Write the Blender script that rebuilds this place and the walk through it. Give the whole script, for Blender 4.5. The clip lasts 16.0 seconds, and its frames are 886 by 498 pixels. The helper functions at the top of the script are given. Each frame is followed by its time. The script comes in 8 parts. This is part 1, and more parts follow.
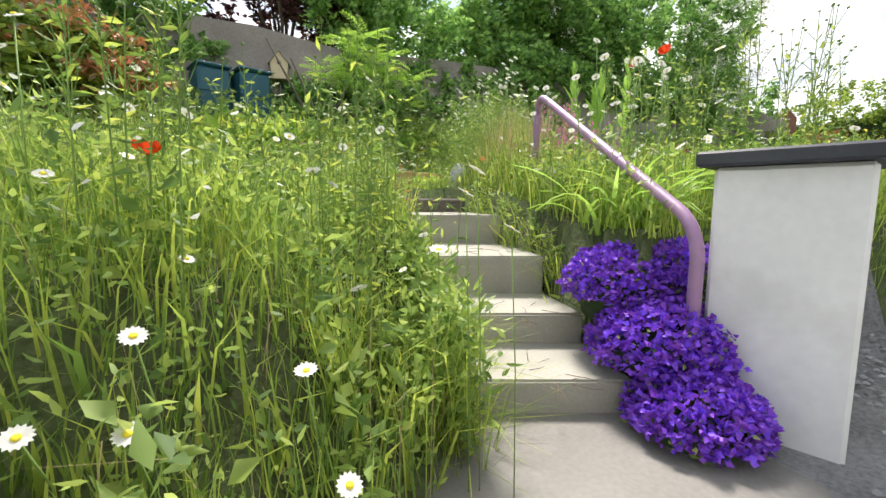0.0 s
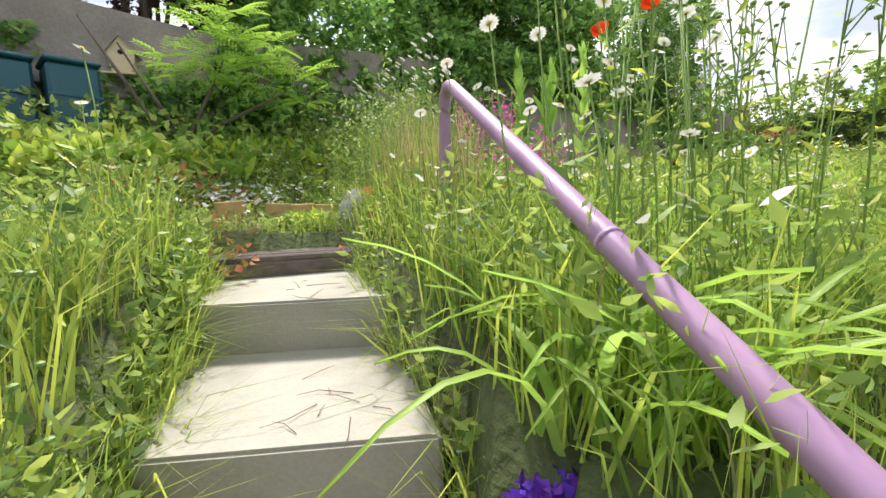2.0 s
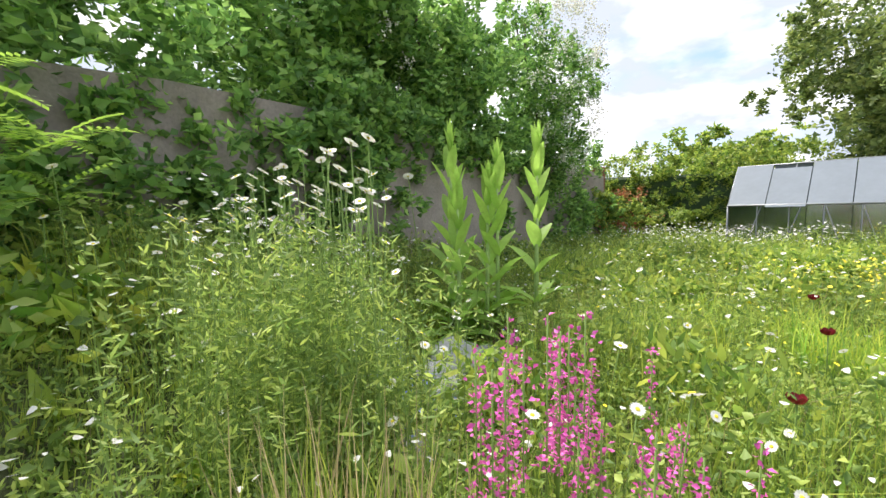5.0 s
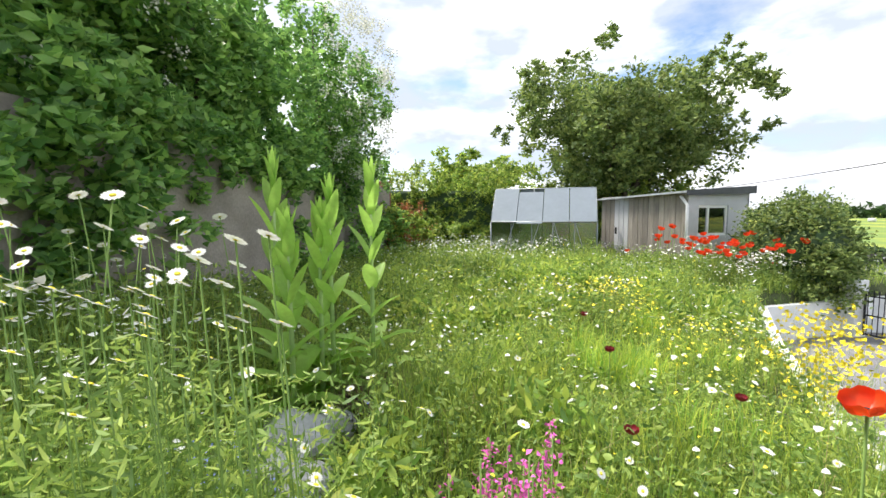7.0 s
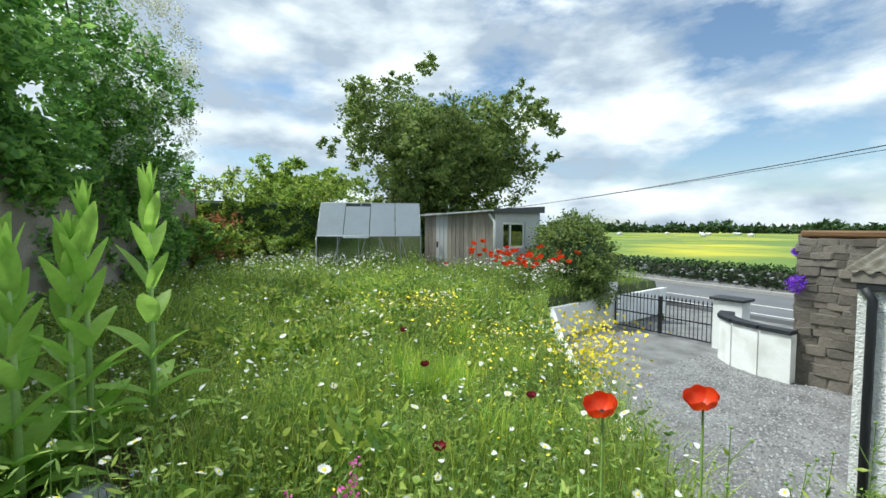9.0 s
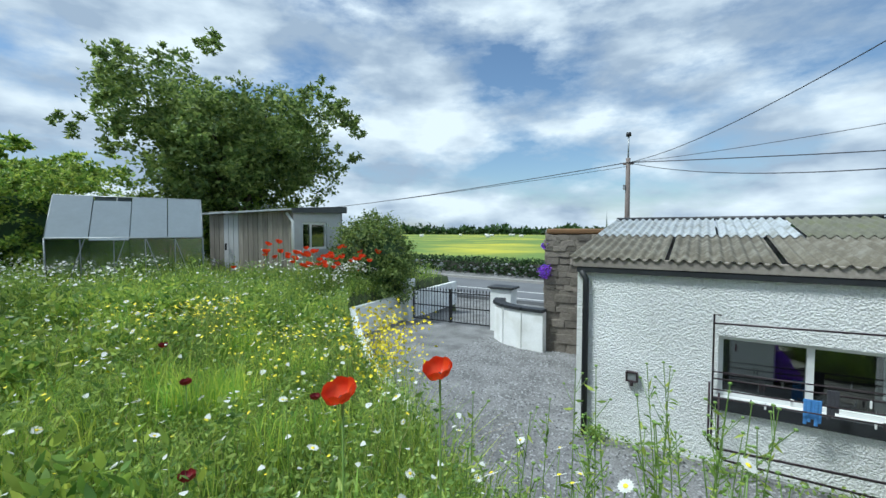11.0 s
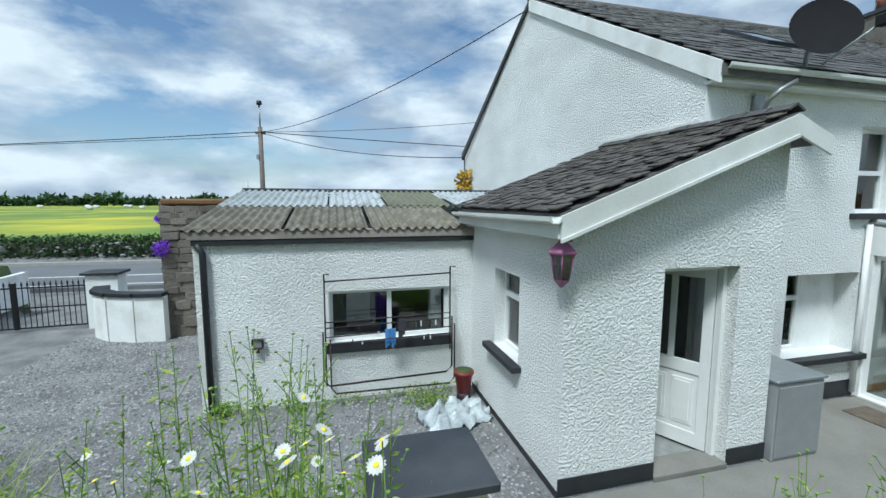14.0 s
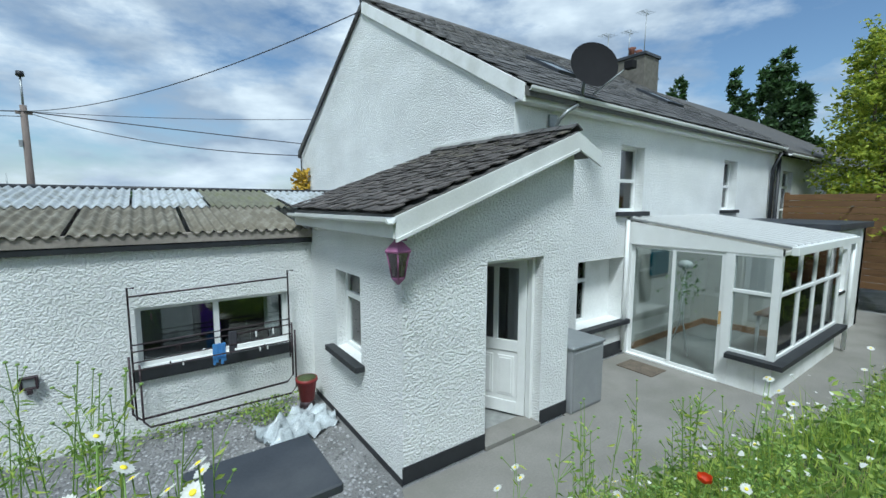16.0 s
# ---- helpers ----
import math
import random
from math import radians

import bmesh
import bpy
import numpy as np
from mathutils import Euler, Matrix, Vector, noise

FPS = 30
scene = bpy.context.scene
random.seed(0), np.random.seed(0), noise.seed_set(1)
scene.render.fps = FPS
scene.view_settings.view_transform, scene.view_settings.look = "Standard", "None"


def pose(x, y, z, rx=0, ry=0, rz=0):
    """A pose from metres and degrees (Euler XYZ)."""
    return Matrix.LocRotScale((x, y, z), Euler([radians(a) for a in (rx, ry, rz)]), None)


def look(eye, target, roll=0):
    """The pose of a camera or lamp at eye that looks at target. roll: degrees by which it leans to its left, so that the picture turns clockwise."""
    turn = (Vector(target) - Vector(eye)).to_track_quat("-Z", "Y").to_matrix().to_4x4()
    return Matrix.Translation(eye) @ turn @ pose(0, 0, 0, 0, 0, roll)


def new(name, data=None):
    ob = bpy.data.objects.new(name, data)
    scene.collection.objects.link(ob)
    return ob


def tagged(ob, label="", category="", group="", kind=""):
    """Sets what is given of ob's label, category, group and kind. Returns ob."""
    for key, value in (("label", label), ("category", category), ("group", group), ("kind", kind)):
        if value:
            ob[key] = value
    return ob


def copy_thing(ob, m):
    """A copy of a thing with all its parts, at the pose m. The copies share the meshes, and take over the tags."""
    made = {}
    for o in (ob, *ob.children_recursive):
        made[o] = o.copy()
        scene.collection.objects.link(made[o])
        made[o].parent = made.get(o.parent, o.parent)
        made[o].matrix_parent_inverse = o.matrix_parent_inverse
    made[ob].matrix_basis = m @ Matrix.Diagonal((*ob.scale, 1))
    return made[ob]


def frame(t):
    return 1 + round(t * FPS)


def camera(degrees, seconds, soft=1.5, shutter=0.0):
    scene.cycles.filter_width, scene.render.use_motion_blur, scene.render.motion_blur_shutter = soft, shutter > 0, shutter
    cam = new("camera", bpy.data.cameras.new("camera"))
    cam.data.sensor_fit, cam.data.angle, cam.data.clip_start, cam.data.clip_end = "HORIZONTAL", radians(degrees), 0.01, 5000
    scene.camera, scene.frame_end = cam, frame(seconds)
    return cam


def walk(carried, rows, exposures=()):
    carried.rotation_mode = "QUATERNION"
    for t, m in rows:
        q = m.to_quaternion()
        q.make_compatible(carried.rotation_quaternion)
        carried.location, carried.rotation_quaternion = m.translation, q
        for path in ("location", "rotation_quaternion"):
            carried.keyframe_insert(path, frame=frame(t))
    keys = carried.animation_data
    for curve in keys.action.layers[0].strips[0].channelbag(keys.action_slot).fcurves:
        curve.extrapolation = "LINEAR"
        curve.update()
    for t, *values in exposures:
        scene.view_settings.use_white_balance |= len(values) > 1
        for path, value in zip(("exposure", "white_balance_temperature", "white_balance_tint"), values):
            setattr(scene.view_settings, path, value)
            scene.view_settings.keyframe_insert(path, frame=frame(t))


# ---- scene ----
cam = camera(93.4, 16.0)
PATH = [
    (0, (3.3, 2.5, 0.956), (1.918, 1.073, 0.723), 0.1),
    (0.5, (3.026, 2.424, 0.984), (1.532, 1.114, 0.752), -0.5),
    (1, (2.622, 2.268, 1.056), (1.09, 1.004, 0.82), -1.5),
    (1.5, (2.172, 2.045, 1.078), (0.643, 0.778, 0.841), -2.2),
    (2, (1.776, 1.768, 1.26), (0.272, 0.468, 1.038), -2.1),
    (2.5, (1.527, 1.471, 1.444), (0.048, 0.138, 1.247), -2.1),
    (3, (1.31, 1.161, 1.599), (-0.17, -0.172, 1.427), -2.1),
    (3.5, (1.027, 0.947, 1.818), (-0.494, -0.339, 1.645), -1.9),
    (4, (0.778, 0.68, 2.018), (-0.837, -0.487, 1.853), -2.1),
    (4.2, (0.7, 0.585, 2.1), (-0.955, -0.51, 1.937), -1.8),
    (6.3, (0.071, -0.454, 2.591), (-1.921, -0.387, 2.426), -0.3),
    (6.5, (0.063, -0.478, 2.613), (-1.924, -0.324, 2.447), -0.3),
    (7, (0.121, -0.409, 2.697), (-1.844, -0.072, 2.538), -0.3),
    (7.5, (0.07, -0.331, 2.751), (-1.857, 0.186, 2.61), -0.4),
    (8, (0.072, -0.324, 2.79), (-1.795, 0.383, 2.66), -0.2),
    (10.5, (0.084, -0.057, 2.679), (-1.161, 1.506, 2.605), 0.2),
    (11, (0.161, -0.019, 2.677), (-0.889, 1.681, 2.592), 0.1),
    (11.5, (0.266, -0.003, 2.68), (-0.564, 1.813, 2.576), 0.0),
    (12, (0.38, -0.033, 2.692), (-0.206, 1.874, 2.557), -0.1),
    (12.5, (0.432, -0.011, 2.685), (0.116, 1.957, 2.521), -0.1),
    (13, (0.443, -0.005, 2.678), (0.414, 1.986, 2.487), -0.2),
    (13.5, (0.463, -0.008, 2.67), (0.713, 1.965, 2.462), 0.0),
    (14, (0.474, -0.023, 2.683), (0.97, 1.902, 2.46), 0.1),
    (14.5, (0.476, -0.044, 2.681), (1.177, 1.816, 2.456), 0.1),
    (15, (0.485, -0.062, 2.69), (1.357, 1.724, 2.466), 0.1),
    (15.5, (0.503, -0.082, 2.691), (1.522, 1.625, 2.471), 0.1),
    (16, (0.512, -0.101, 2.691), (1.668, 1.516, 2.47), 0.2),
]
EXPOSURE = [(0, 1.0, 6700, 13), (3, 0.95, 6700, 15), (4.2, 1.05, 6700, 15), (7, 1.0, 6600, 12), (8.2, 0.65, 6400, 4), (10.5, 0.15, 5700, 0), (13, 0.05, 5600, 0), (16, 0.0, 5550, 0)]
walk(cam, [(t, look(eye, target, roll)) for t, eye, target, roll in PATH], EXPOSURE)

# ---- world, sun, exposure ----
SUN_EL, SUN_AZ = radians(58), radians(222)   # azimuth from north (+y) clockwise


def build_world():
    w = bpy.data.worlds.new("sky")
    scene.world = w
    w.use_nodes = True
    nt = w.node_tree
    N, L = nt.nodes, nt.links
    N.clear()
    out = N.new("ShaderNodeOutputWorld")
    sky = N.new("ShaderNodeTexSky")
    sky.sky_type, sky.sun_disc = "NISHITA", False
    sky.sun_elevation, sky.sun_rotation = SUN_EL, SUN_AZ
    b1 = N.new("ShaderNodeBackground")
    b1.inputs["Strength"].default_value = 0.115
    L.new(sky.outputs["Color"], b1.inputs["Color"])
    tc = N.new("ShaderNodeTexCoord")
    mp = N.new("ShaderNodeMapping")
    mp.inputs["Scale"].default_value = (1.0, 1.0, 2.5)
    mp.inputs["Rotation"].default_value = (0, 0, 0.6)
    L.new(tc.outputs["Generated"], mp.inputs["Vector"])
    n1 = N.new("ShaderNodeTexNoise")
    n1.inputs["Scale"].default_value, n1.inputs["Detail"].default_value = 2.3, 8
    n1.inputs["Roughness"].default_value = 0.6
    L.new(mp.outputs["Vector"], n1.inputs["Vector"])
    cover = N.new("ShaderNodeMapRange")
    cover.inputs["From Min"].default_value, cover.inputs["From Max"].default_value = 0.385, 0.525
    L.new(n1.outputs["Fac"], cover.inputs["Value"])
    n2 = N.new("ShaderNodeTexNoise")
    n2.inputs["Scale"].default_value, n2.inputs["Detail"].default_value = 4.2, 9
    L.new(mp.outputs["Vector"], n2.inputs["Vector"])
    ramp = N.new("ShaderNodeValToRGB")
    ramp.color_ramp.elements[0].position, ramp.color_ramp.elements[0].color = 0.39, (0.44, 0.50, 0.60, 1)
    ramp.color_ramp.elements[1].position, ramp.color_ramp.elements[1].color = 0.60, (0.96, 0.98, 1.0, 1)
    L.new(n2.outputs["Fac"], ramp.inputs["Fac"])
    b2 = N.new("ShaderNodeBackground")
    b2.inputs["Strength"].default_value = 0.90
    L.new(ramp.outputs["Color"], b2.inputs["Color"])
    mix = N.new("ShaderNodeMixShader")
    L.new(cover.outputs["Result"], mix.inputs["Fac"])
    L.new(b1.outputs["Background"], mix.inputs[1])
    L.new(b2.outputs["Background"], mix.inputs[2])
    L.new(mix.outputs["Shader"], out.inputs["Surface"])


build_world()
sun = new("sun", bpy.data.lights.new("sun", "SUN"))
sun.data.energy, sun.data.angle, sun.data.color = 3.5, radians(12), (1.0, 0.96, 0.9)
sun.matrix_world = look((0, 0, 0), (-math.sin(SUN_AZ) * math.cos(SUN_EL), -math.cos(SUN_AZ) * math.cos(SUN_EL), -math.sin(SUN_EL)))

# ---- materials ----


def mat(name, col, rough=0.7, metal=0.0, var=0.15, scale=6.0, fine=60.0, bump=0.2, dist=0.01, dirt=None, dirt_scale=1.5, dirt_amt=0.0,
        rand=0.0, island=0.0, spec=0.5, coords="Object", stretch=(1, 1, 1), hue=0.0, sub=0.0):
    """A principled material: base colour varied at two scales, optional dirt patches, variation by object or by mesh island, and fine relief."""
    m = bpy.data.materials.new(name)
    m.use_nodes = True
    nt = m.node_tree
    N, L = nt.nodes, nt.links
    b = N["Principled BSDF"]
    b.inputs["Roughness"].default_value, b.inputs["Metallic"].default_value = rough, metal
    b.inputs["Specular IOR Level"].default_value = spec
    tc = N.new("ShaderNodeTexCoord")
    mp = N.new("ShaderNodeMapping")
    mp.inputs["Scale"].default_value = stretch
    L.new(tc.outputs[coords], mp.inputs["Vector"])

    def noise_node(sc, detail=4):
        n = N.new("ShaderNodeTexNoise")
        n.inputs["Scale"].default_value, n.inputs["Detail"].default_value = sc, detail
        L.new(mp.outputs["Vector"], n.inputs["Vector"])
        return n

    def mul(a, bsock):
        x = N.new("ShaderNodeMath")
        x.operation = "MULTIPLY"
        L.new(a, x.inputs[0])
        L.new(bsock, x.inputs[1])
        return x.outputs[0]

    def rng(src, lo, hi, f0=0.25, f1=0.75):
        r = N.new("ShaderNodeMapRange")
        r.inputs["From Min"].default_value, r.inputs["From Max"].default_value = f0, f1
        r.inputs["To Min"].default_value, r.inputs["To Max"].default_value = lo, hi
        L.new(src, r.inputs["Value"])
        return r.outputs["Result"]

    a, c = noise_node(scale), noise_node(fine)
    val = mul(rng(a.outputs["Fac"], 1 - var, 1 + var), rng(c.outputs["Fac"], 1 - var * 0.7, 1 + var * 0.7))
    if rand:
        oi = N.new("ShaderNodeObjectInfo")
        val = mul(val, rng(oi.outputs["Random"], 1 - rand, 1 + rand, 0, 1))
    hv = N.new("ShaderNodeHueSaturation")
    hv.inputs["Color"].default_value = (*col, 1)
    if island:
        g = N.new("ShaderNodeNewGeometry")
        val = mul(val, rng(g.outputs["Random Per Island"], 1 - island, 1 + island, 0, 1))
        if hue:
            L.new(rng(g.outputs["Random Per Island"], 0.5 + hue, 0.5 - hue, 0, 1), hv.inputs["Hue"])
    L.new(val, hv.inputs["Value"])
    colour = hv.outputs["Color"]
    if dirt:
        d = noise_node(dirt_scale, 6)
        mx = N.new("ShaderNodeMix")
        mx.data_type = "RGBA"
        L.new(rng(d.outputs["Fac"], 0, dirt_amt, 0.48, 0.68), mx.inputs["Factor"])
        L.new(colour, mx.inputs["A"])
        mx.inputs["B"].default_value = (*dirt, 1)
        colour = mx.outputs["Result"]
    L.new(colour, b.inputs["Base Color"])
    if bump:
        bp = N.new("ShaderNodeBump")
        bp.inputs["Strength"].default_value, bp.inputs["Distance"].default_value = bump, dist
        L.new(c.outputs["Fac"], bp.inputs["Height"])
        L.new(bp.outputs["Normal"], b.inputs["Normal"])
    if sub:
        b.inputs["Subsurface Weight"].default_value = 0
        tr = N.new("ShaderNodeBsdfTranslucent")
        L.new(colour, tr.inputs["Color"])
        ms = N.new("ShaderNodeMixShader")
        ms.inputs["Fac"].default_value = sub
        L.new(b.outputs["BSDF"], ms.inputs[1])
        L.new(tr.outputs["BSDF"], ms.inputs[2])
        L.new(ms.outputs["Shader"], N["Material Output"].inputs["Surface"])
    return m


def pebbledash(name, m):
    """Adds coarse thrown-pebble relief to a finished wall material."""
    N, L = m.node_tree.nodes, m.node_tree.links
    tc = N.new("ShaderNodeTexCoord")
    n = N.new("ShaderNodeTexNoise")
    n.inputs["Scale"].default_value, n.inputs["Detail"].default_value, n.inputs["Roughness"].default_value = 44, 2.5, 0.5
    L.new(tc.outputs["Object"], n.inputs["Vector"])
    lump = N.new("ShaderNodeMapRange")
    lump.interpolation_type = "SMOOTHSTEP"
    lump.inputs["From Min"].default_value, lump.inputs["From Max"].default_value = 0.28, 0.72
    L.new(n.outputs["Fac"], lump.inputs["Value"])
    bump = N.new("ShaderNodeBump")
    bump.inputs["Strength"].default_value, bump.inputs["Distance"].default_value = 1.0, 0.010
    L.new(lump.outputs["Result"], bump.inputs["Height"])
    old = next(x for x in N if x.type == "BUMP" and x != bump)
    old.inputs["Strength"].default_value, old.inputs["Distance"].default_value = 0.7, 0.014
    L.new(old.outputs["Normal"], bump.inputs["Normal"])
    L.new(bump.outputs["Normal"], N["Principled BSDF"].inputs["Normal"])
    m.name = name
    return m


def glass_mat(name, tint=(0.9, 0.95, 0.95), mixed=0.12, rough=0.02):
    m = bpy.data.materials.new(name)
    m.use_nodes = True
    N, L = m.node_tree.nodes, m.node_tree.links
    N.remove(N["Principled BSDF"])
    tr, gl, ms, fr = N.new("ShaderNodeBsdfTransparent"), N.new("ShaderNodeBsdfGlossy"), N.new("ShaderNodeMixShader"), N.new("ShaderNodeFresnel")
    tr.inputs["Color"].default_value = (*tint, 1)
    gl.inputs["Roughness"].default_value = rough
    ad = N.new("ShaderNodeMath")
    ad.operation = "ADD"
    ad.inputs[1].default_value = mixed
    L.new(fr.outputs[0], ad.inputs[0])
    L.new(ad.outputs[0], ms.inputs["Fac"])
    L.new(tr.outputs[0], ms.inputs[1])
    L.new(gl.outputs[0], ms.inputs[2])
    L.new(ms.outputs[0], N["Material Output"].inputs["Surface"])
    return m


M = dict(
    render=mat("pebbledash_white", (0.84, 0.85, 0.84), 0.85, var=0.09, scale=1.3, fine=60, bump=1.0, dist=0.026, stretch=(0.75, 0.75, 1.25), dirt=(0.50, 0.52, 0.48), dirt_scale=0.8, dirt_amt=0.16),
    smooth=mat("painted_wall_white", (0.84, 0.85, 0.84), 0.8, var=0.05, scale=2, fine=25, bump=0.25, dist=0.006, dirt=(0.45, 0.45, 0.38), dirt_scale=2.2, dirt_amt=0.35),
    black=mat("black_paint", (0.022, 0.024, 0.028), 0.55, var=0.25, bump=0.3, dist=0.004),
    slatecap=mat("dark_slate_cap", (0.035, 0.04, 0.05), 0.5, var=0.2, scale=3, bump=0.15, dist=0.003, dirt=(0.12, 0.12, 0.12), dirt_amt=0.3),
    pvc=mat("white_pvc", (0.80, 0.81, 0.80), 0.35, var=0.03, bump=0.03, dist=0.002),
    pvcold=mat("dull_white_trim", (0.72, 0.73, 0.71), 0.5, var=0.08, bump=0.08, dist=0.003, dirt=(0.35, 0.33, 0.28), dirt_amt=0.3),
    slate=mat("roof_slate", (0.095, 0.092, 0.09), 0.75, var=0.3, scale=9, fine=80, bump=0.5, dist=0.006, rand=0.3, island=0.35, dirt=(0.13, 0.12, 0.10), dirt_scale=3, dirt_amt=0.5),
    porchslate=mat("mossy_porch_slate", (0.085, 0.075, 0.07), 0.85, var=0.35, scale=7, fine=60, bump=0.8, dist=0.008, rand=0.4, dirt=(0.20, 0.18, 0.13), dirt_scale=5, dirt_amt=0.6),
    tin=mat("corrugated_grey", (0.42, 0.45, 0.47), 0.6, var=0.12, scale=3, fine=30, bump=0.15, dist=0.004, dirt=(0.17, 0.17, 0.13), dirt_scale=4.5, dirt_amt=0.75, rand=0.1),
    tinmoss=mat("corrugated_mossy", (0.155, 0.155, 0.115), 0.85, var=0.25, scale=4, fine=40, bump=0.3, dist=0.005, dirt=(0.14, 0.15, 0.07), dirt_scale=2.5, dirt_amt=0.7, rand=0.12),
    tinbrown=mat("corrugated_brown", (0.15, 0.135, 0.10), 0.85, var=0.25, scale=5, fine=40, bump=0.35, dist=0.005, dirt=(0.26, 0.25, 0.21), dirt_scale=5, dirt_amt=0.7, rand=0.15),
    concrete=mat("concrete_path", (0.225, 0.215, 0.195), 0.85, var=0.14, scale=1.6, fine=45, bump=0.3, dist=0.004, dirt=(0.17, 0.165, 0.14), dirt_scale=1.4, dirt_amt=0.6),
    step=mat("concrete_step", (0.40, 0.385, 0.33), 0.88, var=0.12, scale=3, fine=70, bump=0.35, dist=0.004, dirt=(0.24, 0.235, 0.20), dirt_scale=3, dirt_amt=0.55),
    gravel=mat("gravel_ground", (0.22, 0.22, 0.22), 0.9, var=0.45, scale=2.0, fine=42, bump=1.0, dist=0.03, dirt=(0.22, 0.22, 0.21), dirt_scale=0.7, dirt_amt=0.5),
    stones=mat("loose_gravel", (0.25, 0.25, 0.255), 0.85, var=0.15, island=0.6, bump=0.0),
    soil=mat("meadow_soil", (0.075, 0.095, 0.035), 0.95, var=0.35, scale=2, fine=25, bump=0.8, dist=0.03, dirt=(0.05, 0.09, 0.02), dirt_scale=1.5, dirt_amt=0.8),
    field=mat("far_field_grass", (0.14, 0.22, 0.035), 0.95, var=0.2, scale=0.05, fine=0.6, bump=0.0, dirt=(0.60, 0.52, 0.03), dirt_scale=0.05, dirt_amt=0.9, coords="Object"),
    asphalt=mat("road_asphalt", (0.15, 0.155, 0.165), 0.85, var=0.12, scale=0.8, fine=60, bump=0.3, dist=0.004),
    kerb=mat("kerb_concrete", (0.36, 0.35, 0.33), 0.85, var=0.12, bump=0.2),
    roadpaint=mat("road_paint", (0.7, 0.7, 0.68), 0.7, var=0.1, bump=0.1),
    stone=mat("rubble_stone", (0.17, 0.15, 0.125), 0.9, var=0.3, scale=7, fine=50, bump=0.8, dist=0.012, rand=0.35, island=0.4, hue=0.02),
    mortar=mat("old_mortar", (0.15, 0.14, 0.12), 0.95, var=0.25, scale=8, fine=50, bump=0.8, dist=0.01),
    oldwall=mat("old_grey_wall", (0.31, 0.275, 0.24), 0.92, var=0.25, scale=1.6, fine=30, bump=0.6, dist=0.01, dirt=(0.19, 0.17, 0.15), dirt_scale=1.0, dirt_amt=0.6),
    mauve=mat("mauve_paint", (0.40, 0.24, 0.40), 0.45, var=0.08, scale=8, fine=40, bump=0.25, dist=0.002),
    plum=mat("plum_paint", (0.34, 0.13, 0.26), 0.45, var=0.12, bump=0.1, dist=0.002),
    iron=mat("black_iron", (0.02, 0.02, 0.022), 0.5, metal=0.3, var=0.2, bump=0.15, dist=0.002),
    rack=mat("rusty_rack", (0.05, 0.035, 0.04), 0.55, metal=0.4, var=0.3, bump=0.2, dist=0.002),
    galv=mat("galvanised_grey", (0.33, 0.35, 0.36), 0.45, metal=0.5, var=0.1, bump=0.08, dist=0.002),
    cabinet=mat("grey_cabinet", (0.30, 0.31, 0.32), 0.5, metal=0.2, var=0.06, bump=0.05),
    dish=mat("dark_dish", (0.02, 0.02, 0.022), 0.9, spec=0.15, var=0.1, bump=0.05),
    red=mat("red_pot", (0.22, 0.02, 0.02), 0.5, var=0.15, bump=0.1),
    wood=mat("weathered_board", (0.26, 0.235, 0.20), 0.85, var=0.25, scale=3, fine=30, stretch=(6, 6, 0.6), bump=0.4, dist=0.005, rand=0.25),
    woodbrown=mat("brown_timber", (0.16, 0.085, 0.035), 0.75, var=0.25, scale=2, fine=20, stretch=(1, 1, 8), bump=0.3, dist=0.004, rand=0.15),
    sleeper=mat("railway_sleeper", (0.15, 0.125, 0.11), 0.9, var=0.3, scale=4, fine=40, stretch=(1, 6, 6), bump=0.8, dist=0.01),
    brick=mat("buff_brick", (0.45, 0.31, 0.14), 0.9, var=0.15, scale=12, fine=60, bump=0.4, dist=0.004, rand=0.15),
    brickred=mat("red_brick", (0.24, 0.10, 0.07), 0.9, var=0.2, bump=0.4, dist=0.004, rand=0.2),
    rock=mat("pale_rock", (0.36, 0.37, 0.38), 0.85, var=0.18, scale=6, fine=30, bump=0.6, dist=0.008),
    bark=mat("tree_bark", (0.13, 0.105, 0.08), 0.95, var=0.3, scale=6, fine=30, stretch=(1, 1, 0.3), bump=0.8, dist=0.01),
    pole=mat("pole_timber", (0.17, 0.14, 0.125), 0.9, var=0.2, scale=4, fine=20, stretch=(1, 1, 0.2), bump=0.3),
    wire=mat("wire_black", (0.03, 0.03, 0.035), 0.6, var=0.05, bump=0.0),
    bin=mat("blue_green_bin", (0.015, 0.095, 0.125), 0.45, var=0.12, bump=0.1),
    birdbox=mat("cream_birdbox", (0.62, 0.52, 0.33), 0.8, var=0.12, bump=0.2, dist=0.003),
    # near-black that stands for unlit shade in rooms and holes; also real poppy throats
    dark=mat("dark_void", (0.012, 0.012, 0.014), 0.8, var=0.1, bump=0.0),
    room=mat("room_white", (0.55, 0.54, 0.50), 0.8, var=0.05, bump=0.0),
    tilefloor=mat("interior_floor_tile", (0.30, 0.31, 0.30), 0.4, var=0.25, scale=5, fine=14, bump=0.05, rand=0.08),
    skirt=mat("tan_skirting", (0.30, 0.17, 0.08), 0.5, var=0.15, bump=0.05),
    curtain=mat("net_curtain", (0.55, 0.56, 0.56), 0.9, var=0.1, bump=0.2),
    blue=mat("blue_cloth", (0.08, 0.24, 0.55), 0.85, var=0.2, bump=0.2),
    cloth=mat("dark_cloth", (0.05, 0.05, 0.06), 0.9, var=0.2, bump=0.2),
    plastic=mat("clear_plastic_sheet", (0.42, 0.46, 0.48), 0.15, var=0.3, bump=0.4, dist=0.01),
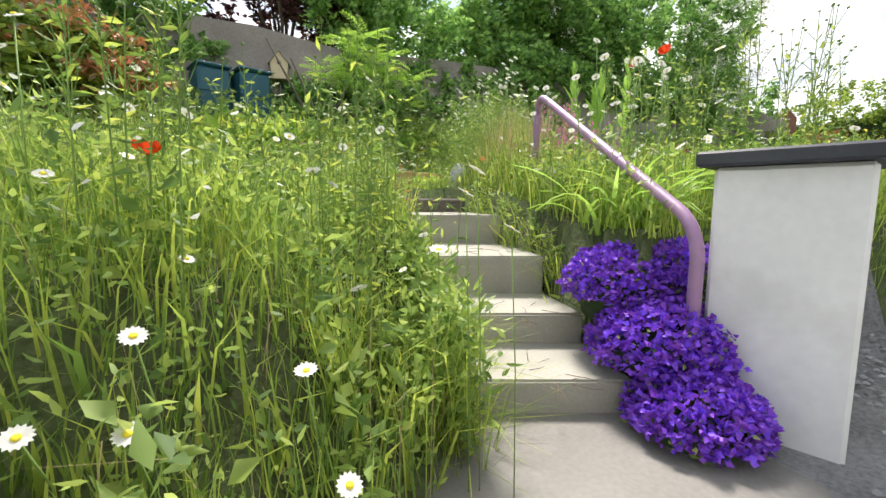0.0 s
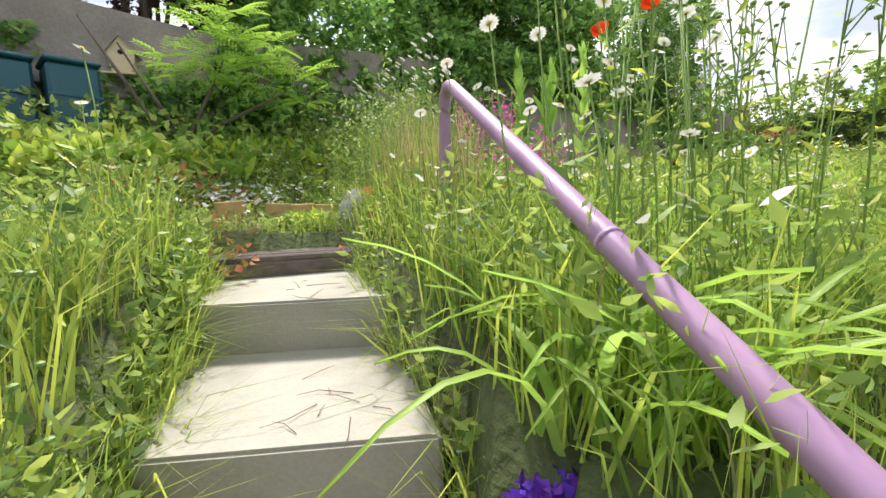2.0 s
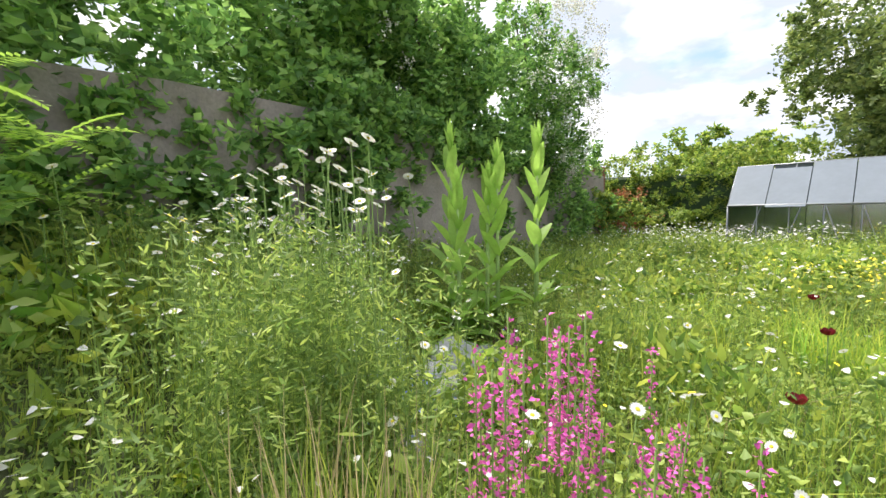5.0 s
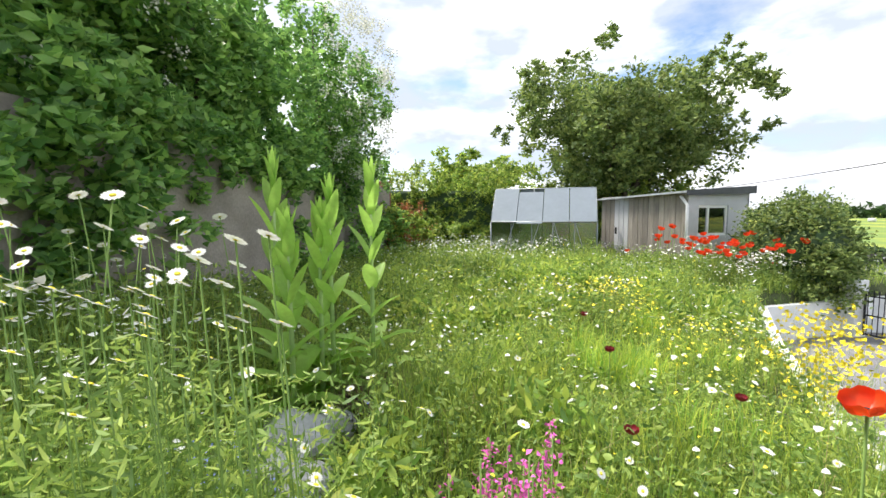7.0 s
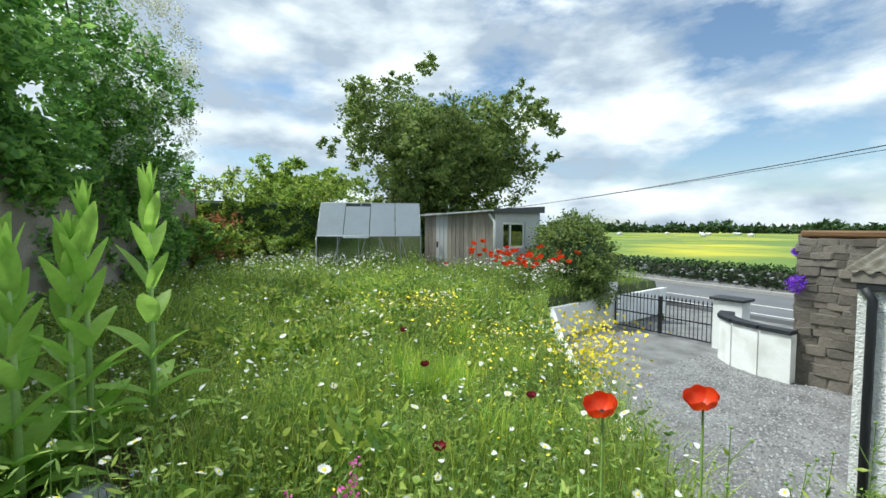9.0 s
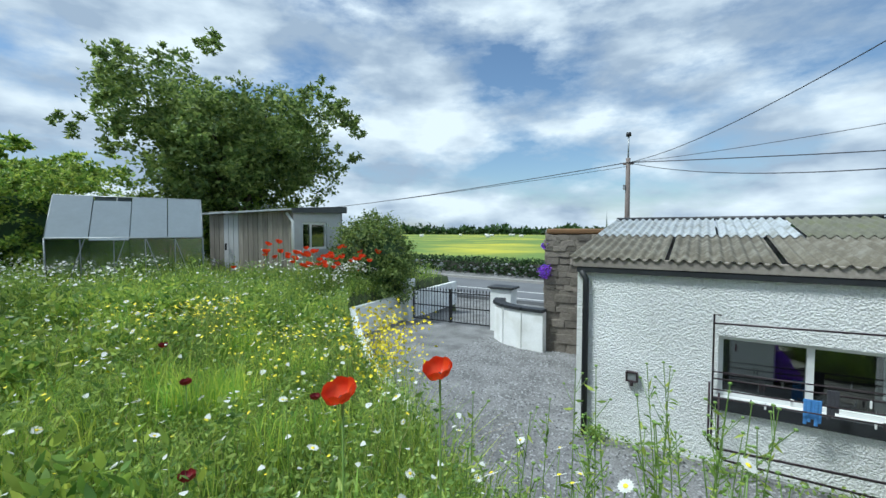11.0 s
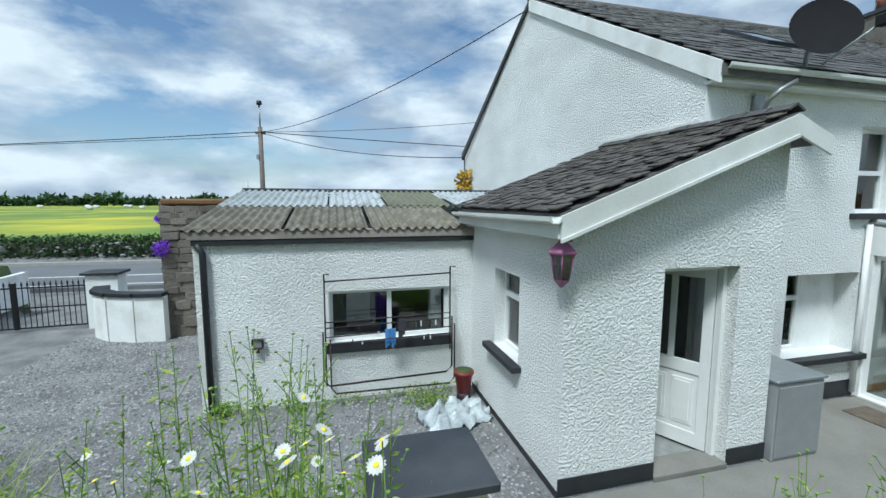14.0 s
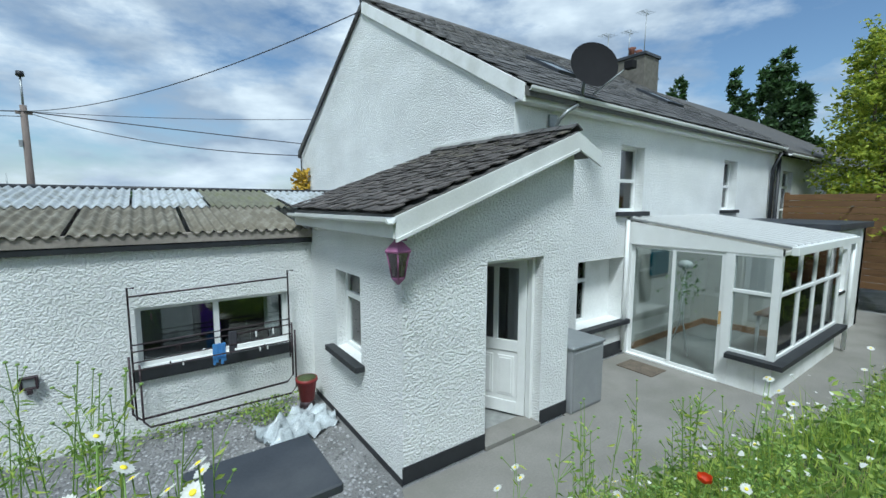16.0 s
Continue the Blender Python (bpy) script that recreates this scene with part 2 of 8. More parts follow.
    lichen=mat("orange_lichen", (0.45, 0.29, 0.03), 0.95, var=0.3, bump=0.5, dist=0.01),
    shedpaint=mat("shed_render_grey", (0.52, 0.53, 0.54), 0.85, var=0.08, scale=1.5, fine=30, bump=0.2, dirt=(0.3, 0.3, 0.28), dirt_amt=0.4),
    grass=mat("grass_blades", (0.34, 0.46, 0.085), 0.6, var=0.22, scale=0.8, fine=5, bump=0, island=0.5, hue=0.035, sub=0.5),
    weed=mat("weed_leaves", (0.30, 0.43, 0.10), 0.6, var=0.15, scale=0.9, fine=6, bump=0, island=0.5, hue=0.03, sub=0.48),
    dry=mat("dry_stalks", (0.50, 0.40, 0.22), 0.8, var=0.2, bump=0, island=0.4, sub=0.2),
    teasel=mat("teasel_leaf", (0.45, 0.70, 0.14), 0.5, var=0.12, scale=6, fine=30, bump=0.2, dist=0.004, island=0.15, sub=0.55),
    teaselstem=mat("teasel_stem", (0.42, 0.58, 0.22), 0.6, var=0.1, scale=8, fine=40, bump=0.15, dist=0.003, sub=0.15),
    leafdark=mat("elder_leaf", (0.24, 0.44, 0.11), 0.5, var=0.2, scale=1.2, fine=6, bump=0, island=0.5, hue=0.025, sub=0.5),
    leafmid=mat("hedge_leaf", (0.28, 0.40, 0.07), 0.55, var=0.25, scale=0.9, fine=5, bump=0, island=0.5, hue=0.04, sub=0.5),
    leafbig=mat("tree_leaf", (0.20, 0.28, 0.075), 0.55, var=0.25, scale=0.5, fine=3, bump=0, island=0.5, hue=0.03, sub=0.45),
    leafred=mat("copper_leaf", (0.11, 0.045, 0.045), 0.5, var=0.3, bump=0, island=0.5, sub=0.4),
    leafgold=mat("golden_conifer", (0.33, 0.40, 0.05), 0.6, var=0.25, scale=2, fine=9, bump=0, island=0.5, hue=0.03, sub=0.45),
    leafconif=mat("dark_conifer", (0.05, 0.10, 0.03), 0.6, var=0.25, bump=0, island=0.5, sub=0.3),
    sumac=mat("sumac_leaflet", (0.45, 0.62, 0.10), 0.5, var=0.15, scale=3, fine=12, bump=0, island=0.3, hue=0.05, sub=0.5),
    petal=mat("white_petal", (0.80, 0.80, 0.76), 0.6, var=0.04, bump=0, island=0.08, sub=0.3),
    yellow=mat("yellow_floret", (0.85, 0.70, 0.03), 0.7, var=0.12, bump=0.3, island=0.15, dist=0.002),
    poppy=mat("poppy_petal", (0.82, 0.075, 0.015), 0.45, var=0.12, scale=8, fine=30, bump=0.25, dist=0.004, sub=0.35),
    crimson=mat("crimson_petal", (0.22, 0.01, 0.02), 0.5, var=0.15, bump=0.1, sub=0.2),
    purple=mat("purple_petal", (0.28, 0.08, 0.72), 0.55, var=0.15, scale=8, fine=30, bump=0, island=0.35, hue=0.02, sub=0.2),
    pink=mat("pink_petal", (0.78, 0.14, 0.50), 0.55, var=0.15, bump=0, island=0.3, sub=0.3),
    blueflower=mat("blue_petal", (0.20, 0.28, 0.72), 0.6, var=0.15, bump=0, island=0.3, sub=0.2),
    lilacw=mat("cream_blossom", (0.76, 0.75, 0.66), 0.7, var=0.1, bump=0, island=0.2, sub=0.25),
    stem=mat("flower_stem", (0.20, 0.32, 0.07), 0.6, var=0.15, bump=0, sub=0.1),
    withered=mat("withered_stalk", (0.16, 0.10, 0.075), 0.9, var=0.25, bump=0, island=0.4, sub=0.1),
    reddish=mat("reddish_leaf", (0.40, 0.20, 0.07), 0.55, var=0.2, bump=0, island=0.4, hue=0.04, sub=0.3),
    ghglass=glass_mat("greenhouse_glass", (0.60, 0.68, 0.68), 0.26, 0.12),
    ghroof=mat("polycarbonate_sheet", (0.33, 0.38, 0.42), 0.3, var=0.06, scale=2, fine=10, bump=0.05, sub=0.3),
    consroof=mat("twinwall_roof", (0.30, 0.31, 0.31), 0.4, var=0.1, bump=0.05, sub=0.2),
    glass=glass_mat("window_glass", (0.75, 0.80, 0.80), 0.10),
    lampglass=glass_mat("lantern_glass", (0.5, 0.45, 0.45), 0.10, 0.15),
)

pebbledash("pebbledash_white", M["render"])

# ---- mesh helpers ----


def obj_from(name, V, F, material, parent=None, label="", kind="", smooth=False):
    """One mesh object out of arrays: vertices (n, 3) and faces (m, k)."""
    V, F = np.asarray(V, dtype=np.float32), np.asarray(F, dtype=np.int32)
    me = bpy.data.meshes.new(name)
    k = F.shape[1]
    me.vertices.add(len(V))
    me.vertices.foreach_set("co", V.ravel())
    me.loops.add(F.size)
    me.loops.foreach_set("vertex_index", F.ravel())
    me.polygons.add(len(F))
    me.polygons.foreach_set("loop_start", np.arange(0, F.size, k, dtype=np.int32))
    me.update(calc_edges=True)
    me.validate()
    if smooth:
        me.polygons.foreach_set("use_smooth", np.ones(len(F), dtype=bool))
    me.materials.append(material)
    ob = new(name, me)
    ob.parent = parent
    return tagged(ob, label=label, kind=kind)


def leaf_cloud(rng, P, length, width, up=0.3):
    """Bent diamond leaves of 4 triangles' worth in 2 quads, turned at random, at the points P."""
    P = np.asarray(P, float)
    n = len(P)
    d = rng.normal(0, 1, (n, 3))
    d[:, 2] = d[:, 2] * 0.6 + up * 0.3
    d /= np.linalg.norm(d, axis=1)[:, None]
    a = rng.normal(0, 1, (n, 3))
    s = np.cross(d, a)
    s /= np.linalg.norm(s, axis=1)[:, None]
    nn = np.cross(s, d)
    L = (length * rng.uniform(0.6, 1.3, n))[:, None]
    W = (width * rng.uniform(0.7, 1.2, n))[:, None]
    V = np.stack([P, P + d * L * 0.45 + s * W + nn * W * 0.4, P + d * L - nn * L * 0.12, P + d * L * 0.45 - s * W + nn * W * 0.4], 1).reshape(-1, 3)
    i = np.arange(n)[:, None] * 4
    F = np.concatenate([i + [0, 1, 2], i + [0, 2, 3]], 0)
    # keep both triangles of a leaf joined: they share two vertices
    return V, F


def fine_leaves(rng, P, length, width, up=0.3):
    """Pointed leaves of four triangles, bent along their length, at the points P."""
    P = np.asarray(P, float)
    n = len(P)
    d = rng.normal(0, 1, (n, 3))
    d[:, 2] = d[:, 2] * 0.6 + up
    d /= np.linalg.norm(d, axis=1)[:, None]
    s = np.cross(d, rng.normal(0, 1, (n, 3)))
    s /= np.linalg.norm(s, axis=1)[:, None]
    nn = np.cross(s, d)
    L = (length * rng.uniform(0.6, 1.4, n))[:, None]
    W = (width * rng.uniform(0.7, 1.2, n))[:, None]
    bend = L * rng.uniform(-0.25, 0.35, (n, 1))
    a, b = P + d * L * 0.3 + nn * bend * 0.35, P + d * L * 0.68 + nn * bend * 0.5
    V = np.stack([P, a + s * W, a - s * W, b + s * W * 0.72, b - s * W * 0.72, P + d * L + nn * bend * 0.2], 1).reshape(-1, 3)
    i = np.arange(n)[:, None] * 6
    return V, np.concatenate([i + [0, 1, 2], i + [1, 3, 2], i + [2, 3, 4], i + [3, 5, 4]], 0)


def part(name, bm, material, parent=None, label="", smooth=False):
    """Links a bmesh as one mesh object under a thing or a part."""
    me = bpy.data.meshes.new(name)
    bm.normal_update()
    bm.to_mesh(me)
    bm.free()
    me.materials.append(material)
    if smooth:
        for p in me.polygons:
            p.use_smooth = True
    ob = new(name, me)
    ob.parent = parent
    return tagged(ob, label=label)


def thing(name, at, label, category, group="", kind="", rz=0):
    e = new(name)
    e.matrix_world = pose(*at, rz=rz)
    return tagged(e, label, category, group, kind)


def add_box(bm, lo, hi, bevel=0.0, m=None):
    """A box between two corners, with edges rounded where bevel is given."""
    c = [(a + b) / 2 for a, b in zip(lo, hi)]
    s = [abs(b - a) for a, b in zip(lo, hi)]
    mat4 = Matrix.Translation(c) @ Matrix.Diagonal((*s, 1))
    r = bmesh.ops.create_cube(bm, size=1, matrix=(m @ mat4) if m else mat4)
    if bevel:
        es = list({e for v in r["verts"] for e in v.link_edges})
        bmesh.ops.bevel(bm, geom=es, offset=bevel, segments=1, affect="EDGES")
    return bm


def box(name, lo, hi, material, parent=None, bevel=0.004, label=""):
    return part(name, add_box(bmesh.new(), lo, hi, bevel), material, parent, label)


def add_prism(bm, pts, depth):
    """A solid out of a flat ring of points, pushed along the vector depth."""
    a = [bm.verts.new(p) for p in pts]
    b = [bm.verts.new(Vector(p) + Vector(depth)) for p in pts]
    bm.faces.new(a)
    bm.faces.new(b[::-1])
    n = len(a)
    for i in range(n):
        bm.faces.new((a[(i + 1) % n], a[i], b[i], b[(i + 1) % n]))
    bmesh.ops.recalc_face_normals(bm, faces=bm.faces[:])
    return bm


def prism(name, pts, depth, material, parent=None, label=""):
    return part(name, add_prism(bmesh.new(), pts, depth), material, parent, label)


def tube_arrays(points, radii, n=8, closed_ends=True):
    P = [Vector(p) for p in points]
    V, F = [], []
    up = Vector((0, 0, 1))
    for i, p in enumerate(P):
        d = (P[min(i + 1, len(P) - 1)] - P[max(i - 1, 0)]).normalized()
        a = d.cross(up if abs(d.z) < 0.95 else Vector((1, 0, 0))).normalized()
        b = a.cross(d)
        r = radii[i] if hasattr(radii, "__len__") else radii
        for k in range(n):
            t = 2 * math.pi * k / n
            V.append(p + (a * math.cos(t) + b * math.sin(t)) * r)
    for i in range(len(P) - 1):
        for k in range(n):
            F.append((i * n + k, i * n + (k + 1) % n, (i + 1) * n + (k + 1) % n, (i + 1) * n + k))
    return V, F


def add_tube(bm, points, radii, n=8):
    V, F = tube_arrays(points, radii, n)
    vs = [bm.verts.new(v) for v in V]
    for f in F:
        bm.faces.new([vs[i] for i in f])
    bm.faces.new(vs[:n][::-1])
    bm.faces.new(vs[-n:])
    return bm


def tube(name, points, radii, material, parent=None, n=8, label=""):
    bm = add_tube(bmesh.new(), points, radii, n)
    bmesh.ops.recalc_face_normals(bm, faces=bm.faces[:])
    return part(name, bm, material, parent, label, smooth=True)


def wall_with_holes(name, origin, ux, length, height, thick, holes, material, parent=None, label="", top=None):
    """A wall from origin along the unit vector ux, of the given thickness (to its left), with openings (u0, u1, z0, z1) cut through; top(u) gives a sloping top."""
    ux = Vector(ux).normalized()
    nrm = Vector((-ux.y, ux.x, 0))
    us = sorted({0, length, *[h[0] for h in holes], *[h[1] for h in holes]})
    bm = bmesh.new()
    if top:
        extra = [length * i / 12 for i in range(1, 12)]
        us = sorted({*us, *extra})
    for a, b in zip(us, us[1:]):
        mid = (a + b) / 2
        spans, z = [], 0.0
        for h in sorted((h for h in holes if h[0] <= mid <= h[1]), key=lambda q: q[2]):
            if h[2] > z:
                spans.append((z, h[2]))
            z = h[3]
        spans.append((z, None))
        for z0, z1 in spans:
            za = z1 if z1 is not None else (top(a) if top else height)
            zb = z1 if z1 is not None else (top(b) if top else height)
            o = Vector(origin)
            pts = [o + ux * a + Vector((0, 0, z0)), o + ux * b + Vector((0, 0, z0)), o + ux * b + Vector((0, 0, zb)), o + ux * a + Vector((0, 0, za))]
            add_prism(bm, pts, nrm * thick)
    bmesh.ops.remove_doubles(bm, verts=bm.verts[:], dist=0.0005)
    seen = collections_inner_faces(bm)
    bmesh.ops.delete(bm, geom=seen, context="FACES")
    return part(name, bm, material, parent, label)


def collections_inner_faces(bm):
    """Pairs of faces that lie on one another inside a wall."""
    by = {}
    for f in bm.faces:
        by.setdefault(frozenset(v.index for v in f.verts), []).append(f)
    bm.verts.index_update()
    by = {}
    for f in bm.faces:
        by.setdefault(frozenset(v.index for v in f.verts), []).append(f)
    return [f for fs in by.values() if len(fs) > 1 for f in fs]


# ---- the lie of the land ----
EDGE = [(-60, 13.8), (-7.9, 13.8), (-7.62, 10.3), (-7.3, 7.6), (-5.2, 5.6), (-3.6, 4.25), (-2.2, 3.3), (-1.2, 2.55), (-0.3, 2.4), (0.62, 2.45), (0.62, 2.0), (1.3, 1.93), (1.75, 1.5), (2.15, 1.3), (2.4, 1.62), (3.2, 1.8), (4.6, 1.5), (7.0, 1.0), (16.0, 0.6), (60, 0.4)]
STEPS = [  # front right corner, front left corner, tread height
    ((1.47, 1.83), (2.05, 1.27), 0.17),
    ((1.19, 1.43), (1.77, 0.89), 0.34),
    ((0.925, 1.005), (1.46, 0.49), 0.59),
    ((0.46, 0.32), (1.10, -0.31), 0.83),
]


def edge_distance(x, y):
    """Distance to the terrace's edge; positive on the terrace."""
    x, y = np.asarray(x, float), np.asarray(y, float)
    best = np.full(x.shape, 1e9)
    sign = np.ones(x.shape)
    for (ax, ay), (bx, by) in zip(EDGE, EDGE[1:]):
        dx, dy = bx - ax, by - ay
        t = np.clip(((x - ax) * dx + (y - ay) * dy) / (dx * dx + dy * dy), 0, 1)
        d = np.hypot(x - ax - t * dx, y - ay - t * dy)
        cr = dx * (y - ay) - dy * (x - ax)
        sign = np.where(d < best, np.where(cr < 0, 1, -1), sign)
        best = np.minimum(best, d)
    return best * sign


def smooth01(t):
    t = np.clip(t, 0, 1)
    return t * t * (3 - 2 * t)


def land(x, y):
    """Height of the ground."""
    x, y = np.asarray(x, float), np.asarray(y, float)
    d = edge_distance(x, y)
    east = smooth01((x - 1.2) / 0.8)
    rise = 0.12 + 0.35 * east * 2
    top = 0.80 - 0.1 * east + 0.28 * smooth01((d - 0.3) / 2.2) + 0.30 * smooth01((-x - 2) / 10)
    back = 0.95 * smooth01((-1.0 - y - 0.10 * x) / 3.2) * smooth01((x + 9) / 7)
    h = np.where(d > 0, (top + back) * smooth01(d / rise), 0.0)
    ux, uy = -0.62, -0.785
    s = (x - 1.76) * ux + (y - 1.55) * uy
    w = (x - 1.76) * -uy + (y - 1.55) * ux
    w = w - 0.16 * s
    inside = (w > -0.52) & (w < 0.46) & (s > -0.3) & (s < 2.85)
    h = np.where(inside, np.minimum(h, np.clip(-0.05 + s * 0.30, -0.02, 0.62)), h)
    # the yard runs down to the road, the fields lie a little lower
    road = smooth01((y - 10) / 5) * -0.47 + smooth01((y - 23.2) / 2.2) * 0.6
    h = np.where(d > 0, h, h + np.where(y > 10, road, 0))
    far = np.hypot(x, y)
    h = np.where((d > 0) & (far > 26), np.clip(h * (1 - (far - 26) / 30), 0, None), h)
    return h + 0.0


def ground_strip(vals):
    return np.array(sorted(set(np.round(vals, 4))))


def build_ground():
    near = np.arange(-10, 14.01, 0.125)
    xs = ground_strip(np.concatenate([[-3000, -1500, -700, -400, -250, -160, -100, -70, -50, -38, -30, -25, -21], np.arange(-18, -10, 0.5), near, [15, 16.5, 19, 23, 30, 45, 70, 120, 220, 400, 800, 1500, 3000]]))
    ys = ground_strip(np.concatenate([[-3000, -1200, -500, -200, -100, -50, -30, -20, -14, -10, -8], np.arange(-6, 11, 0.125), np.arange(11, 28, 0.5), [30, 33, 38, 45, 60, 80, 110, 160, 240, 400, 700, 1300, 3000]]))
    X, Y = np.meshgrid(xs, ys)
    Z = land(X, Y)
    veg = (edge_distance(X, Y) > 0.05) & (np.hypot(X, Y) < 30)
    rng = np.random.default_rng(3)
    Z = Z + np.where(veg, rng.normal(0, 0.012, X.shape), 0)
    V = np.stack([X.ravel(), Y.ravel(), Z.ravel()], 1)
    ny, nx = X.shape
    i = np.arange((ny - 1) * (nx - 1))
    a = (i // (nx - 1)) * nx + i % (nx - 1)
    F = np.stack([a, a + 1, a + nx + 1, a + nx], 1)
    ob = obj_from("ground", V, F, M["gravel"])
    tagged(ob, "grey gravel yard, planted terrace and open fields beyond the road", "ground", kind="structure")
    ob.data.materials.append(M["soil"])
    ob.data.materials.append(M["field"])
    cx, cy = V[F][:, :, 0].mean(1), V[F][:, :, 1].mean(1)
    idx = np.where(edge_distance(cx, cy) > 0.0, 1, 0)
    idx = np.where((cy > 26.5) | (np.abs(cx) > 30) | (cy < -12), 2, idx)
    ob.data.polygons.foreach_set("material_index", idx.astype(np.int32))
    ob.data.polygons.foreach_set("use_smooth", np.ones(len(F), dtype=bool))


build_ground()

# patio slab of concrete, between the bank and the house
prism("patio", [(1.5, 2.46, -0.1), (1.35, 1.9, -0.1), (2.2, 1.1, -0.1), (15, 0.5, -0.1), (15, 3.9, -0.1), (4.7, 3.9, -0.1), (4.7, 3.07, -0.1), (2.32, 3.07, -0.1), (2.2, 2.75, -0.1)], (0, 0, 0.12), M["concrete"])
tagged(bpy.data.objects["patio"], "worn grey concrete patio beside the house", "pavement", kind="structure")


def build_steps():
    e = thing("garden_steps", (1.5, 1.5, 0), "worn pale concrete garden steps between overgrown banks", "steps")
    e.matrix_world = pose(0, 0, 0)
    for k, ((rx, ry), (lx, ly), z) in enumerate(STEPS):
        u = Vector((-0.66, -0.75, 0))
        nxt = STEPS[k + 1] if k + 1 < len(STEPS) else ((-0.10, -0.64), (0.62, -1.22), 0)
        bk_r, bk_l = Vector((*nxt[0][0:2], 0)) + u * 0.12, Vector((*nxt[1][0:2], 0)) + u * 0.12
        w = (Vector((lx, ly, 0)) - Vector((rx, ry, 0))).normalized() * 0.12
        pts = [Vector((rx, ry, -0.1)), Vector((lx, ly, -0.1)) + w, bk_l + w + Vector((0, 0, -0.1)), bk_r + Vector((0, 0, -0.1))]
        bm = add_prism(bmesh.new(), pts, (0, 0, z + 0.1))
        bmesh.ops.bevel(bm, geom=bm.edges[:], offset=0.012, segments=2, affect="EDGES")
        part("step", bm, M["step"], e)


build_steps()


def build_step_litter():
    rnd = random.Random(8)
    bm = bmesh.new()
    for k in range(34):
        z, (x0, x1), (y0, y1) = rnd.choice(((0.8335, (0.35, 0.75), (-0.5, 0.2)), (0.5935, (0.8, 1.2), (0.3, 0.75)), (0.3435, (1.2, 1.6), (0.95, 1.3)), (0.1735, (1.5, 1.8), (1.35, 1.7))))
        x, y, a, L = rnd.uniform(x0, x1), rnd.uniform(y0, y1), rnd.uniform(0, 6.28), rnd.uniform(0.04, 0.17)
        b = a + rnd.uniform(-0.7, 0.7)
        p = Vector((x, y, z))
        q = p + Vector((math.cos(a) * L, math.sin(a) * L, rnd.uniform(0, 0.012)))
        add_tube(bm, [p, q, q + Vector((math.cos(b), math.sin(b), 0)) * L * 0.6], [0.0016, 0.0014, 0.0006], 4)
    tagged(part("twig_litter", bm, M["withered"]), "thin dry twigs and stalks fallen on the steps", "litter", kind="stuff")


build_step_litter()


def build_sleeper():
    m = Matrix.Translation((0.36, -0.89, 0.70)) @ Matrix.Rotation(radians(-31), 4, "Z")
    rnd = random.Random(41)
    bm = bmesh.new()
    # one worn face below, three split planks of unlike length on top
    add_box(bm, (-0.62, -0.17, 0), (0.66, 0.17, 0.225), 0.015, m)
    for k in range(5):
        y0 = -0.16 + 0.066 * k
        a, b = -0.60 + rnd.uniform(-0.06, 0.05), 0.66 + rnd.uniform(-0.08, 0.05)
        add_box(bm, (a, y0, 0.222), (b, y0 + 0.054, 0.268 + rnd.uniform(-0.01, 0.008)), 0.008, m)
    for v in bm.verts:
        v.co += Vector((0, 0, 0.012 * noise.noise(v.co * 5)))
    ob = part("sleeper", bm, M["sleeper"])
    tagged(ob, "cracked weathered timber sleeper across the top of the steps", "sleeper")


build_sleeper()

# ---- the house ----
GX, HY, PX, PY, RX = 4.55, 3.95, 2.36, 3.12, 4.52


def window_unit(parent, origin, ux, w, h, panes, sill=None, name="window", depth=0.06, frame_w=0.05, glass="glass", room=True):
    """A framed window in an opening: origin is its lower left corner, seen from outside; panes are fractions (u0, u1, z0, z1)."""
    ux = Vector(ux).normalized()
    inn = Vector((-ux.y, ux.x, 0))
    m = Matrix.Translation(origin) @ Matrix(((ux.x, inn.x, 0, 0), (ux.y, inn.y, 0, 0), (0, 0, 1, 0), (0, 0, 0, 1)))
    win = new(name)
    win.parent = parent
    tagged(win, "white framed window with dark panes")
    bm = bmesh.new()
    for lo, hi in (((0, 0, 0), (frame_w, depth, h)), ((w - frame_w, 0, 0), (w, depth, h)), ((frame_w, 0, 0), (w - frame_w, depth, frame_w)), ((frame_w, 0, h - frame_w), (w - frame_w, depth, h))):
        add_box(bm, lo, hi, 0, m)
    us = sorted({p[0] for p in panes} | {p[1] for p in panes})
    for u in us:
        if 0.02 < u < 0.98:
            add_box(bm, (u * w - 0.03, -0.006, frame_w), (u * w + 0.03, depth - 0.002, h - frame_w), 0, m)
    for p in panes:
        if p[3] < 0.98:
            add_box(bm, (p[0] * w + 0.03, -0.008, p[3] * h - 0.03), (p[1] * w - 0.03, depth - 0.004, p[3] * h + 0.03), 0, m)
    part("window_frame", bm, M["pvc"], win)
    for p in panes:
        q = add_box(bmesh.new(), (p[0] * w + 0.02, depth * 0.45, p[2] * h + 0.02), (p[1] * w - 0.02, depth * 0.45 + 0.006, p[3] * h - 0.02), 0, m)
        g = part("pane", q, M[glass], win)
        g.visible_shadow = False
    if sill:
        q = add_box(bmesh.new(), (-sill[0], -sill[1], -sill[2]), (w + sill[0], 0.02, -0.004), 0.008, m)
        part("window_sill", q, M["black"], win, "black painted sill")
    return win


